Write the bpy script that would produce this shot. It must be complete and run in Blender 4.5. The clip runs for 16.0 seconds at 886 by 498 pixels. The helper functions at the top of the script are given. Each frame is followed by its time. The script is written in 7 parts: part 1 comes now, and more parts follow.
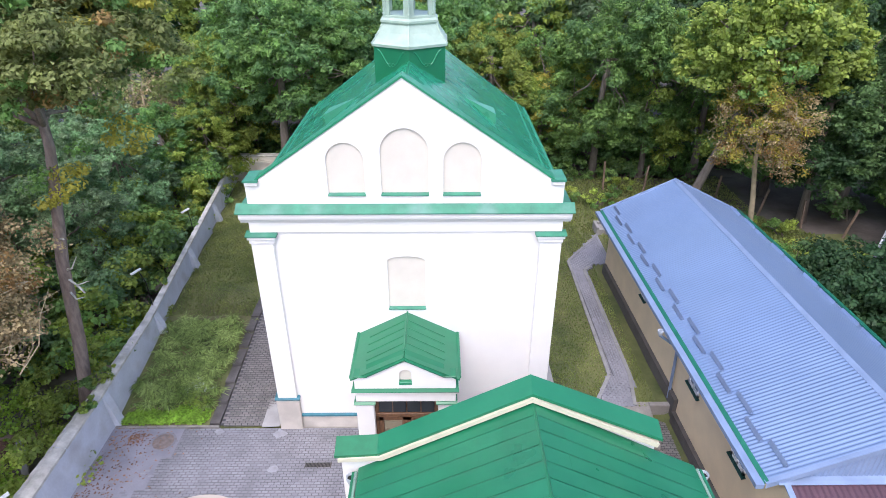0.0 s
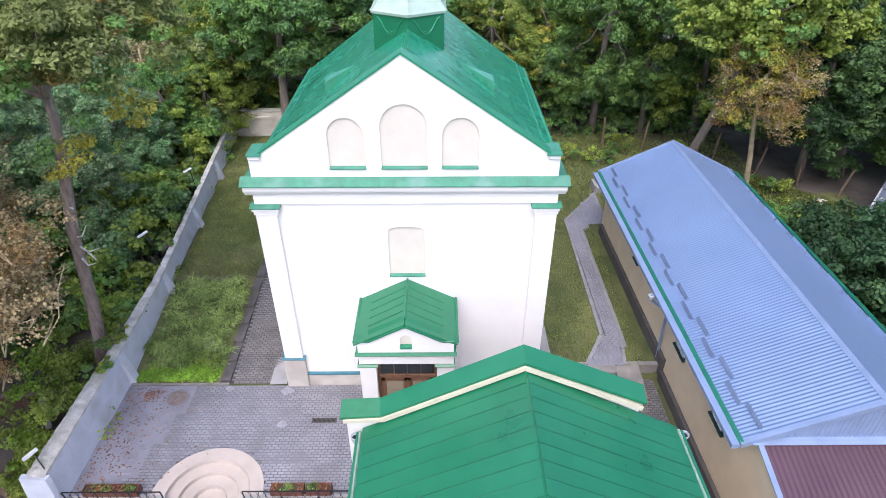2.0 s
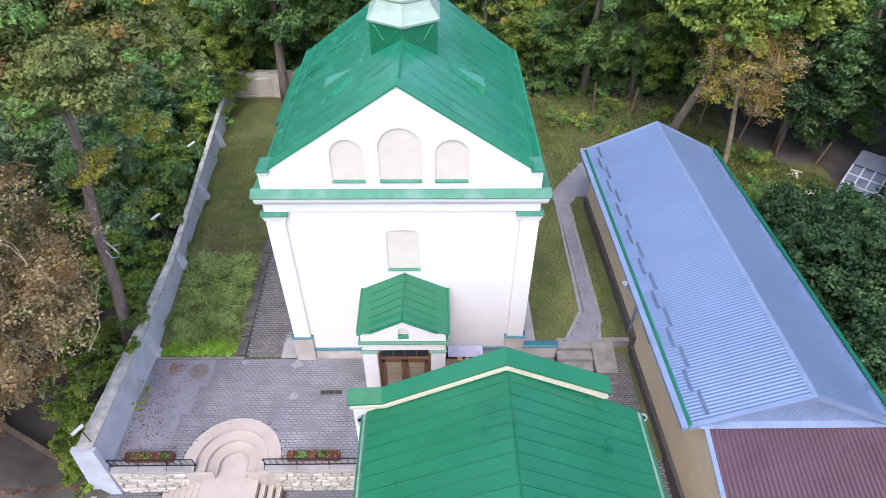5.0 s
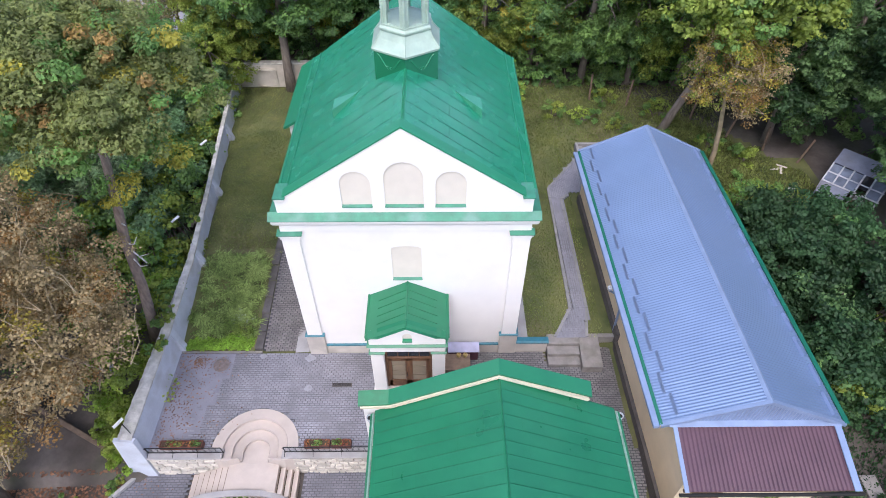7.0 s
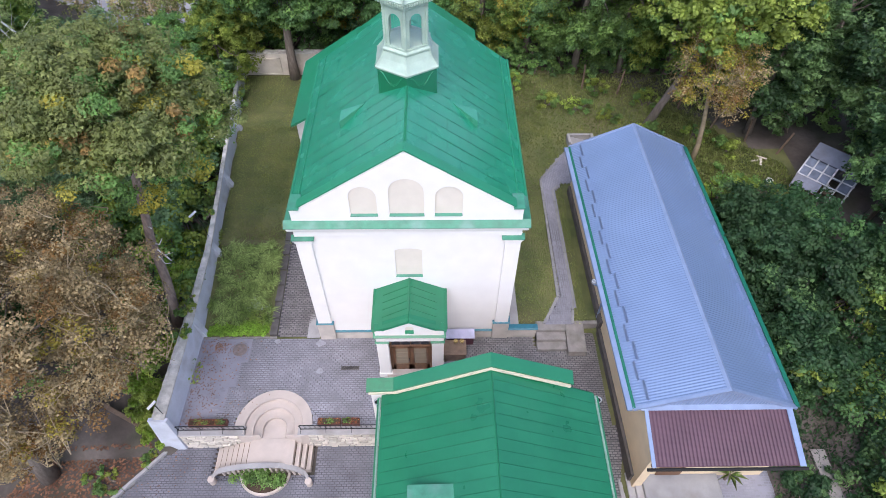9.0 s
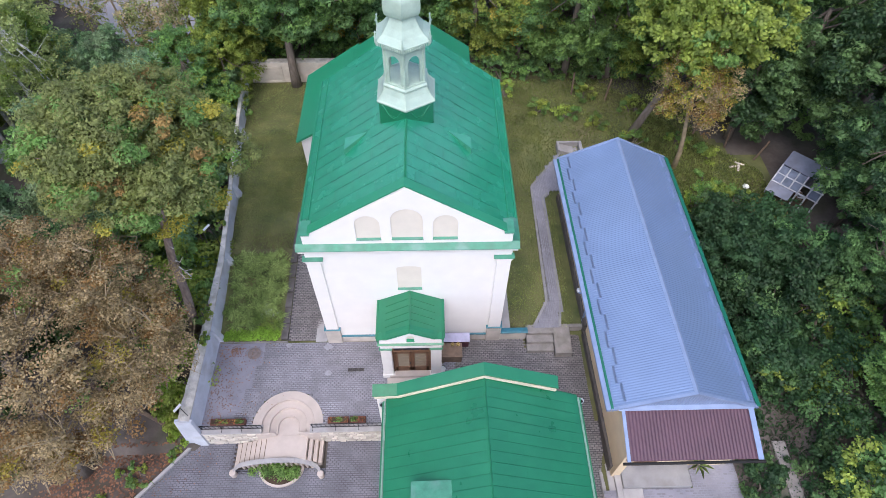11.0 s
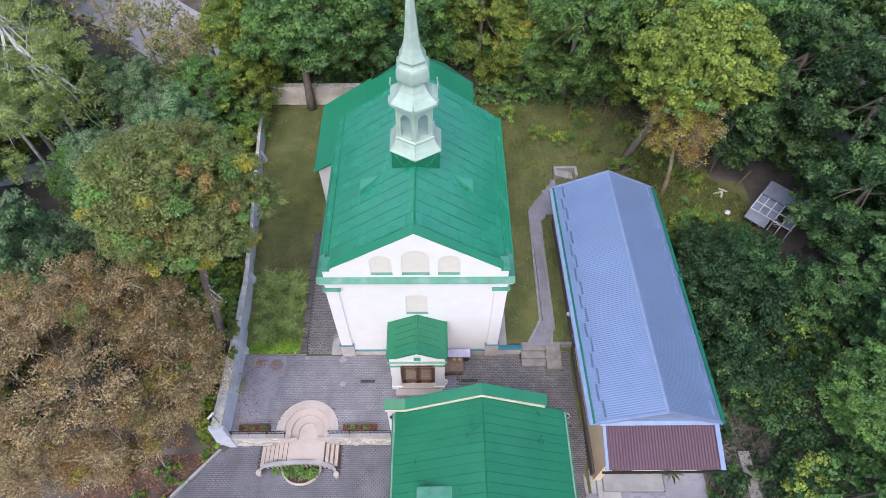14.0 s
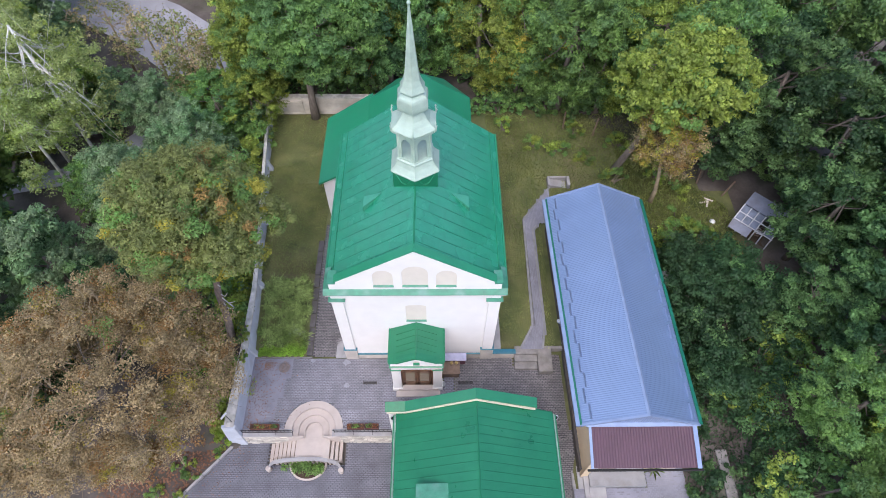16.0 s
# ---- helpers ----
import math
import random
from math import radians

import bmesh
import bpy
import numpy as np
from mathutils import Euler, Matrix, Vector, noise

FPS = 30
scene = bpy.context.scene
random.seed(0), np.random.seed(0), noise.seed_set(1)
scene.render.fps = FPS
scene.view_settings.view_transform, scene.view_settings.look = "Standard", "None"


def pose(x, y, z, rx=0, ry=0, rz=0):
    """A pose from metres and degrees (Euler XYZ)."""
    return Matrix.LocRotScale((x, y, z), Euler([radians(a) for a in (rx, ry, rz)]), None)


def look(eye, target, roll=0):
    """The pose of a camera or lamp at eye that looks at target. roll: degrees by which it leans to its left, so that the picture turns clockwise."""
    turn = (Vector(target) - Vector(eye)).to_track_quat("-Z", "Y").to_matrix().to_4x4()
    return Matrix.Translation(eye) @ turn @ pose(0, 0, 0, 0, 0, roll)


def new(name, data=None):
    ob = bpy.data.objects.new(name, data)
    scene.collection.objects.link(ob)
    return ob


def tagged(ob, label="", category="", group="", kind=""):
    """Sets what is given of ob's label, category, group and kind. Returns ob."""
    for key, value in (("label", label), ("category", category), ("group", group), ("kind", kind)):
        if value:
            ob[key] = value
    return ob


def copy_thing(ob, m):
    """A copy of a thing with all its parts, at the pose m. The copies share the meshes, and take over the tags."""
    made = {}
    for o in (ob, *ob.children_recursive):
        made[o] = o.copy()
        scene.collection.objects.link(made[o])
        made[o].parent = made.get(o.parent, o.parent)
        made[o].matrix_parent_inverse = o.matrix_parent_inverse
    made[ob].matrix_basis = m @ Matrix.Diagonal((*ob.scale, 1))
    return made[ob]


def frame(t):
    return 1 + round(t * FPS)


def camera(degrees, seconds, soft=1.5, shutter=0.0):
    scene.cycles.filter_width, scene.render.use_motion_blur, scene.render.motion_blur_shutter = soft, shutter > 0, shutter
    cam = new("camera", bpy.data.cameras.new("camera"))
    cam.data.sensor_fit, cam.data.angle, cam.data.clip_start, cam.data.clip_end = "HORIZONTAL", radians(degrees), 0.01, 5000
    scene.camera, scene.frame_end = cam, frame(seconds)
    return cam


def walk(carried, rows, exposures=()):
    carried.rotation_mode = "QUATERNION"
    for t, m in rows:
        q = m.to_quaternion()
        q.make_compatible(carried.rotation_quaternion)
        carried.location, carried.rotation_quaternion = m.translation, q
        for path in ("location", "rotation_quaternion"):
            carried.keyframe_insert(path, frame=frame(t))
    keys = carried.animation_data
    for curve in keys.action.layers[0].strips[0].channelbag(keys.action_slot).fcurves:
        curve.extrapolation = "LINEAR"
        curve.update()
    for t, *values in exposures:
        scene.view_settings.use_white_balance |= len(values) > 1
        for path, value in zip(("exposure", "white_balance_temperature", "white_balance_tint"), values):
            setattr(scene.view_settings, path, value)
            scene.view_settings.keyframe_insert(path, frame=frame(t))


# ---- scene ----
cam = camera(73.2, 16.0, 0.5)
PATH = [
    (0, (0.974, -14.622, 14.801), (0.989, -12.869, 13.839), -0.0),
    (0.5, (0.908, -14.655, 15.055), (0.924, -12.924, 14.054), -0.0),
    (1, (0.91, -14.674, 15.287), (0.925, -12.968, 14.245), 0.0),
    (1.5, (0.965, -14.692, 15.537), (0.979, -13.011, 14.454), 0.0),
    (2, (1.031, -14.702, 15.763), (1.043, -13.048, 14.638), -0.0),
    (2.5, (1.05, -14.719, 16.054), (1.065, -13.093, 14.891), 0.1),
    (3, (1.082, -14.691, 16.476), (1.096, -13.096, 15.27), 0.1),
    (3.5, (1.085, -14.682, 16.968), (1.1, -13.116, 15.726), 0.1),
    (4, (1.072, -14.714, 17.541), (1.091, -13.171, 16.269), 0.2),
    (6.5, (1.182, -14.43, 20.971), (1.21, -13.026, 19.547), 0.5),
    (7, (1.148, -14.511, 21.668), (1.168, -13.132, 20.22), 0.3),
    (7.5, (1.125, -14.587, 22.365), (1.147, -13.237, 20.89), 0.4),
    (8, (1.086, -14.671, 23.069), (1.111, -13.35, 21.568), 0.5),
    (8.5, (1.122, -14.744, 23.705), (1.146, -13.447, 22.183), 0.5),
    (11, (1.052, -14.686, 27.336), (1.09, -13.485, 25.738), 0.6),
    (11.5, (1.035, -14.753, 27.961), (1.069, -13.558, 26.358), 0.5),
    (12, (1.018, -14.799, 28.643), (1.047, -13.614, 27.033), 0.5),
    (12.5, (1.032, -14.783, 29.294), (1.053, -13.611, 27.673), 0.6),
    (13, (1.098, -14.744, 29.939), (1.118, -13.577, 28.315), 0.5),
    (13.5, (1.096, -14.683, 30.598), (1.116, -13.523, 28.969), 0.5),
    (14, (1.024, -14.704, 31.295), (1.047, -13.551, 29.662), 0.7),
    (14.5, (1.058, -14.691, 31.967), (1.081, -13.545, 30.328), 0.6),
    (15, (1.115, -14.652, 32.584), (1.139, -13.515, 30.939), 0.7),
    (15.5, (1.175, -14.713, 33.147), (1.195, -13.585, 31.496), 0.5),
    (16, (1.102, -14.787, 33.648), (1.126, -13.667, 31.992), 0.9),
]
walk(cam, [(t, look(eye, target, roll)) for t, eye, target, roll in PATH], [(0, 1.05, 6080, 15), (4, 0.98, 6080, 15), (8, 0.86, 6080, 15), (16, 0.76, 6080, 15)])

# ---- light ----
world = bpy.data.worlds.new("sky")
scene.world = world
world.use_nodes = True
wn = world.node_tree.nodes
sky = wn.new("ShaderNodeTexSky")
sky.sky_type, sky.sun_disc = 'NISHITA', False
sky.sun_elevation, sky.sun_rotation = radians(58), radians(191)
sky.air_density, sky.dust_density, sky.ozone_density = 1.0, 3.0, 1.0
world.node_tree.links.new(sky.outputs[0], wn["Background"].inputs[0])
wn["Background"].inputs[1].default_value = 0.168
sun_data = bpy.data.lights.new("sun", 'SUN')
sun_data.energy, sun_data.angle, sun_data.color = 0.95, radians(55), (1.0, 0.96, 0.9)
sun = new("sun", sun_data)
sun.matrix_world = look((-4, -20, 33), (0, 0, 0))


# ---- materials ----
def mat(name, col, rough=0.7, metal=0.0, var=0.12, scale=4.0, fine=40.0, bump=0.0, col2=None, stain=None, island=0.0, obj=0.0,
        spec=0.5, trans=0.0, stain_scale=0.7, stain_amount=0.5, stretch=(1, 1, 1), plant=0.0):
    """A painted, plastered or grown surface: base colour with wear at two scales, optional stains and per-piece variation."""
    m = bpy.data.materials.new(name)
    m.use_nodes = True
    nt = m.node_tree
    b = nt.nodes["Principled BSDF"]
    L = nt.links.new
    b.inputs["Roughness"].default_value, b.inputs["Metallic"].default_value = rough, metal
    b.inputs["Specular IOR Level"].default_value = spec
    geo = nt.nodes.new("ShaderNodeNewGeometry")
    mapping = nt.nodes.new("ShaderNodeMapping")
    mapping.inputs["Scale"].default_value = stretch
    L(geo.outputs["Position"], mapping.inputs[0])

    def noise_tex(s, detail=4.0):
        n = nt.nodes.new("ShaderNodeTexNoise")
        n.inputs["Scale"].default_value, n.inputs["Detail"].default_value = s, detail
        L(mapping.outputs[0], n.inputs["Vector"])
        return n.outputs["Fac"]

    def mix(fac, a, c, kind='MIX'):
        n = nt.nodes.new("ShaderNodeMix")
        n.data_type, n.blend_type = 'RGBA', kind
        for sock, v in ((n.inputs[0], fac), (n.inputs[6], a), (n.inputs[7], c)):
            if isinstance(v, (int, float)):
                sock.default_value = v
            elif isinstance(v, tuple):
                sock.default_value = (*v, 1)
            else:
                L(v, sock)
        return n.outputs[2]

    def remap(v, a, b2, c, d):
        n = nt.nodes.new("ShaderNodeMapRange")
        for i, q in enumerate((a, b2, c, d)):
            n.inputs[i + 1].default_value = q
        L(v, n.inputs[0])
        return n.outputs[0]

    big, small = noise_tex(scale), noise_tex(fine, 3.0)
    c = mix(remap(big, 0.3, 0.7, 0, 1), tuple(v * (1 - var) for v in col), tuple(min(1, v * (1 + var)) for v in (col2 or col)))
    c = mix(remap(small, 0.3, 0.7, 0, 0.5), c, mix(1.0, c, (1 - var, 1 - var, 1 - var), 'MULTIPLY'))
    if stain:
        s = remap(noise_tex(stain_scale, 6.0), 0.5, 0.68, 0, stain_amount)
        c = mix(s, c, stain)
    if island or obj:
        if island:
            src = geo.outputs["Random Per Island"]
        else:
            info = nt.nodes.new("ShaderNodeObjectInfo")
            src = info.outputs["Random"]
        k = island or obj
        hsv = nt.nodes.new("ShaderNodeHueSaturation")
        L(remap(src, 0, 1, 1 - k, 1 + k), hsv.inputs["Value"])
        L(c, hsv.inputs["Color"])
        c = hsv.outputs[0]
    if plant:
        info = nt.nodes.new("ShaderNodeObjectInfo")
        hsv = nt.nodes.new("ShaderNodeHueSaturation")
        L(remap(info.outputs["Random"], 0, 1, 1 - plant, 1 + plant), hsv.inputs["Value"])
        L(remap(info.outputs["Random"], 0, 1, 0.488, 0.508), hsv.inputs["Hue"])
        L(c, hsv.inputs["Color"])
        c = hsv.outputs[0]
    L(c, b.inputs["Base Color"])
    L(remap(big, 0.2, 0.8, max(0.03, rough - 0.08), min(1, rough + 0.1)), b.inputs["Roughness"])
    if bump:
        bn = nt.nodes.new("ShaderNodeBump")
        bn.inputs["Strength"].default_value, bn.inputs["Distance"].default_value = bump, 0.02
        L(small, bn.inputs["Height"])
        L(bn.outputs[0], b.inputs["Normal"])
    if trans:
        t = nt.nodes.new("ShaderNodeBsdfTranslucent")
        L(c, t.inputs[0])
        mx = nt.nodes.new("ShaderNodeMixShader")
        mx.inputs[0].default_value = trans
        L(b.outputs[0], mx.inputs[1])
        L(t.outputs[0], mx.inputs[2])
        L(mx.outputs[0], nt.nodes["Material Output"].inputs[0])
    return m


def glass_mat(name, col, rough=0.05):
    m = bpy.data.materials.new(name)
    m.use_nodes = True
    b = m.node_tree.nodes["Principled BSDF"]
    b.inputs["Base Color"].default_value = (*col, 1)
    b.inputs["Roughness"].default_value = rough
    b.inputs["Specular IOR Level"].default_value = 0.8
    return m


PLASTER = mat("white_plaster", (0.76, 0.735, 0.705), 0.85, var=0.03, scale=1.2, fine=25, bump=0.1)
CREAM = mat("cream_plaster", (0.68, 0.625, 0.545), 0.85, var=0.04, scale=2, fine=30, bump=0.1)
MOULD = mat("cream_moulding", (0.6, 0.555, 0.42), 0.85, var=0.06, scale=2, fine=30, bump=0.1)
PLINTH = mat("plinth_render", (0.56, 0.51, 0.46), 0.85, var=0.1, scale=1.6, stain=(0.3, 0.27, 0.24), bump=0.2)
TEAL = mat("teal_trim", (0.03, 0.15, 0.2), 0.5, var=0.15, scale=6)
GREEN = mat("green_roof_paint", (0.022, 0.255, 0.142), 0.24, spec=0.75, var=0.08, scale=0.9, fine=2.4, bump=0.55, stain=(0.03, 0.24, 0.14), stain_scale=0.5, stain_amount=0.4, obj=0.04)
GREEN_FLAT = mat("green_sheet", (0.02, 0.23, 0.112), 0.36, spec=0.6, var=0.07, scale=0.9, fine=2.2, bump=0.15, stain=(0.032, 0.225, 0.125), stain_scale=0.5, stain_amount=0.4)
HOUSE_GREEN = mat("bright_green_roof_paint", (0.014, 0.168, 0.078), 0.32, spec=0.6, var=0.09, scale=0.9, fine=2.2, bump=0.4, stain=(0.03, 0.21, 0.1), stain_scale=0.5, stain_amount=0.4, obj=0.03)
HOUSE_SEAM = mat("green_house_seam", (0.016, 0.165, 0.072), 0.45, var=0.12)
SEAM = mat("dark_green_seam", (0.022, 0.2, 0.11), 0.45, var=0.15)
# paler than the roof paint: the vents' bright sheen is put into the colour
VENT = mat("lit_green_vent_sheet", (0.05, 0.28, 0.17), 0.3, spec=0.7, var=0.1, scale=2)
LEDGE = mat("weathered_green_sheet", (0.05, 0.225, 0.14), 0.5, var=0.2, scale=3, fine=18, stain=(0.22, 0.34, 0.32), stain_scale=1.1, stain_amount=0.4)
MINT = mat("pale_mint_metal", (0.4, 0.51, 0.42), 0.42, 0.08, var=0.12, scale=2.5, fine=14, stain=(0.3, 0.42, 0.36), stain_scale=1.4)
STEEL = mat("zinc_coated_sheet", (0.185, 0.26, 0.415), 0.4, 0.3, var=0.06, scale=0.8, fine=12, stain=(0.19, 0.26, 0.4), stain_scale=0.5)
STEEL_TRIM = mat("zinc_trim", (0.24, 0.31, 0.46), 0.45, 0.2, var=0.08, scale=2)
GUTTER_GREEN = mat("green_gutter", (0.014, 0.16, 0.1), 0.4, var=0.12, scale=3)
PURPLE = mat("maroon_sheet", (0.095, 0.048, 0.065), 0.45, 0.1, var=0.12, scale=1, fine=10)
BEIGE = mat("beige_render", (0.68, 0.55, 0.37), 0.85, var=0.06, scale=1.5, bump=0.15)
CONCRETE = mat("concrete", (0.36, 0.35, 0.35), 0.9, var=0.15, scale=1.5, bump=0.3, stain=(0.22, 0.2, 0.18))
WALLGREY = mat("grey_render", (0.58, 0.605, 0.675), 0.9, var=0.14, scale=0.9, fine=14, bump=0.4, stain=(0.26, 0.24, 0.22), stain_scale=0.9)
COPING = mat("rough_coping", (0.57, 0.545, 0.5), 0.95, var=0.25, scale=3, fine=22, bump=0.8, stain=(0.2, 0.2, 0.14), stain_scale=1.6)
PAVER = mat("concrete_paver", (0.22, 0.217, 0.245), 0.85, var=0.2, scale=0.7, fine=30, bump=0.2, col2=(0.265, 0.262, 0.295), island=0.085, stain=(0.275, 0.272, 0.315), stain_scale=0.4, stain_amount=0.8)
PAVER_ONE = mat("concrete_paver_single", (0.232, 0.23, 0.26), 0.85, var=0.16, scale=1.0, fine=30, bump=0.2, obj=0.08)
JOINT = mat("sand_joint", (0.25, 0.247, 0.29), 0.95, var=0.2, scale=0.8, fine=30, stain=(0.29, 0.287, 0.335), stain_scale=0.35, stain_amount=0.8)
STAIR = mat("pink_cast_stone", (0.49, 0.425, 0.38), 0.75, var=0.08, scale=1.5, fine=35, bump=0.15, stain=(0.4, 0.34, 0.3), stain_scale=1.1)
DARKJOINT = mat("dark_joint", (0.085, 0.083, 0.09), 0.95, var=0.25, scale=2, fine=30)
YARDPAVER = mat("lavender_yard_paver", (0.165, 0.165, 0.192), 0.85, var=0.2, scale=0.8, fine=30, bump=0.2, col2=(0.195, 0.194, 0.222), island=0.07)
YARDJOINT = mat("grey_joint", (0.115, 0.113, 0.128), 0.95, var=0.25, scale=1.2, fine=30)
COURTJOINT = mat("gritty_joint", (0.15, 0.146, 0.158), 0.95, var=0.3, scale=0.8, fine=30, stain=(0.2, 0.195, 0.21), stain_scale=0.5, stain_amount=0.7)
DARKPAVER = mat("worn_dark_paver", (0.205, 0.19, 0.188), 0.85, var=0.22, scale=1.5, fine=30, bump=0.2, island=0.16)
WORNSTEP = mat("worn_step_concrete", (0.26, 0.24, 0.225), 0.92, var=0.2, scale=2.2, fine=25, bump=0.4, stain=(0.13, 0.12, 0.09), stain_scale=1.6)
MORTAR = mat("stone_mortar", (0.36, 0.34, 0.31), 0.95, var=0.15, scale=4, bump=0.4)
IRON = mat("black_iron", (0.02, 0.02, 0.022), 0.5, 0.3, var=0.2)
WOOD = mat("brown_wood", (0.16, 0.08, 0.04), 0.5, var=0.25, scale=5, fine=30, stretch=(4, 4, 0.6))
GREYWOOD = mat("worn_wood", (0.2, 0.14, 0.1), 0.8, var=0.25, scale=5, fine=30)
MAROON = mat("maroon_paint", (0.1, 0.035, 0.05), 0.5, var=0.2)
LILAC = mat("lilac_sheet", (0.4, 0.4, 0.55), 0.5, var=0.12)
WHITE = mat("white_paint", (0.78, 0.78, 0.78), 0.6, var=0.06)
GLASS = glass_mat("dark_glass", (0.03, 0.035, 0.04))
PALEGLASS = glass_mat("pale_window_glass", (0.2, 0.24, 0.29), 0.08)
DARK = mat("dark_void", (0.015, 0.014, 0.013), 0.9, var=0.3)
EARTH = mat("bare_earth", (0.09, 0.06, 0.04), 0.95, var=0.3, scale=1.5, fine=12, bump=0.8, stain=(0.05, 0.06, 0.025))
BARK = mat("bark", (0.2, 0.165, 0.135), 0.95, var=0.3, scale=3, fine=18, bump=0.8, stretch=(3, 3, 0.7))
MAPLE_BARK = mat("reddish_maple_bark", (0.3, 0.23, 0.195), 0.95, var=0.3, scale=3, fine=18, bump=0.8, stretch=(3, 3, 0.7))
BIRCH = mat("birch_bark", (0.68, 0.66, 0.63), 0.85, var=0.2, scale=4, fine=12, stain=(0.06, 0.05, 0.05), stain_scale=3)
PETAL = mat("flower_petal", (0.3, 0.06, 0.045), 0.8, var=0.3, island=0.4, col2=(0.36, 0.16, 0.05))


def leaf(name, col, col2, island=0.3, trans=0.5):
    col, col2 = (tuple(1.22 * (0.97 * v + 0.03 * sum(c) / 3) for v in c) for c in (col, col2))
    return mat(name, col, 0.55, var=0.26, scale=1.15, fine=4.0, col2=col2, island=island, trans=trans, spec=0.4, plant=0.14)


LEAF_DEEP = leaf("deep_green_leaf", (0.108, 0.215, 0.075), (0.145, 0.265, 0.085))
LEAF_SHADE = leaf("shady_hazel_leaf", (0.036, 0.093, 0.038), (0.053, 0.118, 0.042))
LEAF_MID = leaf("mid_green_leaf", (0.135, 0.245, 0.066), (0.18, 0.31, 0.077))
LEAF_OLIVE = leaf("olive_leaf", (0.16, 0.19, 0.062), (0.212, 0.238, 0.072))
LEAF_LIGHT = leaf("light_green_leaf", (0.2, 0.29, 0.052), (0.3, 0.37, 0.065))
LEAF_GOLD = leaf("golden_leaf", (0.33, 0.31, 0.045), (0.4, 0.35, 0.055))
LEAF_RUST = leaf("rusty_leaf", (0.28, 0.18, 0.06), (0.34, 0.22, 0.07))
LEAF_BROWN = leaf("withered_leaf", (0.345, 0.28, 0.14), (0.445, 0.365, 0.18), 0.35)
LEAF_BLUE = leaf("blue_green_leaf", (0.145, 0.25, 0.115), (0.19, 0.31, 0.14))
LEAF_WILLOW = leaf("grey_green_leaf", (0.155, 0.235, 0.115), (0.205, 0.285, 0.145))
LEAF_BIRCH = leaf("birch_leaf", (0.27, 0.34, 0.11), (0.36, 0.43, 0.15))
GRASS = leaf("lawn_blade", (0.18, 0.24, 0.065), (0.235, 0.265, 0.08), 0.3)
LILY = leaf("day_lily_blade", (0.165, 0.275, 0.055), (0.3, 0.4, 0.13), 0.6, 0.4)
LIME = leaf("lime_green_leaf", (0.19, 0.33, 0.03), (0.24, 0.38, 0.04), 0.35)
TWIG = mat("pale_twig", (0.34, 0.27, 0.17), 0.9, var=0.25, scale=3)


def ground_mat():
    m = mat("ground_turf", (0.11, 0.145, 0.045), 0.95, var=0.33, scale=0.9, fine=16, bump=0.5, col2=(0.145, 0.145, 0.055), stain=(0.12, 0.1, 0.052), stain_scale=0.3, stain_amount=0.6)
    return m


TURF = ground_mat()
FOREST = mat("forest_floor", (0.1, 0.082, 0.068), 0.95, var=0.35, scale=0.5, fine=5, bump=0.8, col2=(0.13, 0.11, 0.1), stain=(0.05, 0.075, 0.025), stain_scale=0.3)


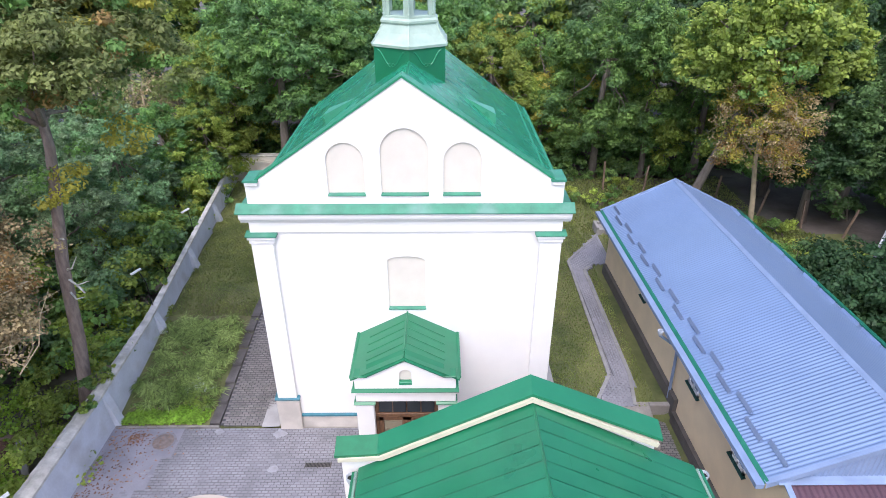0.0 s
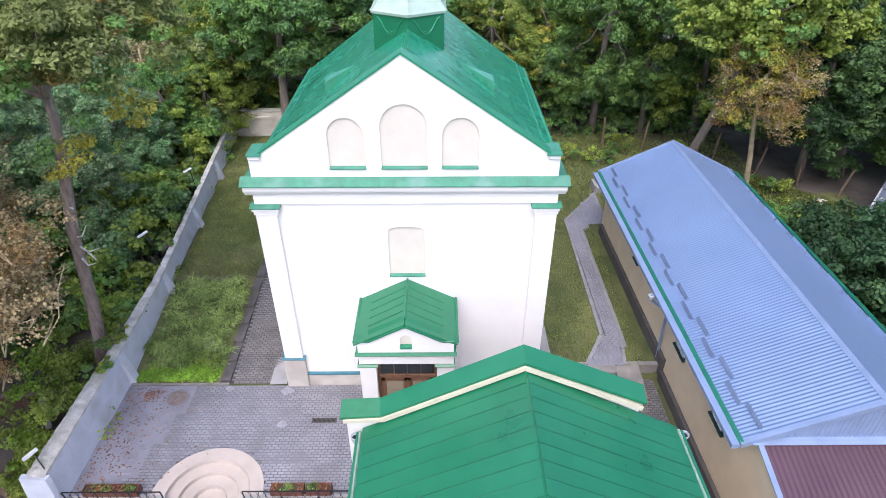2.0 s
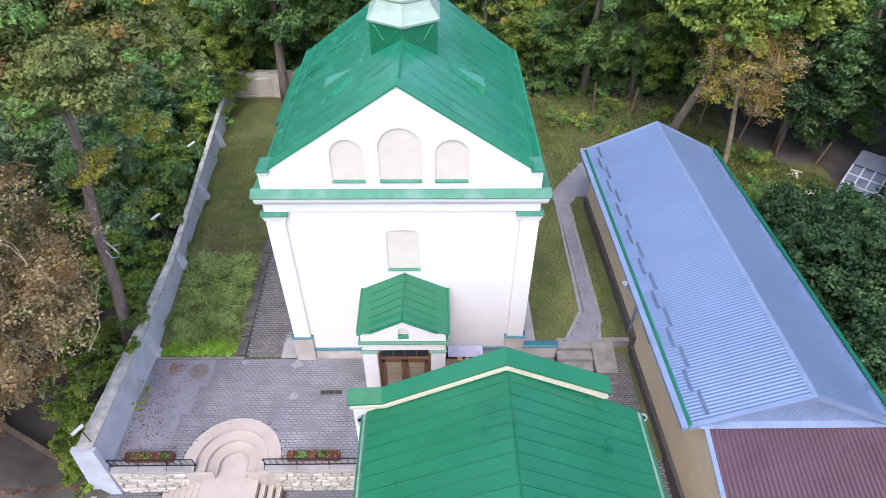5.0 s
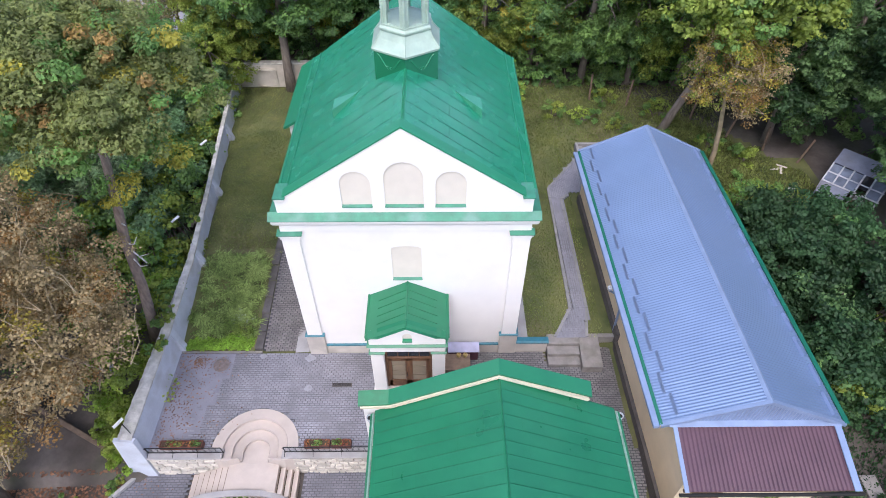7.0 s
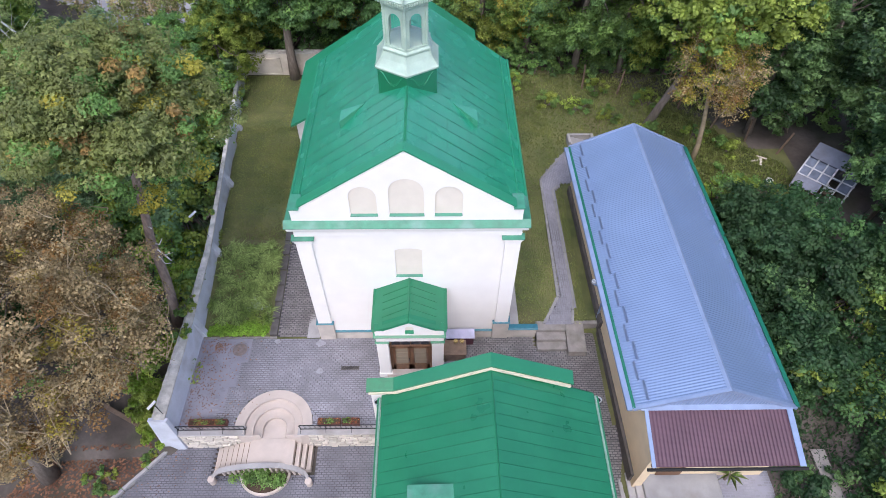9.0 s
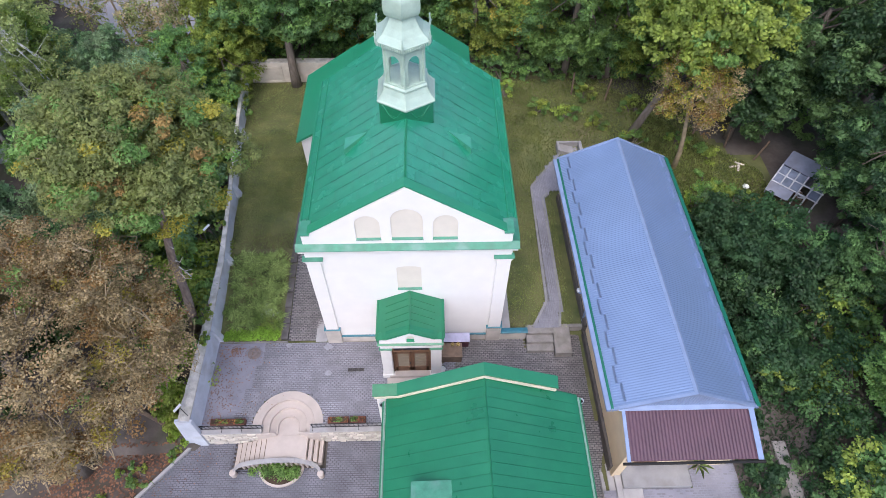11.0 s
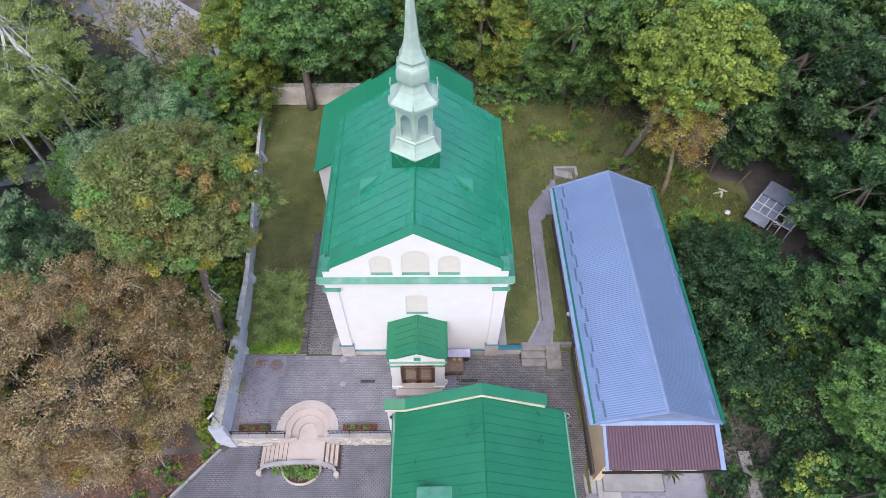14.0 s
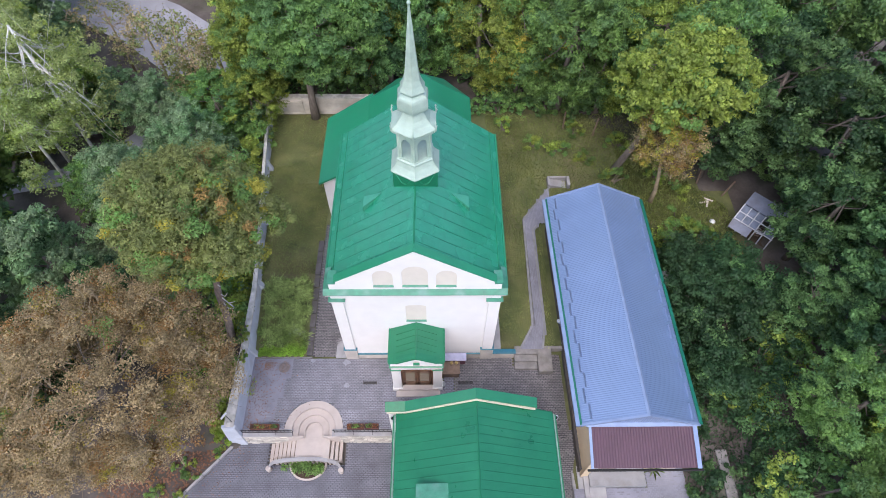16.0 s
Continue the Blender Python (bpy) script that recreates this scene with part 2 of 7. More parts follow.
# ---- building helpers ----
class Shape:
    """Collects the corners and faces of one mesh."""

    def __init__(self):
        self.v, self.f = [], []

    def add(self, verts, faces):
        n = len(self.v)
        self.v += [tuple(p) for p in verts]
        self.f += [tuple(i + n for i in q) for q in faces]
        return self

    def box(self, x0, y0, z0, x1, y1, z1, c=0.0):
        """A box with its edges chamfered by c."""
        c = min(c, (x1 - x0) / 2.5, (y1 - y0) / 2.5, (z1 - z0) / 2.5)
        if c <= 0:
            p = [(x, y, z) for z in (z0, z1) for y in (y0, y1) for x in (x0, x1)]
            return self.add(p, [(0, 2, 3, 1), (4, 5, 7, 6), (0, 1, 5, 4), (2, 6, 7, 3), (0, 4, 6, 2), (1, 3, 7, 5)])
        lo, hi = (x0, y0, z0), (x1, y1, z1)
        idx, verts = {}, []
        for sx in (0, 1):
            for sy in (0, 1):
                for sz in (0, 1):
                    s = (sx, sy, sz)
                    for a in range(3):
                        p = [(hi[k] - c if s[k] else lo[k] + c) for k in range(3)]
                        p[a] = hi[a] if s[a] else lo[a]
                        idx[s, a] = len(verts)
                        verts.append(p)
        faces = []
        for a in range(3):
            u, w = (a + 1) % 3, (a + 2) % 3
            for s in (0, 1):
                q = []
                for su, sw in ((0, 0), (1, 0), (1, 1), (0, 1)):
                    t = [0, 0, 0]
                    t[a], t[u], t[w] = s, su, sw
                    q.append(idx[tuple(t), a])
                faces.append(q if s else q[::-1])
            for su in (0, 1):
                for sw in (0, 1):
                    t0, t1 = [0, 0, 0], [0, 0, 0]
                    t0[a], t1[a] = 0, 1
                    t0[u] = t1[u] = su
                    t0[w] = t1[w] = sw
                    q = [idx[tuple(t0), u], idx[tuple(t1), u], idx[tuple(t1), w], idx[tuple(t0), w]]
                    faces.append(q if su != sw else q[::-1])
        for sx in (0, 1):
            for sy in (0, 1):
                for sz in (0, 1):
                    q = [idx[(sx, sy, sz), a] for a in range(3)]
                    faces.append(q if (sx + sy + sz) % 2 else q[::-1])
        return self.add(verts, faces)

    def prism(self, pts, axis, a, b):
        """The outline pts (two numbers each) drawn out from a to b along axis."""
        def place(p, d):
            return {'x': (d, p[0], p[1]), 'y': (p[0], d, p[1]), 'z': (p[0], p[1], d)}[axis]
        n = len(pts)
        verts = [place(p, a) for p in pts] + [place(p, b) for p in pts]
        faces = [tuple(range(n))[::-1], tuple(range(n, 2 * n))] + [(i, (i + 1) % n, n + (i + 1) % n, n + i) for i in range(n)]
        return self.add(verts, faces)

    def slab(self, pts, t):
        """A flat sheet through the points pts, t thick on its upper side."""
        p = [Vector(q) for q in pts]
        nrm = Vector((0, 0, 0))
        for i in range(len(p)):
            nrm += (p[i] - p[0]).cross(p[(i + 1) % len(p)] - p[0])
        nrm.normalize()
        if nrm.z < 0:
            p, nrm = p[::-1], -nrm
        n = len(p)
        verts = p + [q + nrm * t for q in p]
        return self.add(verts, [tuple(range(n))[::-1], tuple(range(n, 2 * n))] + [(i, (i + 1) % n, n + (i + 1) % n, n + i) for i in range(n)])

    def lathe(self, prof, n, cx=0, cy=0, phase=0.0, closed=True):
        """Rings of n corners from (radius, height) pairs round a standing axis."""
        verts, faces = [], []
        for r, z in prof:
            for i in range(n):
                a = phase + math.tau * i / n
                verts.append((cx + r * math.cos(a), cy + r * math.sin(a), z))
        for k in range(len(prof) - 1):
            for i in range(n):
                j = (i + 1) % n
                faces.append((k * n + i, k * n + j, (k + 1) * n + j, (k + 1) * n + i))
        if closed:
            faces.append(tuple(range(n))[::-1])
            faces.append(tuple(range((len(prof) - 1) * n, len(prof) * n)))
        return self.add(verts, faces)

    def tube(self, pts, radii, n=8):
        """A tapered tube along pts."""
        pts = [Vector(p) for p in pts]
        if isinstance(radii, (int, float)):
            radii = [radii] * len(pts)
        verts, faces = [], []
        for k, p in enumerate(pts):
            d = (pts[min(k + 1, len(pts) - 1)] - pts[max(k - 1, 0)]).normalized()
            u = d.cross(Vector((0.31, 0.95, 0.12)))
            if u.length < 0.05:
                u = d.cross(Vector((1, 0, 0)))
            u.normalize()
            w = d.cross(u)
            for i in range(n):
                a = math.tau * i / n
                verts.append(p + (u * math.cos(a) + w * math.sin(a)) * radii[k])
        for k in range(len(pts) - 1):
            for i in range(n):
                j = (i + 1) % n
                faces.append((k * n + i, k * n + j, (k + 1) * n + j, (k + 1) * n + i))
        faces.append(tuple(range(n))[::-1])
        faces.append(tuple(range((len(pts) - 1) * n, len(pts) * n)))
        return self.add(verts, faces)

    def mesh(self, name, material, smooth=False):
        me = bpy.data.meshes.new(name)
        me.from_pydata(self.v, [], self.f)
        me.materials.append(material)
        if smooth:
            me.polygons.foreach_set("use_smooth", [True] * len(me.polygons))
        me.update()
        bm = bmesh.new()
        bm.from_mesh(me)
        bmesh.ops.recalc_face_normals(bm, faces=bm.faces)
        bm.to_mesh(me)
        bm.free()
        return me


def thing(name, base, label, category, group="", kind=""):
    ob = new(name)
    ob.location = base
    ob.empty_display_size = 0.2
    return tagged(ob, label, category, group, kind)


def part(name, shape, material, parent, label="", smooth=False):
    """One mesh under a thing or under a part, built in the place's own metres."""
    me = shape.mesh(name, material, smooth) if isinstance(shape, Shape) else shape
    ob = new(name, me)
    if parent is not None:
        ob.parent = parent
        if parent.parent is None and parent.type == 'EMPTY':
            ob.matrix_parent_inverse = Matrix.Translation(-parent.location)
    return tagged(ob, label)


def solid(name, shape, material, label="", category="", group="", kind="", smooth=False):
    """A thing of one mesh."""
    return tagged(new(name, shape.mesh(name, material, smooth)), label, category, group, kind)


def plate(outer, holes, y0, y1):
    """A standing plate in x and z with openings, from y0 (front) to y1."""
    bm = bmesh.new()
    edges = []
    for loop in [outer, *holes]:
        vs = [bm.verts.new((x, y0, z)) for x, z in loop]
        edges += [bm.edges.new((vs[i], vs[(i + 1) % len(vs)])) for i in range(len(vs))]
    bmesh.ops.triangle_fill(bm, edges=edges, use_beauty=True, use_dissolve=False)
    faces = list(bm.faces)
    ext = bmesh.ops.extrude_face_region(bm, geom=faces)
    for e in ext["geom"]:
        if isinstance(e, bmesh.types.BMVert):
            e.co.y = y1
    bmesh.ops.recalc_face_normals(bm, faces=bm.faces)
    s = Shape()
    bm.verts.index_update()
    s.v = [tuple(v.co) for v in bm.verts]
    s.f = [tuple(v.index for v in f.verts) for f in bm.faces]
    bm.free()
    return s


def arch(x0, x1, z0, spring, top, n=14):
    """Outline of an arched opening: an ellipse arc from the springing to the top."""
    c, r = (x0 + x1) / 2, (x1 - x0) / 2
    return [(x0, z0), (x1, z0)] + [(c + r * math.cos(math.pi * i / n), spring + (top - spring) * math.sin(math.pi * i / n)) for i in range(n + 1)]


# ---- ground ----
def ground_z(x, y):
    """Height of the bare ground: an upper garden, a court, a lower yard and woods falling to the west."""
    edge = -10.15 - 0.03 * max(0.0, y - 0.2) - 0.07 * max(0.0, y - 4.2)
    lawn = 0.55 * min(1, max(0, (y - 0.4) / 5.0))
    if x < edge:
        d = edge - x
        z = -0.9 - 0.09 * min(d, 22) + 0.05 * min(max(y, 0), 30)
        if y < -4.8:
            z = min(z, -1.45 - 0.1 * max(0, -10.4 - 0.85 * (-4.7 - y) - x))
    elif y > 0.25:
        if x < -4.3:
            z = lawn - 0.03
        elif x > 4.3:
            z = 0.53
        else:
            z = 0.3
        if x > 14.6:
            z = 0.53 + 0.03 * (x - 14.6)
    elif y > (-4.05 if x < 0 else -4.5):
        z = -0.1 if x < 8.6 else 0.1
        if x > 14.4:
            z = 0.1 + 0.05 * (x - 14.4)
    else:
        z = -1.45 if x < 0 else (-0.1 - 0.14 * (-4.5 - y) if x < 8.6 else -0.2)
        if 0 <= x < 8.6:
            z = max(z, -0.5)
        if x > 14.4:
            z = 0.0 + 0.04 * (x - 14.4)
    if math.hypot(x + 5.82, y + 4.28) < 1.75 and y > -4.6:
        z = -0.75
    if y > 20.6:
        z = z * 0.7 - 0.02 * (y - 20.6)
    return max(z, -4.0)


def ground_sheet():
    def axis(knots):
        out = []
        for a, b, step in knots:
            n = max(1, round((b - a) / step))
            out += [a + (b - a) * i / n for i in range(n)]
        return out + [knots[-1][1]]
    xs = axis([(-1500, -200, 325), (-200, -60, 20), (-60, -20, 2), (-20, 20, 0.4), (20, 60, 2), (60, 200, 20), (200, 1500, 325)])
    ys = axis([(-1500, -200, 325), (-200, -40, 20), (-40, -15, 2), (-15, 24, 0.4), (24, 70, 2), (70, 200, 20), (200, 1500, 325)])
    s = Shape()
    n = len(xs)
    s.v = [(x, y, ground_z(x, y) + 0.05 * noise.noise(Vector((x * 0.6, y * 0.6, 0)))) for y in ys for x in xs]
    s.f = [(j * n + i, j * n + i + 1, (j + 1) * n + i + 1, (j + 1) * n + i) for j in range(len(ys) - 1) for i in range(n - 1)]
    me = s.mesh("ground", TURF, True)
    me.materials.append(FOREST)
    for p in me.polygons:
        x, y, z = p.center
        if x < -10.4 - 0.098 * max(0.0, y - 4.2) or y > 21.5 or x + y > 33.5 or x > 22 or x > 14.4 and y < 6 or y < -3.9 and x < 0:
            p.material_index = 1
    return tagged(new("ground", me), "grassy ground with bare forest floor under the trees", "ground", kind="structure")


ground_sheet()

CX = 0.09          # middle of the church front


# ---- church ----
def church():
    c = thing("church", (CX, 5.5, 0), "white plastered church with green sheet-metal roof and mint lantern spire", "church")
    # front wall: facing with niches over a cream backing
    half = 4.25
    gable = [(-half, 0.0), (half, 0.0), (half, 8.76), (3.95, 8.8), (0.0, 11.48), (-3.95, 8.8), (-half, 8.76)]
    holes = [arch(-0.63, 0.63, 8.4, 9.6, 10.22), arch(-2.05, -1.06, 8.4, 9.35, 9.85), arch(1.02, 2.02, 8.4, 9.35, 9.85), arch(-0.58, 0.5, 4.73, 6.36, 6.5)]
    shift = [[(x + CX, z) for x, z in loop] for loop in [gable, *holes]]
    part("front_wall", plate(shift[0], shift[1:], 0.08, 0.14), PLASTER, c)
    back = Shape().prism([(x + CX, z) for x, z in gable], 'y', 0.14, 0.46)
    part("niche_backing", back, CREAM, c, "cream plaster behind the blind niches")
    for h, w in zip(holes, (0.03, 0.03, 0.03, 0.05)):
        x0, x1 = h[0][0] + CX, h[1][0] + CX
        part("niche_sill", Shape().prism([(0.045, h[0][1] - 0.03), (0.14, h[0][1] - 0.03), (0.14, h[0][1] + 0.04), (0.045, h[0][1] - 0.005)], 'x', x0 - w * 0.3, x1 + w * 0.3), LEDGE, c, "green sheet-metal sill")
    # side and back walls
    part("side_wall", Shape().box(CX - 4.3, 0.46, 0, CX - 3.8, 11.0, 7.75), PLASTER, c)
    part("side_wall", Shape().box(CX + 3.8, 0.46, 0, CX + 4.3, 11.0, 7.75), PLASTER, c)
    part("back_wall", Shape().prism([(CX - 4.3, 0), (CX + 4.3, 0), (CX + 4.3, 7.75), (CX, 10.85), (CX - 4.3, 7.75)], 'y', 10.5, 10.95), PLASTER, c)
    # pilasters, capitals, plinths
    for s in (-1, 1):
        xa, xb = sorted((CX + s * 4.31, CX + s * 3.7))
        part("pilaster", Shape().box(xa, -0.03, 1.3, xb, 0.12, 7.02, 0.015), PLASTER, c)
        part("pilaster_return", Shape().box(*sorted((CX + s * 4.31, CX + s * 4.23))[:1], 0.12, 1.3, sorted((CX + s * 4.31, CX + s * 4.23))[1], 0.8, 6.98, 0.01), PLASTER, c)
        xa, xb = sorted((CX + s * 4.38, CX + s * 3.64))
        part("pilaster_plinth", Shape().box(xa, -0.06, -0.1, xb, 0.3, 1.28, 0.02), PLINTH, c)
        part("plinth_trim", Shape().prism([(-0.09, 1.28), (0.3, 1.28), (0.3, 1.36), (0.0, 1.36), (-0.09, 1.31)], 'x', xa - 0.03, xb + 0.03), TEAL, c, "teal sheet trim")
        cap = Shape()
        xa, xb = sorted((CX + s * 4.38, CX + s * 3.6))
        cap.box(xa + 0.04, -0.07, 7.0, xb - 0.04, 0.3, 7.12, 0.01).box(xa, -0.11, 7.12, xb, 0.3, 7.22, 0.015)
        part("capital", cap, PLASTER, c)
        part("capital_cap", Shape().prism([(-0.14, 7.22), (0.12, 7.22), (0.12, 7.32), (-0.14, 7.25)], 'x', xa - 0.04, xb + 0.04), LEDGE, c, "weathered green sheet")
    part("wall_plinth", Shape().box(CX - 3.64, 0.04, -0.1, CX + 3.64, 0.12, 0.5, 0.01), PLINTH, c)
    part("plinth_trim", Shape().prism([(0.0, 0.5), (0.12, 0.5), (0.12, 0.6), (0.0, 0.55)], 'x', CX - 3.64, CX + 3.64), TEAL, c, "teal sheet trim")
    # frieze, cornice and its green covering
    part("frieze", Shape().box(CX - 4.3, 0.03, 7.3, CX + 4.3, 0.12, 7.66, 0.005), PLASTER, c)
    cor = Shape().prism([(0.12, 7.62), (0.0, 7.62), (-0.04, 7.7), (-0.1, 7.75), (-0.12, 7.82), (-0.12, 7.93), (0.12, 7.93)], 'x', CX - 4.5, CX + 4.5)
    part("cornice", cor, PLASTER, c)
    part("cornice_cover", Shape().prism([(-0.17, 7.93), (-0.17, 7.96), (0.1, 8.15), (0.1, 7.93)], 'x', CX - 4.57, CX + 4.57), LEDGE, c, "weathered green sheet on the cornice")
    for s in (-1, 1):
        xa, xb = sorted((CX + s * 4.57, CX + s * 4.32))
        part("cornice_return", Shape().box(xa, 0.12, 7.6, xb, 1.4, 7.9, 0.02), PLASTER, c)
        part("cornice_return_cover", Shape().prism([(CX + s * 4.6, 7.9), (CX + s * 4.3, 7.9), (CX + s * 4.3, 8.1), (CX + s * 4.6, 7.93)], 'y', 0.12, 1.45), LEDGE, c)
        xa, xb = sorted((CX + s * 4.24, CX + s * 3.9))
        part("gable_shoulder", Shape().box(xa, 0.0, 8.68, xb, 0.7, 8.79, 0.015), PLASTER, c)
        part("gable_shoulder_cover", Shape().prism([(xa - 0.03, 8.79), (xb + 0.03, 8.79), (xb + 0.03, 8.85), (xa - 0.03, 8.83)], 'y', -0.03, 0.75), LEDGE, c, "weathered green sheet")
        part("gable_coping", Shape().prism([(CX + s * 4.0, 8.78), (CX, 11.49), (CX, 11.55), (CX + s * 4.0, 8.83)], 'y', 0.05, 0.5), GREEN_FLAT, c)
    # main roof: sheets laid in courses down both slopes
    eave, ridge_z = 4.55, 11.02
    slope = (ridge_z - 7.72) / eave

    roof = part("roof", Shape().prism([(CX - eave, 7.66), (CX, ridge_z - 0.06), (CX + eave, 7.66), (CX + eave - 0.1, 7.6), (CX, ridge_z - 0.2), (CX - eave + 0.1, 7.6)], 'y', 0.3, 11.05), SEAM, c, "green painted sheet-metal roof")
    sheets(roof, CX, eave, ridge_z, 7.72, 0.35, 11.08, 0.66, 6, 11, seam=0.011, dent=0.014)
    for s in (-1, 1):
        part("eave_gutter", Shape().tube([(CX + s * 4.6, 0.5, 7.68), (CX + s * 4.6, 11.1, 7.68)], 0.07, 8), GREEN_FLAT, c)
        vx, tip, ya, yb = 2.74, 1.72, 4.2, 4.95
        zr, zt, up = ridge_z - vx * slope, ridge_z - tip * slope + 0.02, 0.36
        dorm = Shape().add([(CX + s * tip, yb - 0.05, zt), (CX + s * vx, ya, zr + up), (CX + s * vx, yb, zr + up), (CX + s * vx, ya, zr - 0.02), (CX + s * vx, yb, zr - 0.02)],
                           [(0, 2, 1) if s < 0 else (0, 1, 2), (0, 3, 1) if s > 0 else (0, 1, 3), (1, 2, 4, 3) if s > 0 else (1, 3, 4, 2), (0, 2, 4) if s > 0 else (0, 4, 2)])
        part("eave_ridge", Shape().tube([(CX + s * 4.22, 0.6, ridge_z - 4.22 * slope + 0.03), (CX + s * 4.22, 11.0, ridge_z - 4.22 * slope + 0.03)], 0.035, 6), GREEN_FLAT, c)
        part("roof_vent", dorm, VENT, c, "small sheet-metal roof vent")
    part("ridge_cap", Shape().prism([(CX - 0.06, ridge_z - 0.03), (CX, ridge_z + 0.04), (CX + 0.06, ridge_z - 0.03), (CX, ridge_z - 0.02)], 'y', 0.3, 11.1), GREEN_FLAT, c)
    # chancel behind, with a three-sided end
    px = [(3.05, 10.9), (3.05, 15.1), (1.45, 16.9), (-1.45, 16.9), (-3.05, 15.1), (-3.05, 10.9)]
    part("chancel_wall", Shape().prism([(CX + x, y) for x, y in px], 'z', 0, 6.9), PLASTER, c)
    pe = [(CX + x * 1.07, 10.9 + (y - 10.9) * 1.03, 6.9) for x, y in px]
    ch = Shape()
    ch.add([*pe, (CX, 10.9, 9.6), (CX, 14.4, 9.6)], [(0, 1, 7, 6), (1, 2, 7), (2, 3, 7), (3, 4, 7), (4, 5, 6, 7), (5, 0, 6), (0, 5, 4, 3, 2, 1)])
    part("chancel_roof", ch, GREEN_FLAT, c, "green sheet-metal roof")
    # side chapel under a lean-to roof
    part("chapel_wall", Shape().box(CX - 6.1, 9.9, 0, CX - 3.0, 15.3, 4.75), PLASTER, c)
    part("chapel_gable", Shape().prism([(CX - 6.1, 4.75), (CX - 4.3, 4.75), (CX - 4.3, 6.0)], 'y', 9.9, 10.2), PLASTER, c)
    part("chapel_plinth", Shape().box(CX - 6.2, 9.8, 0, CX - 4.3, 9.9, 0.9, 0.02), CONCRETE, c)
    part("chapel_roof", Shape().add([(CX - 6.35, 9.7, 4.8), (CX - 6.35, 15.5, 4.8), (CX - 3.1, 15.9, 6.75), (CX - 3.1, 9.7, 6.75), (CX - 6.3, 9.7, 4.7), (CX - 6.3, 15.5, 4.7), (CX - 3.1, 15.9, 6.6), (CX - 3.1, 9.7, 6.6)],
         [(0, 1, 2, 3), (7, 6, 5, 4), (0, 4, 5, 1), (1, 5, 6, 2), (0, 3, 7, 4)]), GREEN_FLAT, c, "green sheet-metal lean-to roof")
    lantern(c)
    return c


def sheets(roof, cx, eave, ridge_z, eave_z, y0, y1, width, courses, seed, only=(-1, 1), seam=0.014, paint=None, gap=0.004, lap=0.01, dent=0.008):
    """Painted sheets with folded seams, course by course, each a piece of its own."""
    rnd = random.Random(seed)
    n = max(1, round((y1 - y0) / width))
    w = (y1 - y0) / n
    for s in only:
        d = Vector((s * eave, 0, eave_z - ridge_z))
        length = d.length
        d.normalize()
        up = Vector((s * (ridge_z - eave_z), 0, eave)).normalized()
        for i in range(n):
            cuts = [0.0] + [length * (k + (0.5 if i % 2 else 0.0) + rnd.uniform(-0.08, 0.08)) / courses for k in range(1 if i % 2 == 0 else 0, courses)] + [length]
            for a, b in zip(cuts, cuts[1:]):
                if b - a < 0.05:
                    continue
                q = Shape()
                ya, yb = y0 + i * w, y0 + (i + 1) * w - gap
                lift = rnd.uniform(0.0, 0.004)
                d0, d1, d2, d3 = (rnd.uniform(0.0, dent) for _ in range(4))

                def at(u, y, h):
                    return Vector((cx, y, ridge_z)) + d * u + up * h
                q.add([at(a, ya, lift + d0), at(b - lap, ya, lift + d1), at(b - lap, yb, lift), at(a, yb, lift),
                       at(a, yb - 0.03, seam + lift), at(b - lap, yb - 0.03, seam + lift),
                       at(a, yb - 0.075, 0.004 + lift + d2), at(b - lap, yb - 0.075, 0.004 + lift + d3), at(b - lap, ya, lift - 0.02), at(b - lap, yb, lift - 0.02)],
                      [(0, 1, 7, 6), (6, 7, 5, 4), (4, 5, 2, 3), (1, 8, 9, 2, 5, 7)])
                part("roof_sheet", q, paint or GREEN, roof)


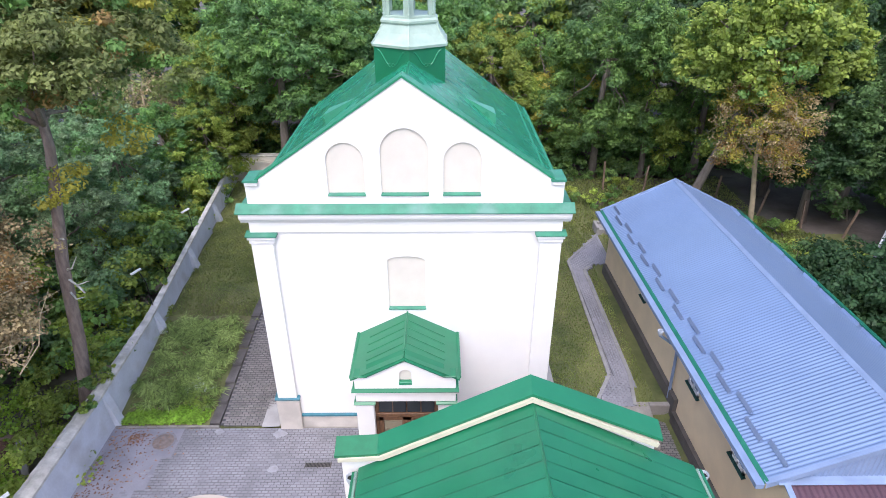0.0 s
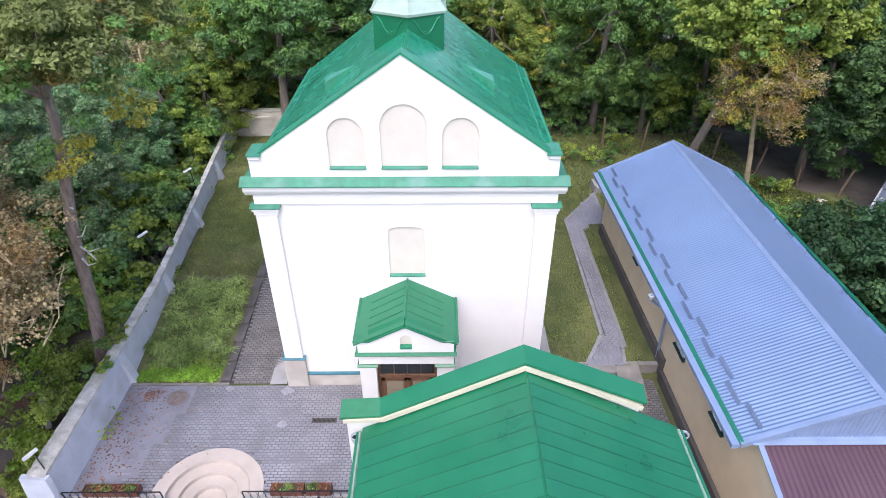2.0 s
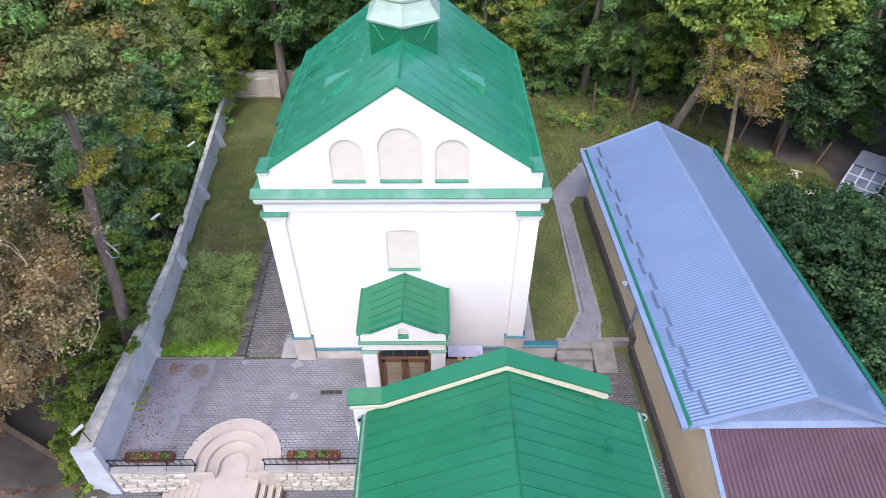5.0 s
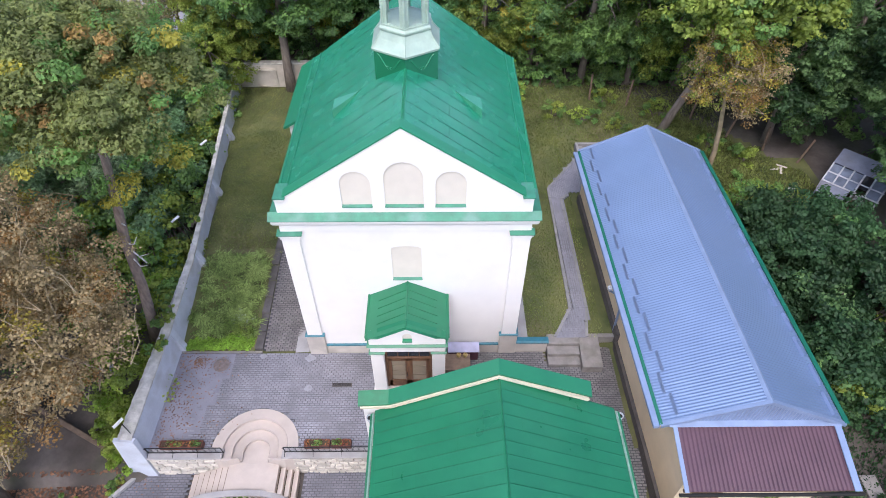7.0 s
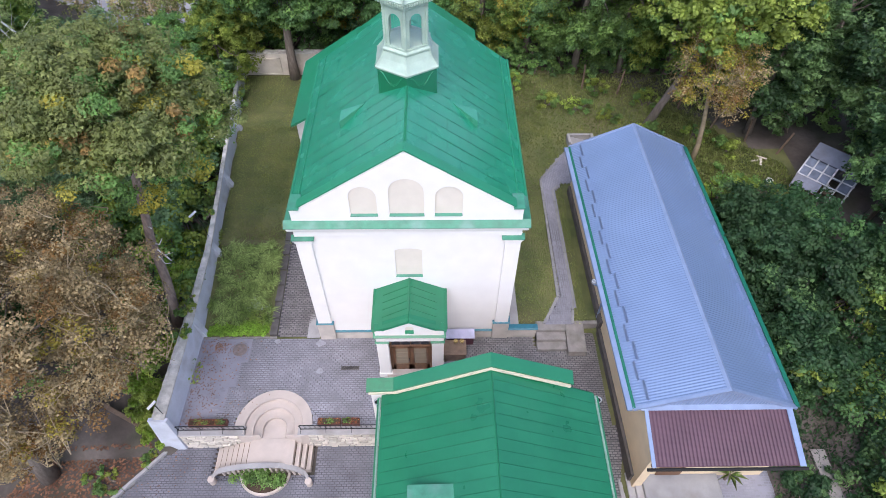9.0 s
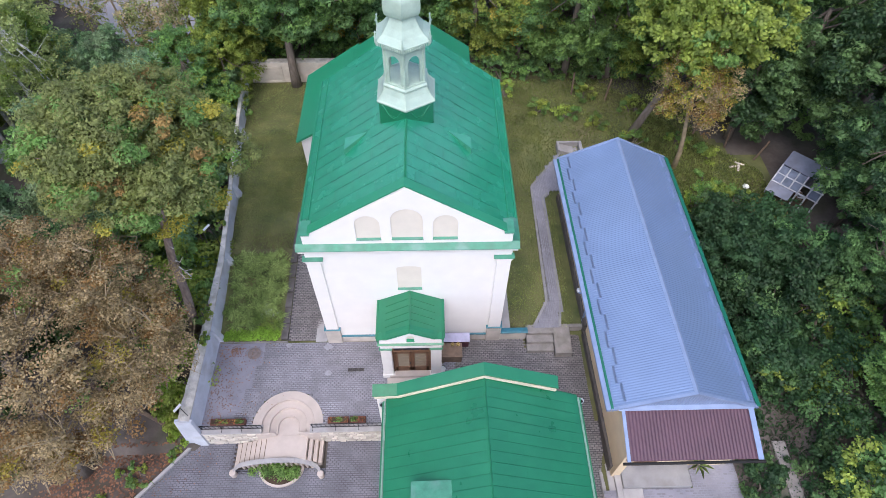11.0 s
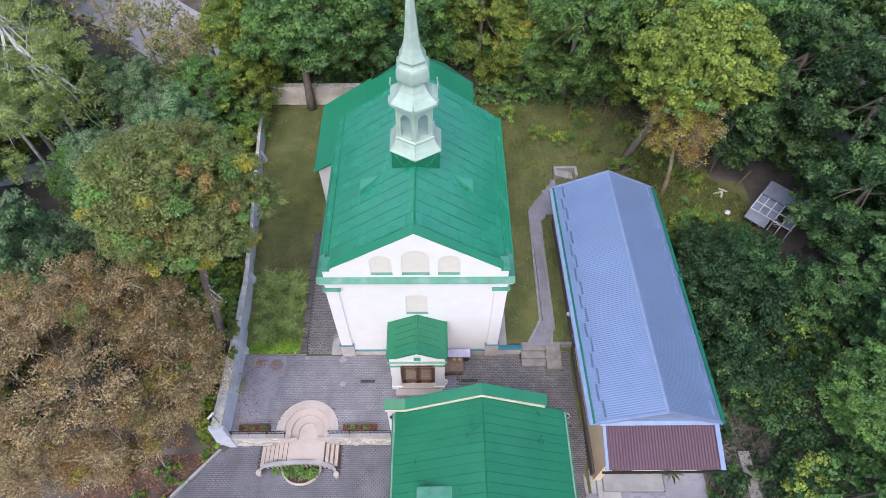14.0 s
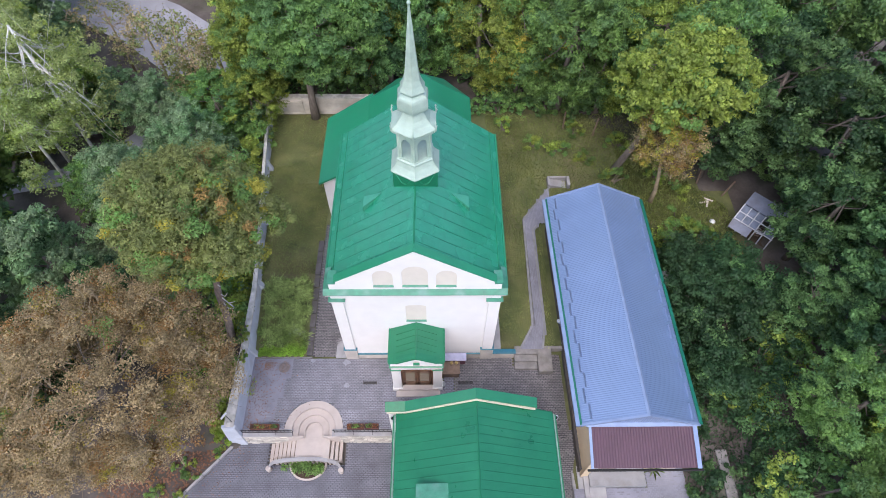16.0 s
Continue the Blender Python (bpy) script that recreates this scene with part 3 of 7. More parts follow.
def lantern(c):
    """Six-sided lantern with open arches, a bell roof, a bulb and a spire."""
    cx, cy = CX, 5.55
    ph = -math.pi / 2
    lan = part("lantern", Shape().lathe([(1.3, 9.4), (1.3, 11.42)], 6, cx, cy, ph), HOUSE_GREEN, c, "six-sided green drum with scroll relief")
    for k in (-1, 0):
        a0, a1 = ph + k * math.tau / 6, ph + (k + 1) * math.tau / 6
        p0 = Vector((cx + 1.31 * math.cos(a0), cy + 1.31 * math.sin(a0), 0))
        p1 = Vector((cx + 1.31 * math.cos(a1), cy + 1.31 * math.sin(a1), 0))
        orn = Shape()
        for m in (0, 1):
            pts = []
            for i in range(13):
                t = i / 12
                u = 0.12 + 0.3 * t
                z = 11.28 - 0.42 * math.sin(t * 1.5) ** 2
                q = p0.lerp(p1, u if m == 0 else 1 - u)
                pts.append((q.x, q.y, z))
            orn.tube(pts, 0.024, 5)
            q = p0.lerp(p1, 0.45 if m == 0 else 0.55)
            orn.tube([(q.x + 0.05 * math.cos(i), q.y, 10.86 + 0.05 * math.sin(i)) for i in [j * math.tau / 10 for j in range(11)]], 0.014, 5)
        part("scroll_relief", orn, GREEN_FLAT, lan)
    skirt = Shape().lathe([(1.36, 11.38), (1.38, 11.46), (1.31, 11.52), (1.1, 11.78), (0.97, 12.02), (0.97, 12.06)], 6, cx, cy, ph)
    part("skirt_roof", skirt, MINT, lan, "pale mint metal skirt")
    for i in range(6):
        a = ph + i * math.tau / 6
        ca, sa = math.cos(a), math.sin(a)
        part("skirt_seam", Shape().tube([(cx + r * ca, cy + r * sa, z) for r, z in ((1.38, 11.47), (1.31, 11.54), (1.1, 11.8), (0.98, 12.04))], 0.022, 5), MINT, lan)
    part("lower_ring", Shape().lathe([(1.0, 12.04), (1.03, 12.08), (1.03, 12.14), (0.95, 12.2), (0.95, 12.26), (0.0, 12.27)], 6, cx, cy, ph), MINT, lan)
    for i in range(6):
        a0, a1 = ph + i * math.tau / 6, ph + (i + 1) * math.tau / 6
        R = 0.88
        p0 = Vector((cx + R * math.cos(a0), cy + R * math.sin(a0), 0))
        p1 = Vector((cx + R * math.cos(a1), cy + R * math.sin(a1), 0))
        L = (p1 - p0).length
        s = plate([(0, 12.2), (L, 12.2), (L, 14.1), (0, 14.1)], [arch(0.18, L - 0.18, 12.28, 13.25, 13.55, 10)], 0, 0.06)
        ex = (p1 - p0).normalized()
        ey = Vector((-ex.y, ex.x, 0))
        s.v = [tuple(p0 + ex * x + ey * y + Vector((0, 0, z))) for x, y, z in s.v]
        part("arcade_panel", s, MINT, lan)
        post = Shape().tube([(p0.x, p0.y, 12.2), (p0.x, p0.y, 13.98)], 0.055, 8)
        for k in range(14):
            post.lathe([(0.068, 12.3 + k * 0.12), (0.068, 12.34 + k * 0.12)], 8, p0.x, p0.y)
        part("corner_post", post, MINT, lan, "mint post with turned rings")
    part("upper_band", Shape().lathe([(0.94, 13.78), (0.97, 13.82), (0.97, 13.98), (1.1, 14.1), (0.0, 14.11)], 6, cx, cy, ph), MINT, lan)
    bell = [(1.17, 14.1), (1.19, 14.16), (1.1, 14.22), (0.89, 14.38), (0.7, 14.62), (0.57, 14.88), (0.5, 15.06)]
    part("bell_roof", Shape().lathe(bell, 6, cx, cy, ph), MINT, lan, "concave six-sided bell roof")
    for i in range(6):
        a = ph + i * math.tau / 6
        ca, sa = math.cos(a), math.sin(a)
        fin = Shape()
        fin.tube([(cx + 1.18 * ca, cy + 1.18 * sa, 14.12), (cx + 1.2 * ca, cy + 1.2 * sa, 14.3), (cx + 1.17 * ca, cy + 1.17 * sa, 14.55)], [0.05, 0.04, 0.02], 6)
        fin.lathe([(0.0, 14.5), (0.05, 14.55), (0.0, 14.62)], 8, cx + 1.17 * ca, cy + 1.17 * sa)
        fin.tube([(cx + 1.2 * ca - 0.1 * sa, cy + 1.2 * sa + 0.1 * ca, 14.34), (cx + 1.2 * ca + 0.1 * sa, cy + 1.2 * sa - 0.1 * ca, 14.34)], 0.025, 5)
        part("eave_finial", fin, MINT, lan)
        a1 = ph + (i + 1) * math.tau / 6
        lace = Shape()
        for k in range(12):
            t = (k + 0.5) / 12
            x = cx + 1.17 * ((1 - t) * ca + t * math.cos(a1))
            y = cy + 1.17 * ((1 - t) * sa + t * math.sin(a1))
            lace.box(x - 0.028, y - 0.028, 14.0, x + 0.028, y + 0.028, 14.11, 0.008)
        part("eave_lace", lace, MINT, lan)
    bulb = [(0.5, 14.98), (0.62, 15.03), (0.7, 15.1), (0.75, 15.18), (0.775, 15.28), (0.785, 15.4), (0.785, 15.56), (0.775, 15.68), (0.755, 15.76), (0.71, 15.84), (0.63, 15.9), (0.54, 15.94), (0.48, 15.98), (0.48, 16.06)]
    part("bulb", Shape().lathe(bulb, 6, cx, cy, ph), MINT, lan, "six-sided swelling mint bulb")
    for i in range(6):
        a = ph + i * math.tau / 6
        part("bulb_seam", Shape().tube([(cx + r * math.cos(a), cy + r * math.sin(a), z) for r, z in bulb[:-2]], 0.012, 5), MINT, lan)
    part("neck_ring", Shape().lathe([(0.48, 16.0), (0.6, 16.06), (0.63, 16.14), (0.6, 16.2)], 6, cx, cy, ph), MINT, lan)
    sp = [(0.61, 16.18), (0.5, 16.38), (0.4, 16.66), (0.33, 17.05), (0.28, 17.55), (0.04, 20.15)]
    part("spire", Shape().lathe(sp, 6, cx, cy, ph), MINT, lan, "tall pale mint spire")
    part("spire_ball", Shape().lathe([(0.0, 20.1), (0.06, 20.13), (0.09, 20.2), (0.06, 20.27), (0.0, 20.3)], 12, cx, cy), MINT, lan, smooth=True)


church()


# ---- porch ----
CURTAIN = glass_mat("curtained_glass", (0.28, 0.23, 0.16), 0.15)


def porch():
    x0, x1, yf = -1.36, 1.44, -2.0
    mid = (x0 + x1) / 2
    p = thing("porch", (mid, -1.0, 0), "white entrance porch with green gabled metal roof", "porch")
    for a, b in ((x0, x0 + 0.5), (x1 - 0.5, x1)):
        part("pillar", Shape().box(a, yf, 0.3, b, yf + 0.55, 2.9, 0.015), PLASTER, p)
        part("pillar_base", Shape().box(a - 0.05, yf - 0.05, 0.0, b + 0.05, yf + 0.6, 0.32, 0.015), PLASTER, p)
        part("pillar_trim", Shape().prism([(yf - 0.06, 2.92), (yf + 0.55, 2.92), (yf + 0.55, 2.99), (yf, 2.99), (yf - 0.06, 2.94)], 'x', a - 0.05, b + 0.05), HOUSE_GREEN, p, "weathered green sheet")
    part("side_wall", Shape().box(x0, yf + 0.55, 0, x0 + 0.3, 0.1, 3.0), PLASTER, p)
    part("side_wall", Shape().box(x1 - 0.3, yf + 0.55, 0, x1, 0.1, 3.0), PLASTER, p)
    ent = Shape().box(x0, yf, 3.0, x1, 0.1, 3.32, 0.01).box(x0 - 0.06, yf - 0.06, 3.32, x1 + 0.06, 0.1, 3.4, 0.01)
    part("entablature", ent, PLASTER, p)
    part("ledge_cover", Shape().prism([(yf - 0.09, 3.4), (yf + 0.02, 3.4), (yf + 0.02, 3.47), (yf - 0.09, 3.42)], 'x', x0 - 0.09, x1 + 0.09), HOUSE_GREEN, p, "green sheet")
    for a, b in ((x0 - 0.08, x0 + 0.02), (x1 - 0.02, x1 + 0.08)):
        part("side_ledge_cover", Shape().box(a, yf + 0.02, 3.4, b, 0.1, 3.46, 0.01), GREEN_FLAT, p)
    out = [(x0, 3.48), (x1, 3.48), (x1, 3.9), (x1 - 0.35, 3.9), (mid, 4.42), (x0 + 0.35, 3.9), (x0, 3.9)]
    part("attic_gable", plate(out, [arch(mid - 0.16, mid + 0.18, 3.66, 3.98, 4.14, 10)], yf, yf + 0.1), PLASTER, p)
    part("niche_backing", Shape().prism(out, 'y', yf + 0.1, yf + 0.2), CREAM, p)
    part("niche_sill", Shape().box(mid - 0.17, yf - 0.03, 3.62, mid + 0.19, yf + 0.1, 3.72, 0.01), GREEN_FLAT, p, "green sheet sill")
    part("attic_side", Shape().box(x0, yf + 0.2, 3.48, x0 + 0.15, 0.1, 3.75), PLASTER, p)
    part("attic_side", Shape().box(x1 - 0.15, yf + 0.2, 3.48, x1, 0.1, 3.75), PLASTER, p)
    e = 1.49
    for s in (-1, 1):
        r = Shape().slab([(mid, yf - 0.04, 4.55), (mid + s * e, yf - 0.04, 3.78), (mid + s * e, 0.07, 3.78), (mid, 0.07, 4.55)], 0.04)
        rf = part("roof_slope", r, HOUSE_GREEN, p, "green painted sheet roof")
        for i in range(4):
            y = -1.5 + i * 0.36
            f0, f1 = 0.04, 0.74
            part("roof_rib", Shape().tube([(mid + s * e * f0, y + 0.1, 4.6 - 0.77 * f0), (mid + s * e * f1, y + 0.02, 4.605 - 0.77 * f1)], 0.022, 5), HOUSE_SEAM, rf)
        part("side_gutter", Shape().tube([(mid + s * 1.5, yf + 0.1, 3.78), (mid + s * 1.5, 0.06, 3.83)], 0.05, 8), HOUSE_GREEN, p)
        part("gable_cover", Shape().slab([(mid, yf - 0.08, 4.5), (mid + s * 1.06, yf - 0.08, 3.93), (mid + s * 1.06, yf + 0.3, 4.06), (mid, yf + 0.3, 4.6)], 0.035), HOUSE_GREEN, p)
        part("shoulder_cover", Shape().box(min(mid + s * 1.04, mid + s * 1.42), yf - 0.06, 3.9, max(mid + s * 1.04, mid + s * 1.42), yf + 0.3, 3.95, 0.01), HOUSE_GREEN, p)
    part("roof_ridge", Shape().tube([(mid, yf + 0.2, 4.6), (mid, 0.07, 4.6)], 0.03, 6), HOUSE_GREEN, p)
    # door set back between the pillars
    d = part("door", Shape().box(x0 + 0.5, -1.760, 0.3, x1 - 0.5, -1.680, 2.98), WOOD, p, "brown wooden double door with glazed panels")
    xa, xb = x0 + 0.5, x1 - 0.5
    part("door_frame", Shape().box(xa, -1.820, 0.3, xa + 0.09, -1.760, 2.98, 0.01).box(xb - 0.09, -1.820, 0.3, xb, -1.760, 2.98, 0.01).box(xa, -1.830, 2.25, xb, -1.760, 2.38, 0.01).box(xa, -1.820, 2.88, xb, -1.760, 2.98, 0.01), WOOD, d)
    for i in range(4):
        w = (xb - xa - 0.18) / 4
        part("transom_pane", Shape().box(xa + 0.09 + i * w + 0.02, -1.790, 2.4, xa + 0.09 + (i + 1) * w - 0.012, -1.765, 2.86), GLASS, d, "dark glass pane")
    for s in (0, 1):
        a = xa + 0.1 + s * (xb - xa - 0.2) / 2
        b = a + (xb - xa - 0.2) / 2
        part("door_leaf_frame", Shape().box(a, -1.810, 0.3, a + 0.13, -1.760, 2.24, 0.01).box(b - 0.13, -1.810, 0.3, b, -1.760, 2.24, 0.01).box(a, -1.810, 0.3, b, -1.760, 0.75, 0.01).box(a, -1.810, 2.1, b, -1.760, 2.24, 0.01), WOOD, d)
        for k in range(4):
            z = 0.78 + k * 0.33
            part("door_pane", Shape().box(a + 0.14, -1.790, z, b - 0.14, -1.763, z + 0.3), CURTAIN, d, "dark glass pane")
    part("door_handle", Shape().tube([(mid - 0.08, -1.860, 1.1), (mid - 0.08, -1.860, 1.35)], 0.015, 6), IRON, d, "dark metal handle")
    part("step", Shape().box(x0 + 0.3, -2.1, 0.0, x1 - 0.2, -1.680, 0.3, 0.02), STAIR, p, "tan tiled step")
    part("step", Shape().box(x0 + 0.15, -2.45, 0.0, x1 - 0.1, -2.1, 0.15, 0.02), STAIR, p, "tan tiled step")


porch()


# ---- house in front ----
def house():
    h = thing("house", (3.1, -8.5, 0), "low house with a green sheet-metal roof and a stepped end gable", "house")
    rx, rz, ez, ex = 3.09, 5.32, 3.2, 4.07
    y0, y1 = -13.0, -4.5
    part("long_wall", Shape().box(rx - 3.85, y0 + 0.2, -1.5, rx - 3.5, y1, 3.0), BEIGE, h)
    part("long_wall", Shape().box(rx + 3.4, y0 + 0.2, -0.6, rx + 3.75, y1, 3.0), BEIGE, h)
    part("gable_wall", Shape().prism([(rx - 3.85, -1.5), (rx + 3.75, -1.5), (rx + 3.75, 3.0), (rx, 5.0), (rx - 3.85, 3.0)], 'y', y0, y0 + 0.3), BEIGE, h)
    # end wall rising over the roof
    L, R = -1.38, 6.1
    out = [(L, -0.1), (R, -0.1), (R, 4.08), (3.06, 5.45), (-0.45, 3.68), (L, 3.62)]
    part("end_gable", Shape().prism(out, 'y', -4.47, -4.2), PLASTER, h)
    mold = [(L - 0.06, 3.55), (-0.4, 3.6), (3.06, 5.4), (R, 3.97), (R + 0.04, 4.07), (3.06, 5.5), (-0.45, 3.7), (L - 0.06, 3.63)]
    mold = [(x, z - 0.015 if k < 4 else z) for k, (x, z) in enumerate(mold)]
    part("gable_moulding", Shape().prism(mold, 'y', -4.62, -4.47), MOULD, h, "cream moulding under the coping")
    def cap(xa, za, xb, zb):
        return Shape().add([(xa, -4.57, za), (xb, -4.57, zb), (xb, -4.1, zb + 0.16), (xa, -4.1, za + 0.16), (xa, -4.57, za - 0.08), (xb, -4.57, zb - 0.08), (xb, -4.1, zb - 0.05), (xa, -4.1, za - 0.05)],
                           [(0, 1, 2, 3), (0, 4, 5, 1), (3, 2, 6, 7), (0, 3, 7, 4), (1, 5, 6, 2), (4, 7, 6, 5)])
    part("gable_cover", cap(-0.5, 3.76, 3.06, 5.6), HOUSE_GREEN, h, "green sheet on the gable")
    part("gable_cover", cap(3.06, 5.6, 6.22, 4.18), HOUSE_GREEN, h, "green sheet on the gable")
    part("gable_cover", cap(-1.52, 3.7, -0.5, 3.76), HOUSE_SEAM, h, "green sheet on the gable shoulder")
    roof = part("roof", Shape().prism([(rx - ex, ez - 0.06), (rx, rz - 0.05), (rx + ex, ez - 0.06), (rx + ex - 0.1, ez - 0.14), (rx, rz - 0.2), (rx - ex + 0.1, ez - 0.14)], 'y', y0 - 0.3, y1 + 0.08), HOUSE_SEAM, h, "green painted sheet roof")
    sheets(roof, rx, ex, rz, ez, y0 - 0.3, y1 + 0.02, 0.42, 3, 23, seam=0.009, paint=HOUSE_GREEN, gap=0.003, lap=0.004)
    part("ridge_cap", Shape().prism([(rx - 0.045, rz - 0.02), (rx, rz + 0.035), (rx + 0.045, rz - 0.02), (rx, rz)], 'y', y0 - 0.3, y1), HOUSE_GREEN, h)
    for s, x in ((-1, rx - ex - 0.07), (1, rx + ex + 0.07)):
        part("gutter", Shape().tube([(x, y0 - 0.3, ez - 0.08), (x, y1 - 0.05, ez - 0.08)], 0.055, 8), GUTTERPALE, h, "pale rain gutter")
        part("gutter_edge", Shape().box(x - 0.03 + s * 0.05, y0 - 0.3, ez - 0.04, x + 0.03 + s * 0.05, y1 - 0.1, ez + 0.0), HOUSE_GREEN, h)
        hop = part("rain_hopper", Shape().lathe([(0.05, ez - 0.5), (0.06, ez - 0.3), (0.11, ez - 0.12), (0.12, ez - 0.02), (0.1, ez - 0.02), (0.05, ez - 0.2)], 12, x + s * 0.1, y1 - 0.22), HOPPER, h, "white rain hopper")
        # black disc inside the hopper: the shade of its hollow, added as colour
        part("hopper_mouth", Shape().lathe([(0.09, ez - 0.08), (0.0, ez - 0.075)], 12, x + s * 0.1, y1 - 0.22), DARK, hop)
        part("downpipe", Shape().tube([(x + s * 0.1, y1 - 0.22, ez - 0.48), (x - s * 0.12, y1 - 0.22, ez - 0.9), (x - s * 0.12, y1 - 0.22, -0.3)], 0.05, 8), HOPPER, h)
    part("roof_dormer", Shape().add([(0.15, -8.27, 4.5), (1.9, -8.27, 4.6), (1.9, -9.6, 4.6), (0.15, -9.6, 4.5), (0.15, -8.27, 3.6), (0.15, -9.6, 3.6), (1.9, -8.27, 4.4), (1.9, -9.6, 4.4)],
         [(0, 1, 2, 3), (0, 4, 6, 1), (3, 2, 7, 5), (0, 3, 5, 4)]), LEDGE, h, "green sheet-metal hatch")


HOPPER = mat("grey_white_pipe", (0.4, 0.43, 0.47), 0.6, var=0.12)
GUTTERPALE = mat("pale_green_gutter", (0.24, 0.36, 0.29), 0.5, var=0.15)
house()


# ---- long annex with the zinc roof ----
def annex():
    a = thing("annex", (11.3, 2.2, 0), "long low beige building under a corrugated zinc roof", "building")

    def X(x, y):
        return x - 0.0175 * (y + 5.0)
    yN, yF = -5.0, 9.55
    xl, xr, xm = 8.34, 14.5, 11.45
    ez, rz = 3.4, 4.9
    def quadwall(x, z0, z1, y0, y1, t):
        return Shape().add([(X(x, y0), y0, z0), (X(x, y1), y1, z0), (X(x + t, y1), y1, z0), (X(x + t, y0), y0, z0), (X(x, y0), y0, z1), (X(x, y1), y1, z1), (X(x + t, y1), y1, z1), (X(x + t, y0), y0, z1)],
                           [(0, 3, 2, 1), (4, 5, 6, 7), (0, 1, 5, 4), (2, 3, 7, 6), (0, 4, 7, 3), (1, 2, 6, 5)])
    wx = xl + 0.47
    wins = [(-3.35, 2.1, 0.8, 1.15), (-0.4, 2.05, 0.8, 1.15), (4.5, 2.2, 0.5, 0.6)]
    # long wall with window openings, as piers between them
    edges = sorted(wins)
    for lx, ly in ((wx, -6.75), (xr - 0.75, -6.34)):
        part("low_wall", Shape().prism([(ly, -0.4), (-5.0, -0.4), (-5.0, 3.4), (ly, 3.4 + 0.2 * (ly + 5.0))], 'x', lx, lx + 0.35), BEIGE, a)
    ys = -5.0
    for (wy, wz, ww, wh) in edges:
        part("wall_pier", quadwall(wx, -0.4, ez, ys, wy - ww / 2, 0.35), BEIGE, a)
        part("wall_below_window", quadwall(wx, -0.4, wz, wy - ww / 2, wy + ww / 2, 0.35), BEIGE, a)
        part("wall_over_window", quadwall(wx, wz + wh, ez, wy - ww / 2, wy + ww / 2, 0.35), BEIGE, a)
        ys = wy + ww / 2
        xw = X(wx, wy)
        w = part("window", Shape().box(xw - 0.03, wy - ww / 2, wz, xw + 0.05, wy + ww / 2, wz + 0.1).box(xw - 0.03, wy - ww / 2, wz + wh - 0.1, xw + 0.05, wy + ww / 2, wz + wh).box(xw - 0.03, wy - ww / 2, wz, xw + 0.05, wy - ww / 2 + 0.1, wz + wh).box(xw - 0.03, wy + ww / 2 - 0.1, wz, xw + 0.05, wy + ww / 2, wz + wh).box(xw - 0.03, wy - 0.035, wz, xw + 0.05, wy + 0.035, wz + wh), WHITE, a, "white framed window")
        part("pane", Shape().box(xw + 0.0, wy - ww / 2 + 0.05, wz + 0.05, xw + 0.02, wy + ww / 2 - 0.05, wz + wh - 0.05), PALEGLASS, w, "pale blue-grey window pane")
        part("sill", Shape().prism([(xw - 0.1, wz - 0.06), (xw + 0.1, wz - 0.02), (xw + 0.1, wz + 0.01), (xw - 0.1, wz - 0.035)], 'y', wy - ww / 2 - 0.06, wy + ww / 2 + 0.06), mat_sill, w, "dark green metal sill")
    part("wall_pier", quadwall(wx, -0.4, ez, ys, yF - 0.35, 0.35), BEIGE, a)
    part("plinth", quadwall(wx - 0.14, -0.5, 0.45, -6.5, 0.3, 0.14), DARKPLINTH, a, "dark grey plinth")
    part("plinth", quadwall(wx - 0.14, 0.2, 0.95, 0.3, yF - 0.3, 0.14), DARKPLINTH, a, "dark grey plinth")
    part("long_wall", quadwall(xr - 0.75, -0.4, ez, -5.0, yF - 0.35, 0.35), BEIGE, a)
    part("far_wall", Shape().prism([(X(wx, yF), -0.2), (X(xr - 0.45, yF), -0.2), (X(xr - 0.45, yF), ez), (X(xm, yF), rz - 0.15), (X(wx, yF), ez)], 'y', yF - 0.4, yF - 0.15), BEIGE, a)
    part("near_wall", Shape().prism([(X(wx, -6.4) + 0.02, -0.4), (13.85, -0.4), (13.85, 2.9), (X(wx, -6.4) + 0.02, 2.9)], 'y', -6.35, -6.05), BEIGE, a)
    dr = part("door", Shape().box(9.75, -6.4, 0.1, 10.75, -6.33, 2.1, 0.01), WOOD, a, "brown door")
    part("door_handle", Shape().tube([(10.6, -6.45, 1.0), (10.6, -6.45, 1.15)], 0.015, 6), IRON, dr)
    # corrugated slopes
    n = int((yF + 0.1 - yN) / 0.115) * 4
    for s in (-1, 1):
        xe = xl if s < 0 else xr
        sh = Shape()
        inner = xe + (0.07 if s < 0 else -0.07)
        for i in range(n + 1):
            y = yN - 0.05 + (yF + 0.15 - yN) * i / n
            w = 0.013 * math.cos(math.tau * i / 4)
            ze = ez + (rz - ez) * abs(inner - xe) / abs(xm - xe)
            sh.v += [(X(xm, y), y, rz + w), (X((xm + inner) / 2, y), y, (rz + ze) / 2 + w - 0.015), (X(inner, y), y, ze + w)]
        for i in range(n):
            k = 3 * i
            sh.f += [(k, k + 1, k + 4, k + 3), (k + 1, k + 2, k + 5, k + 4)]
        part("roof_slope", sh, STEEL, a, "corrugated zinc-coated sheet roof", True)
        # eave: green strip and gutter
        GW = 0.02 if s < 0 else 0.13
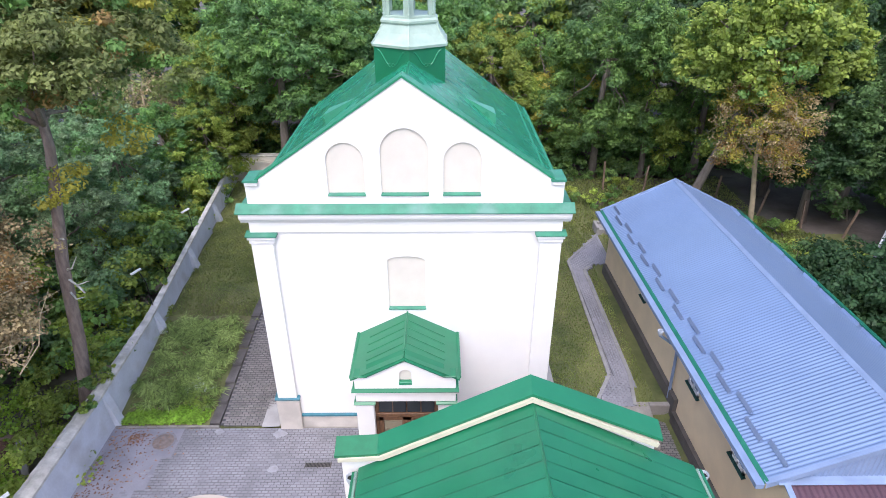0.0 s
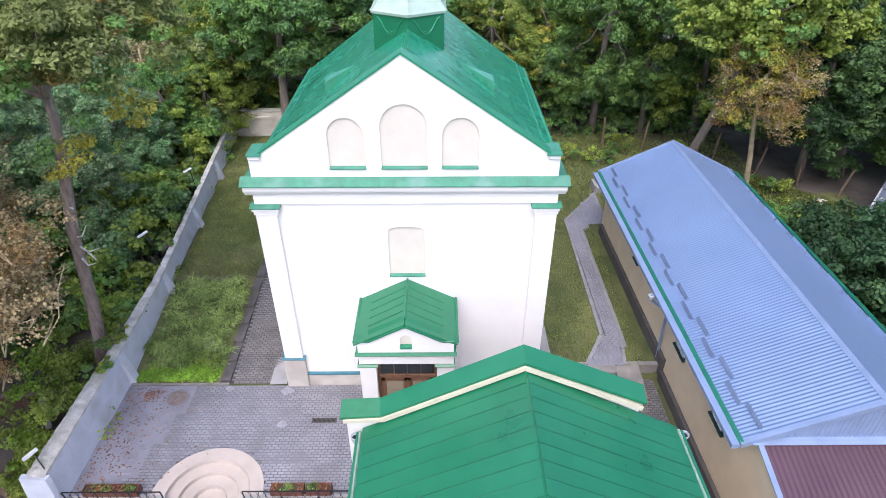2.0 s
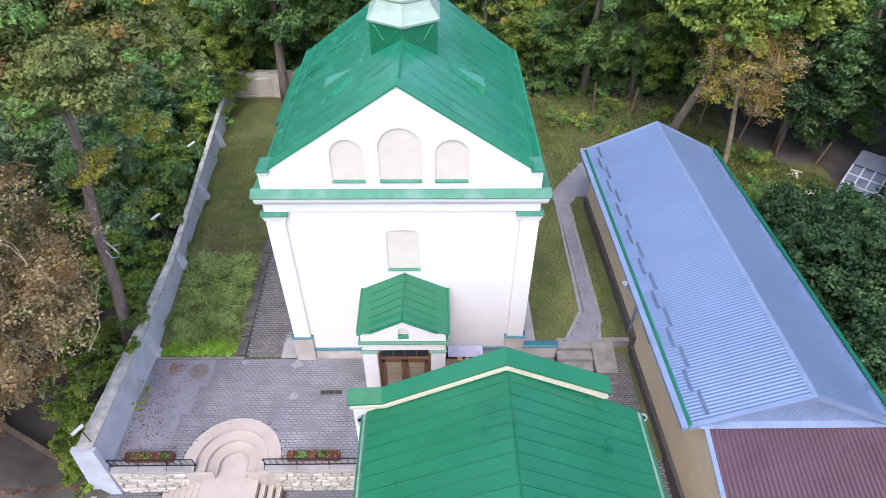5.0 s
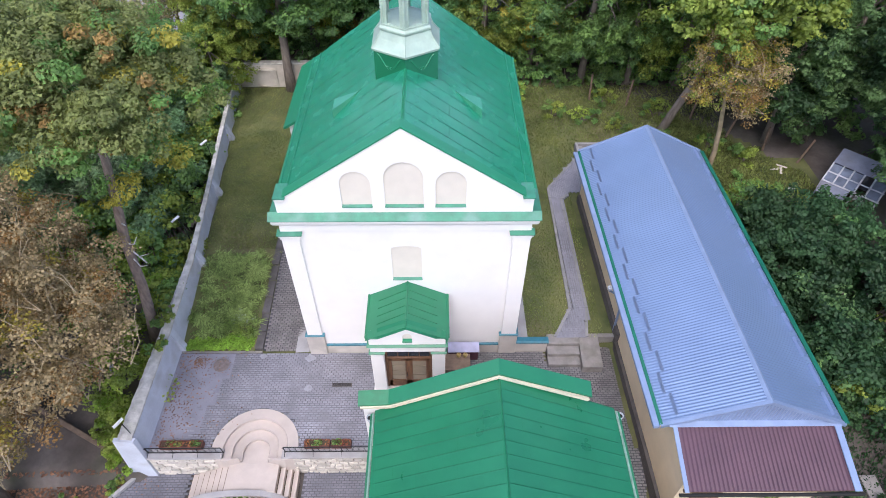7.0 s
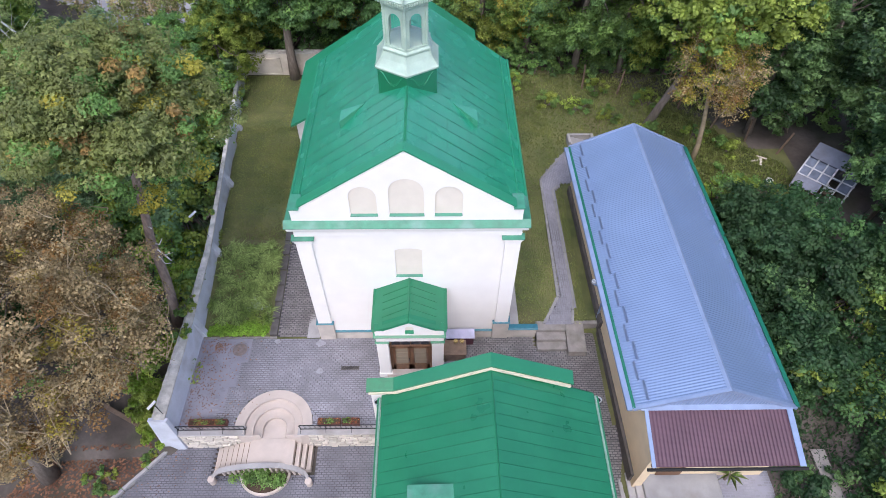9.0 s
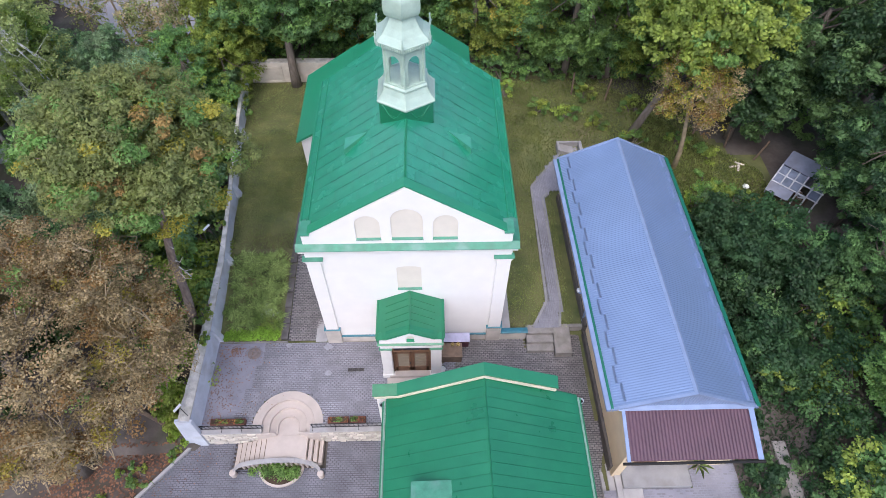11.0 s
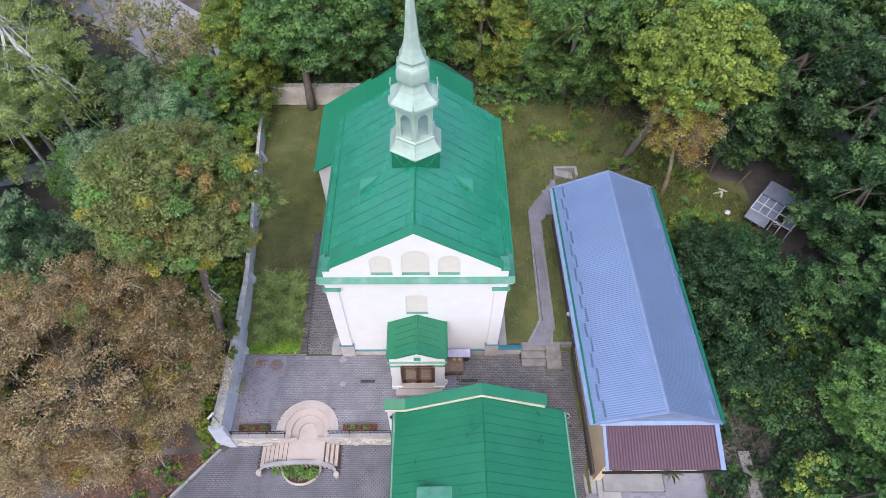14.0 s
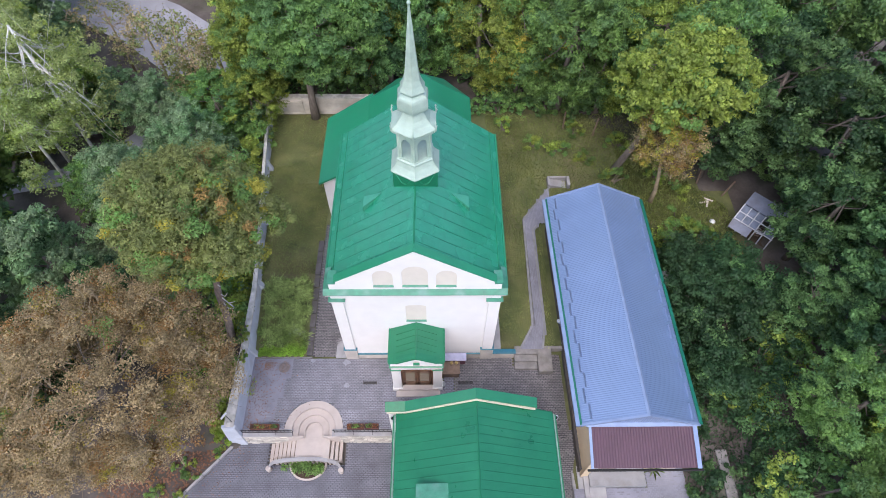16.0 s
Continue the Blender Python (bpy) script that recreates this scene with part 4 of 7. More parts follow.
        part("eave_strip", Shape().add([(X(inner, yN), yN - 0.06, ez + 0.1), (X(inner, yF), yF + 0.1, ez + 0.1), (X(xe + s * GW, yF), yF + 0.1, ez + 0.03), (X(xe + s * GW, yN), yN - 0.06, ez + 0.03), (X(inner, yN), yN - 0.06, ez + 0.05), (X(inner, yF), yF + 0.1, ez + 0.05), (X(xe + s * GW, yF), yF + 0.1, ez - 0.02), (X(xe + s * GW, yN), yN - 0.06, ez - 0.02)],
             [(0, 1, 2, 3), (4, 7, 6, 5), (0, 3, 7, 4), (1, 5, 6, 2), (2, 6, 7, 3), (0, 4, 5, 1)]), GUTTER_GREEN, a, "green eave flashing")
        if s < 0:
            gp = [(-0.02, 0.0), (-0.22, 0.0), (-0.22, -0.12), (-0.18, -0.14), (-0.06, -0.14), (-0.02, -0.12)]
            gut = Shape().add([(X(xe + q, y), y, ez + 0.01 + h) for y in (yN - 0.1, yF + 0.12) for q, h in gp], [(0, 1, 2, 3, 4, 5), (11, 10, 9, 8, 7, 6)] + [(k, (k + 1) % 6, 6 + (k + 1) % 6, 6 + k) for k in range(6)])
            part("gutter", gut, STEEL_TRIM, a, "pale metal rain gutter")
        # snow guards in two staggered lines
        cnt = 17 if s < 0 else 13
        for i in range(cnt):
            ln = 0.78 if s < 0 else 0.85
            yc = yN + 0.55 + (yF - yN - 1.0) * i / (cnt - 1)
            f = 0.825 + (0.05 if i % 2 else 0.0) if s < 0 else 0.86 + (0.03 if i % 2 else 0)
            x, z = xm + (xe - xm) * f, rz + (ez - rz) * f
            g = Shape().add([(X(x - 0.05, yc - ln / 2), yc - ln / 2, z + 0.02), (X(x + 0.05, yc - ln / 2), yc - ln / 2, z + 0.02), (X(x, yc - ln / 2), yc - ln / 2, z + 0.13),
                             (X(x - 0.05, yc + ln / 2), yc + ln / 2, z + 0.02), (X(x + 0.05, yc + ln / 2), yc + ln / 2, z + 0.02), (X(x, yc + ln / 2), yc + ln / 2, z + 0.13)],
                            [(0, 2, 1), (3, 4, 5), (0, 3, 5, 2), (1, 2, 5, 4), (0, 1, 4, 3)])
            part("snow_guard", g, SNOWGUARD if s < 0 else STEEL_TRIM, a)
    rc = Shape().add([(X(xm - 0.1, yN - 0.1), yN - 0.1, rz - 0.03), (X(xm, yN - 0.1), yN - 0.1, rz + 0.06), (X(xm + 0.1, yN - 0.1), yN - 0.1, rz - 0.03), (X(xm - 0.1, yF + 0.1), yF + 0.1, rz - 0.03), (X(xm, yF + 0.1), yF + 0.1, rz + 0.06), (X(xm + 0.1, yF + 0.1), yF + 0.1, rz - 0.03)],
                     [(0, 1, 4, 3), (1, 2, 5, 4), (0, 2, 1), (3, 4, 5)])
    part("ridge_cap", rc, STEEL_TRIM, a, "folded ridge capping")
    for s in (-1, 1):
        xe = xl if s < 0 else xr
        for y in (yN, yF):
            yy = y + (-0.06 if y < 0 else 0.16)
            part("verge_trim", Shape().add([(X(xm, y), yy - 0.06, rz + 0.05), (X(xe, y), yy - 0.06, ez + 0.05), (X(xe, y), yy + 0.06, ez + 0.05), (X(xm, y), yy + 0.06, rz + 0.05), (X(xm, y), yy - 0.06, rz - 0.1), (X(xe, y), yy - 0.06, ez - 0.1)],
                 [(0, 1, 2, 3), (0, 4, 5, 1)]), STEEL_TRIM, a)
    gab = Shape()
    m = 100
    for i in range(m + 1):
        x = xl + 0.1 + (xr - xl - 0.2) * i / m
        zt = rz - 0.02 - (rz - ez) * abs(x - xm) / (xm - xl if x < xm else xr - xm)
        yy = yN + 0.02 - 0.012 * math.cos(math.tau * i / 2)
        gab.v += [(x, yy, 3.3), (x, yy, max(zt, 3.32))]
    gab.f = [(2 * i, 2 * i + 2, 2 * i + 3, 2 * i + 1) for i in range(m)]
    part("gable_cladding", gab, STEEL_TRIM, a, "corrugated gable cladding")
    part("apron_flashing", Shape().slab([(8.6, -5.17, 3.47), (14.3, -5.17, 3.47), (14.3, -4.97, 3.53), (8.6, -4.97, 3.53)], 0.02), STEEL_TRIM, a)
    # maroon lean-to over the near end
    pur = Shape()
    m = 37 * 4
    for i in range(m + 1):
        x = 8.78 + (14.05 - 8.78) * i / m
        w = 0.02 * max(-0.5, min(0.5, math.cos(math.tau * i / 4)))
        pur.v += [(x + 0.05, -5.1, 3.44 + w), (x - 0.02, -7.1, 3.02 + w)]
    pur.f = [(2 * i, 2 * i + 1, 2 * i + 3, 2 * i + 2) for i in range(m)]
    part("lean_to_roof", pur, PURPLE, a, "maroon corrugated sheet lean-to roof")
    part("lean_to_edge", Shape().slab([(8.66, -7.14, 3.04), (8.8, -7.14, 3.04), (8.86, -5.1, 3.47), (8.72, -5.1, 3.47)], 0.03), STEEL_TRIM, a, "pale verge flashing")
    part("lean_to_edge", Shape().slab([(13.98, -7.14, 3.04), (14.2, -7.14, 3.04), (14.26, -5.1, 3.47), (14.04, -5.1, 3.47)], 0.03), STEEL_TRIM, a, "pale verge flashing")
    part("lean_to_gutter", Shape().tube([(8.5, -7.18, 2.96), (14.3, -7.18, 2.93)], 0.06, 8), DARK, a, "dark gutter")
    part("lean_to_beam", Shape().box(8.7, -7.05, 2.82, 14.1, -6.95, 2.95, 0.01), WOOD, a)
    # rain pipe with its hopper
    part("rain_hopper", Shape().lathe([(0.05, 3.12), (0.09, 3.22), (0.1, 3.3), (0.07, 3.3), (0.04, 3.2)], 12, X(xl - 0.3, 0.95), 0.95), HOPPER, a, "pale rain hopper")
    part("downpipe", Shape().tube([(X(xl - 0.3, 0.95), 0.95, 3.12), (X(wx - 0.1, 0.95), 0.95, 2.6), (X(wx - 0.1, 0.95), 0.8, 0.6)], 0.05, 8), STEEL_TRIM, a, "pale metal downpipe")

    a.location += Vector((0.13, -0.18, 0.05))


mat_sill = mat("dark_green_sill", (0.015, 0.06, 0.05), 0.4, var=0.1)
SNOWGUARD = mat("grey_snow_guard", (0.2, 0.26, 0.39), 0.45, 0.3, var=0.1)
DARKPLINTH = mat("dark_plinth", (0.1, 0.09, 0.085), 0.9, var=0.2, scale=2, bump=0.4)
annex()


# ---- boundary wall ----
def wall_x(y):
    return -10.02 - 0.03 * max(0.0, y - 0.2) - 0.07 * max(0.0, y - 4.2)


def boundary_wall():
    w = tagged(thing("boundary_wall", (-10.3, 6, 0), "grey rendered garden wall with rough coping and sloping buttresses", "wall", kind="structure"))
    rnd = random.Random(5)
    ys = [-4.55 + i * (20.4 + 4.55) / 10 for i in range(11)]
    for k, (a, b) in enumerate(zip(ys, ys[1:])):
        s = Shape()
        n = 6
        ring = []
        for i in range(n + 1):
            y = a + (b - a) * i / n
            x = wall_x(y)
            wide = max(0.2, 0.52 - 0.027 * (y + 4.5))
            top = 1.22 + 0.02 * (y + 4.5)
            base = -1.4
            s.v += [(x + 0.21 - 0.004 * (y + 4.5), y, base), (x + 0.2 - 0.004 * (y + 4.5), y, -0.1), (x + 0.06, y, top), (x - wide + 0.12, y, top - 0.02), (x - wide, y, base)]
        for i in range(n):
            p = 5 * i
            s.f += [(p + j, p + 5 + j, p + 6 + j, p + 1 + j) for j in range(4)]
        s.f += [(0, 1, 2, 3, 4), tuple(5 * n + j for j in (4, 3, 2, 1, 0))]
        part("wall_bay", s, WALLGREY, w)
        cop = Shape()
        m = 22
        for i in range(m + 1):
            y = a + (b - a) * i / m
            x = wall_x(y)
            wide = max(0.2, 0.52 - 0.027 * (y + 4.5))
            top = 1.22 + 0.02 * (y + 4.5)
            e1, e2 = rnd.uniform(-0.012, 0.012), rnd.uniform(-0.02, 0.012)
            cop.v += [(x + 0.09 + e1 * 0.5, y, top - 0.02), (x + 0.08 + e1, y, top + 0.05), (x - wide / 2, y, top + 0.09 + rnd.uniform(-0.015, 0.02)), (x - wide + 0.06 + e2, y, top + 0.04), (x - wide + 0.05 + e2, y, top - 0.05)]
        for i in range(m):
            p = 5 * i
            cop.f += [(p + j, p + 5 + j, p + 6 + j, p + 1 + j) for j in range(4)]
        part("coping", cop, COPING, w, "rough weathered coping")
    for y in (0.25, 4.7, 9.75, 14.7):
        x = wall_x(y)
        top = 1.2 + 0.02 * (y + 4.5)
        g = ground_z(x + 0.6, y)
        part("buttress", Shape().prism([(x - 0.1, g - 0.2), (x + 0.42, g - 0.2), (x + 0.38, g + 0.1), (x + 0.1, top)], 'y', y - 0.16, y + 0.16), WALLGREY, w)
    part("end_pier", Shape().add([(-10.72, -4.75, -1.5), (-9.78, -4.75, -1.5), (-9.76, -4.5, -1.5), (-10.72, -4.5, -1.5), (-10.58, -4.6, 1.3), (-9.86, -4.62, 1.24), (-9.82, -4.45, 1.24), (-10.58, -4.45, 1.3)],
         [(0, 3, 2, 1), (4, 5, 6, 7), (0, 1, 5, 4), (1, 2, 6, 5), (2, 3, 7, 6), (3, 0, 4, 7)]), WALLGREY, w)
    f = tagged(thing("far_wall", (-7, 20.7, 0), "weathered plaster garden wall with a framed panel", "wall", kind="structure"))
    part("wall_body", Shape().box(-12.0, 20.6, -0.2, -2.5, 20.95, 2.05, 0.03), mat_far, f)
    part("wall_cap", Shape().box(-12.05, 20.55, 2.05, -2.5, 21.0, 2.15, 0.03), COPING, f)
    part("panel_frame", plate([(-11.0, 0.5), (-9.2, 0.5), (-9.2, 1.75), (-11.0, 1.75)], [arch(-10.85, -9.35, 0.6, 1.4, 1.65)], 20.5, 20.6), mat_far, f)


mat_far = mat("weathered_plaster", (0.62, 0.57, 0.5), 0.9, var=0.12, scale=1.2, bump=0.3, stain=(0.3, 0.26, 0.2), stain_scale=0.8)
boundary_wall()


# ---- trees ----
def leaf_cloud(rnd, clumps, per, size, corners=4):
    """Leaves in clumps: each a folded four-cornered blade, laid over the top and sides of its clump. clumps: rows of centre and radius."""
    C = np.array([c[:4] for c in clumps])
    n = len(C) * per
    cen = np.repeat(C[:, :3], per, 0)
    rad = np.repeat(C[:, 3], per)[:, None]
    d = rnd.normal(size=(n, 3))
    d /= np.linalg.norm(d, axis=1)[:, None]
    d[:, 2] = d[:, 2] * 0.9 + 0.18
    r = 0.25 + 0.75 * rnd.random((n, 1)) ** 0.5
    p = cen + d * rad * r * np.array([1, 1, 0.68])
    nrm = d + rnd.normal(size=(n, 3)) * 0.42 + np.array([0, -0.1, 0.55])
    nrm /= np.linalg.norm(nrm, axis=1)[:, None]
    t = rnd.normal(size=(n, 3))
    t -= (t * nrm).sum(1)[:, None] * nrm
    t /= np.linalg.norm(t, axis=1)[:, None]
    b = np.cross(nrm, t)
    s = size * rnd.uniform(0.6, 1.3, (n, 1))
    v = np.empty((n, corners, 3))
    if corners == 3:
        v[:, 0] = p - t * s * 0.8 + b * s * 0.7 - nrm * s * 0.15
        v[:, 1] = p - t * s * 0.8 - b * s * 0.7 - nrm * s * 0.15
        v[:, 2] = p + t * s * 1.2 - nrm * s * 0.2
        return v.reshape(-1, 3)
    v[:, 0] = p - t * s
    v[:, 1] = p + b * s * 0.72 - nrm * s * 0.14
    v[:, 2] = p + t * s - nrm * s * 0.3
    v[:, 3] = p - b * s * 0.72 - nrm * s * 0.14
    return v.reshape(-1, 3)


def leaf_mesh(name, sets, corners=4):
    """One mesh from (corners, material) sets of leaves."""
    v = np.concatenate([s[0] for s in sets])
    nq = len(v) // corners
    each = corners - 2
    me = bpy.data.meshes.new(name)
    me.vertices.add(len(v))
    me.vertices.foreach_set("co", v.astype(np.float32).ravel())
    base = np.arange(nq) * corners
    cols = [base, base + 1, base + 2] + ([base, base + 2, base + 3] if corners == 4 else [])
    tri = np.stack(cols, 1).reshape(-1)
    me.loops.add(len(tri))
    me.loops.foreach_set("vertex_index", tri.astype(np.int32))
    me.polygons.add(nq * each)
    me.polygons.foreach_set("loop_start", (np.arange(nq * each) * 3).astype(np.int32))
    me.polygons.foreach_set("loop_total", np.full(nq * each, 3, np.int32))
    idx = np.concatenate([np.full(len(s[0]) // corners * each, k, np.int32) for k, s in enumerate(sets)])
    for s in sets:
        me.materials.append(s[1])
    me.polygons.foreach_set("material_index", idx)
    me.update(calc_edges=True)
    return me


def crown_clumps(rnd, cx, cy, cz, rx, ry, rz, n, size, low=-0.55):
    """Clump centres in boughs over an uneven crown, with gaps between the boughs."""
    out = []
    lobes = rnd.normal(size=(7, 3))
    lobes /= np.linalg.norm(lobes, axis=1)[:, None]
    amp = rnd.uniform(-0.3, 0.26, 7)
    each = 6 if n >= 60 else 4
    while len(out) < n:
        d = rnd.normal(size=3)
        d /= np.linalg.norm(d)
        if d[2] < low:
            continue
        k = 1 + sum(a * max(0, float(d @ l)) ** 3 for a, l in zip(amp, lobes))
        r = (0.45 + 0.55 * rnd.random() ** 0.45) * k
        c = np.array((cx + d[0] * rx * r, cy + d[1] * ry * r, cz + d[2] * rz * r))
        spread = size * rnd.uniform(1.3, 2.2)
        for _ in range(each):
            q = rnd.normal(size=3)
            q /= np.linalg.norm(q)
            q[2] = q[2] * 0.8 + 0.1
            q = q * 0.8 + d * 0.35
            p = c + q * spread
            out.append((p[0], p[1], p[2], size * rnd.uniform(0.65, 1.3)))
    return out[:n]


def tree(name, base, path, crown, leaves, label, bark=None, trunk_r=0.28, n=160, per=90, size=0.13, clump=0.95, seed=1, limbs=9, category="tree", group="", sprays=(), low=-0.6, twigs=0, limb_size=0.32, corners=4):
    """A tapered trunk along path, limbs into the crown, and leaves in clumps. crown: centre and radii. leaves: (material, share) pairs."""
    rnd = np.random.default_rng(seed)
    ob = thing(name, base, label, category, group)
    cx, cy, cz, rx, ry, rz = crown
    pts = [Vector(base) - Vector((0, 0, 0.3))] + [Vector(p) for p in path]
    k = len(pts)
    wood = Shape().tube(pts, [trunk_r * (1.25 if i == 0 else 1 - 0.6 * i / k) for i in range(k)], 10)
    part("trunk", wood, bark or BARK, ob, smooth=True)
    clumps = crown_clumps(rnd, *crown, n, clump, low)
    top = pts[-1]
    for i in range(limbs):
        c = clumps[int(rnd.integers(len(clumps)))]
        s = pts[-2].lerp(top, float(rnd.random()))
        e = Vector(c[:3])
        m = s.lerp(e, 0.5) + Vector((0, 0, -0.12 * (e - s).length)) + Vector(rnd.normal(size=3) * 0.25)
        r0 = trunk_r * limb_size
        lim = Shape().tube([s, s.lerp(m, 0.5) + Vector(rnd.normal(size=3) * 0.1), m, m.lerp(e, 0.55) + Vector(rnd.normal(size=3) * 0.15), e], [r0, r0 * 0.8, r0 * 0.6, r0 * 0.35, r0 * 0.12], 6)
        for j in range(2):
            t = m.lerp(e, float(rnd.uniform(0.1, 0.8)))
            q = t + Vector(rnd.normal(size=3) * np.array([rx, ry, rz]) * 0.22)
            lim.tube([t, t.lerp(q, 0.5) + Vector(rnd.normal(size=3) * 0.1), q], [r0 * 0.3, r0 * 0.2, r0 * 0.06], 5)
        part("limb", lim, bark or BARK, ob, smooth=True)
    if twigs:
        tw = Shape()
        for i in range(twigs):
            c = Vector(clumps[int(rnd.integers(len(clumps)))][:3])
            dirn = Vector(rnd.normal(size=3) * np.array([1, 1, 0.5])).normalized() * float(rnd.uniform(0.7, 1.5))
            e = c + dirn * 0.5 + Vector((0, 0, 0.25))
            b0 = c - dirn * 0.6 - Vector((0, 0, 0.35))
            for _ in range(2):
                e2 = e + Vector(rnd.normal(size=3) * 0.22)
                tw.tube([b0, b0.lerp(e2, 0.35) + Vector(rnd.normal(size=3) * 0.14), b0.lerp(e2, 0.7) + Vector(rnd.normal(size=3) * 0.12), e2], [0.016, 0.013, 0.01, 0.005], 4)
        tagged(part("twig_spray", tw, TWIG, ob), "pale bare twigs", kind="stuff")
    # whole boughs share a leaf colour
    groups = rnd.permutation((len(clumps) + 2) // 3)
    order = [q for g in groups for q in range(3 * g, min(3 * g + 3, len(clumps)))]
    sets, i0 = [], 0
    for m, share in leaves:
        i1 = len(clumps) if (m, share) == leaves[-1] else i0 + max(1, int(round(share * len(clumps))))
        pick = [clumps[q] for q in order[i0:i1]]
        if pick:
            sets.append((leaf_cloud(rnd, pick, per, size, corners), m))
        i0 = i1
    for m, rows in sprays:
        sets.append((leaf_cloud(rnd, rows, per, size, corners), m))
    part("crown", leaf_mesh("crown", sets, corners), None, ob)
    return ob


# the tall maple beside the wall, turning yellow
tree("maple_tree", (-11.75, 1.5, -0.9), [(-11.4, 1.5, 0.6), (-11.03, 1.5, 2.7), (-10.72, 1.5, 5.4), (-10.35, 1.5, 7.1), (-9.98, 1.6, 9.2), (-10.1, 1.9, 10.8)],
     (-10.75, 2.3, 11.35, 3.2, 2.8, 2.2), [(LEAF_OLIVE, 0.76), (LEAF_GOLD, 0.07), (LEAF_RUST, 0.03), (LEAF_MID, 0.14)], "tall maple with green leaves turning yellow", bark=MAPLE_BARK, trunk_r=0.25, n=1150, per=115, size=0.062, clump=0.4, seed=3, low=-0.12, corners=3,
     sprays=[(LEAF_GOLD, [(-9.5, 1.1, 8.6, 0.42), (-9.3, 1.0, 8.3, 0.42), (-9.7, 0.9, 8.0, 0.4), (-10.3, 1.1, 7.7, 0.35), (-9.1, 1.2, 8.7, 0.35), (-7.6, 1.2, 10.0, 0.45), (-7.2, 1.3, 9.7, 0.45), (-7.4, 1.2, 9.3, 0.35), (-7.9, 1.1, 9.6, 0.35)]), (LEAF_MID, [(-10.5, 1.1, 8.2, 0.45), (-10.2, 1.1, 8.6, 0.4), (-8.9, 1.2, 9.3, 0.4)])])
dead = thing("dead_branch", (-10.6, 1.45, 5.4), "bare pale broken branch on the maple trunk", "branch")
for pts in ([(-10.6, 1.45, 5.3), (-10.25, 1.2, 5.5), (-10.0, 1.2, 5.9)], [(-10.65, 1.45, 4.95), (-10.2, 1.1, 4.95), (-9.8, 1.1, 5.1)], [(-10.2, 1.1, 4.95), (-9.9, 0.9, 4.8)], [(-10.75, 1.45, 4.5), (-10.3, 1.0, 4.5), (-9.95, 0.9, 4.65)], [(-10.5, 1.45, 6.4), (-10.2, 1.2, 6.5)]):
    part("twig", Shape().tube(pts, [0.04, 0.025, 0.012][:len(pts)], 6), BIRCH, dead)
# the withered chestnut over the lower yard
tree("chestnut_tree", (-15.6, -5.7, -1.7), [(-15.2, -5.6, 0.5), (-14.4, -5.5, 3.5), (-13.7, -5.4, 6.5), (-13.2, -5.4, 9.0)],
     (-14.6, -3.6, 7.2, 5.8, 5.3, 3.9), [(LEAF_BROWN, 0.82), (LEAF_GOLD, 0.05), (LEAF_RUST, 0.12), (LEAF_MID, 0.01)], "horse chestnut with withered brown leaves", bark=BARK, trunk_r=0.34, n=2700, per=60, size=0.047, clump=0.38, seed=7, limbs=24, limb_size=0.15, twigs=420, low=-0.8,
     sprays=[(LEAF_GOLD, [(-14.4 + 4.9 * q.x, -4.2 + 4.6 * q.y, 7.2 + 3.6 * q.z, 0.3) for q in (Vector((random.Random(900 + i).gauss(0, 1), random.Random(940 + i).gauss(0, 1), random.Random(980 + i).gauss(0.3, 0.8))).normalized() for i in range(12))])])
# the pale maple behind the annex
tree("maple_tree", (13.9, 14.3, 0.5), [(14.5, 14.1, 2.8), (15.1, 13.9, 5.0), (15.8, 13.9, 7.4), (16.2, 14.0, 9.9)],
     (16.3, 14.0, 9.9, 3.7, 3.3, 2.8), [(LEAF_LIGHT, 0.85), (LEAF_MID, 0.15)], "maple with pale yellow-green leaves", trunk_r=0.26, n=720, per=52, size=0.1, clump=0.4, seed=11, limbs=16, low=-0.6)
# thin autumn tree by the far end of the annex
tree("cherry_tree", (16.3, 11.6, 0.5), [(16.3, 11.6, 1.8), (16.1, 11.6, 3.2), (15.8, 11.7, 5.0), (15.7, 11.7, 7.2)],
     (15.7, 11.7, 6.3, 1.75, 1.75, 2.9), [(LEAF_RUST, 0.2), (LEAF_GOLD, 0.35), (LEAF_LIGHT, 0.12), (LEAF_BROWN, 0.33)], "thin forked tree with sparse orange-brown leaves", bark=TWIG, trunk_r=0.16, n=560, per=34, size=0.05, clump=0.33, seed=21, limbs=14, twigs=30)

# linden standing in front of the far wall
tree("linden_tree", (-8.3, 20.15, 0.5), [(-8.3, 20.15, 2.0), (-8.25, 20.3, 4.0), (-8.2, 20.8, 6.5), (-8.2, 21.2, 8.5)],
     (-7.5, 21.9, 7.9, 4.5, 3.2, 3.9), [(LEAF_MID, 0.6), (LEAF_DEEP, 0.4)], "linden with dense green leaves before the far wall", trunk_r=0.32, n=1100, per=62, size=0.1, clump=0.5, seed=17, limbs=8, low=-0.85, corners=3)

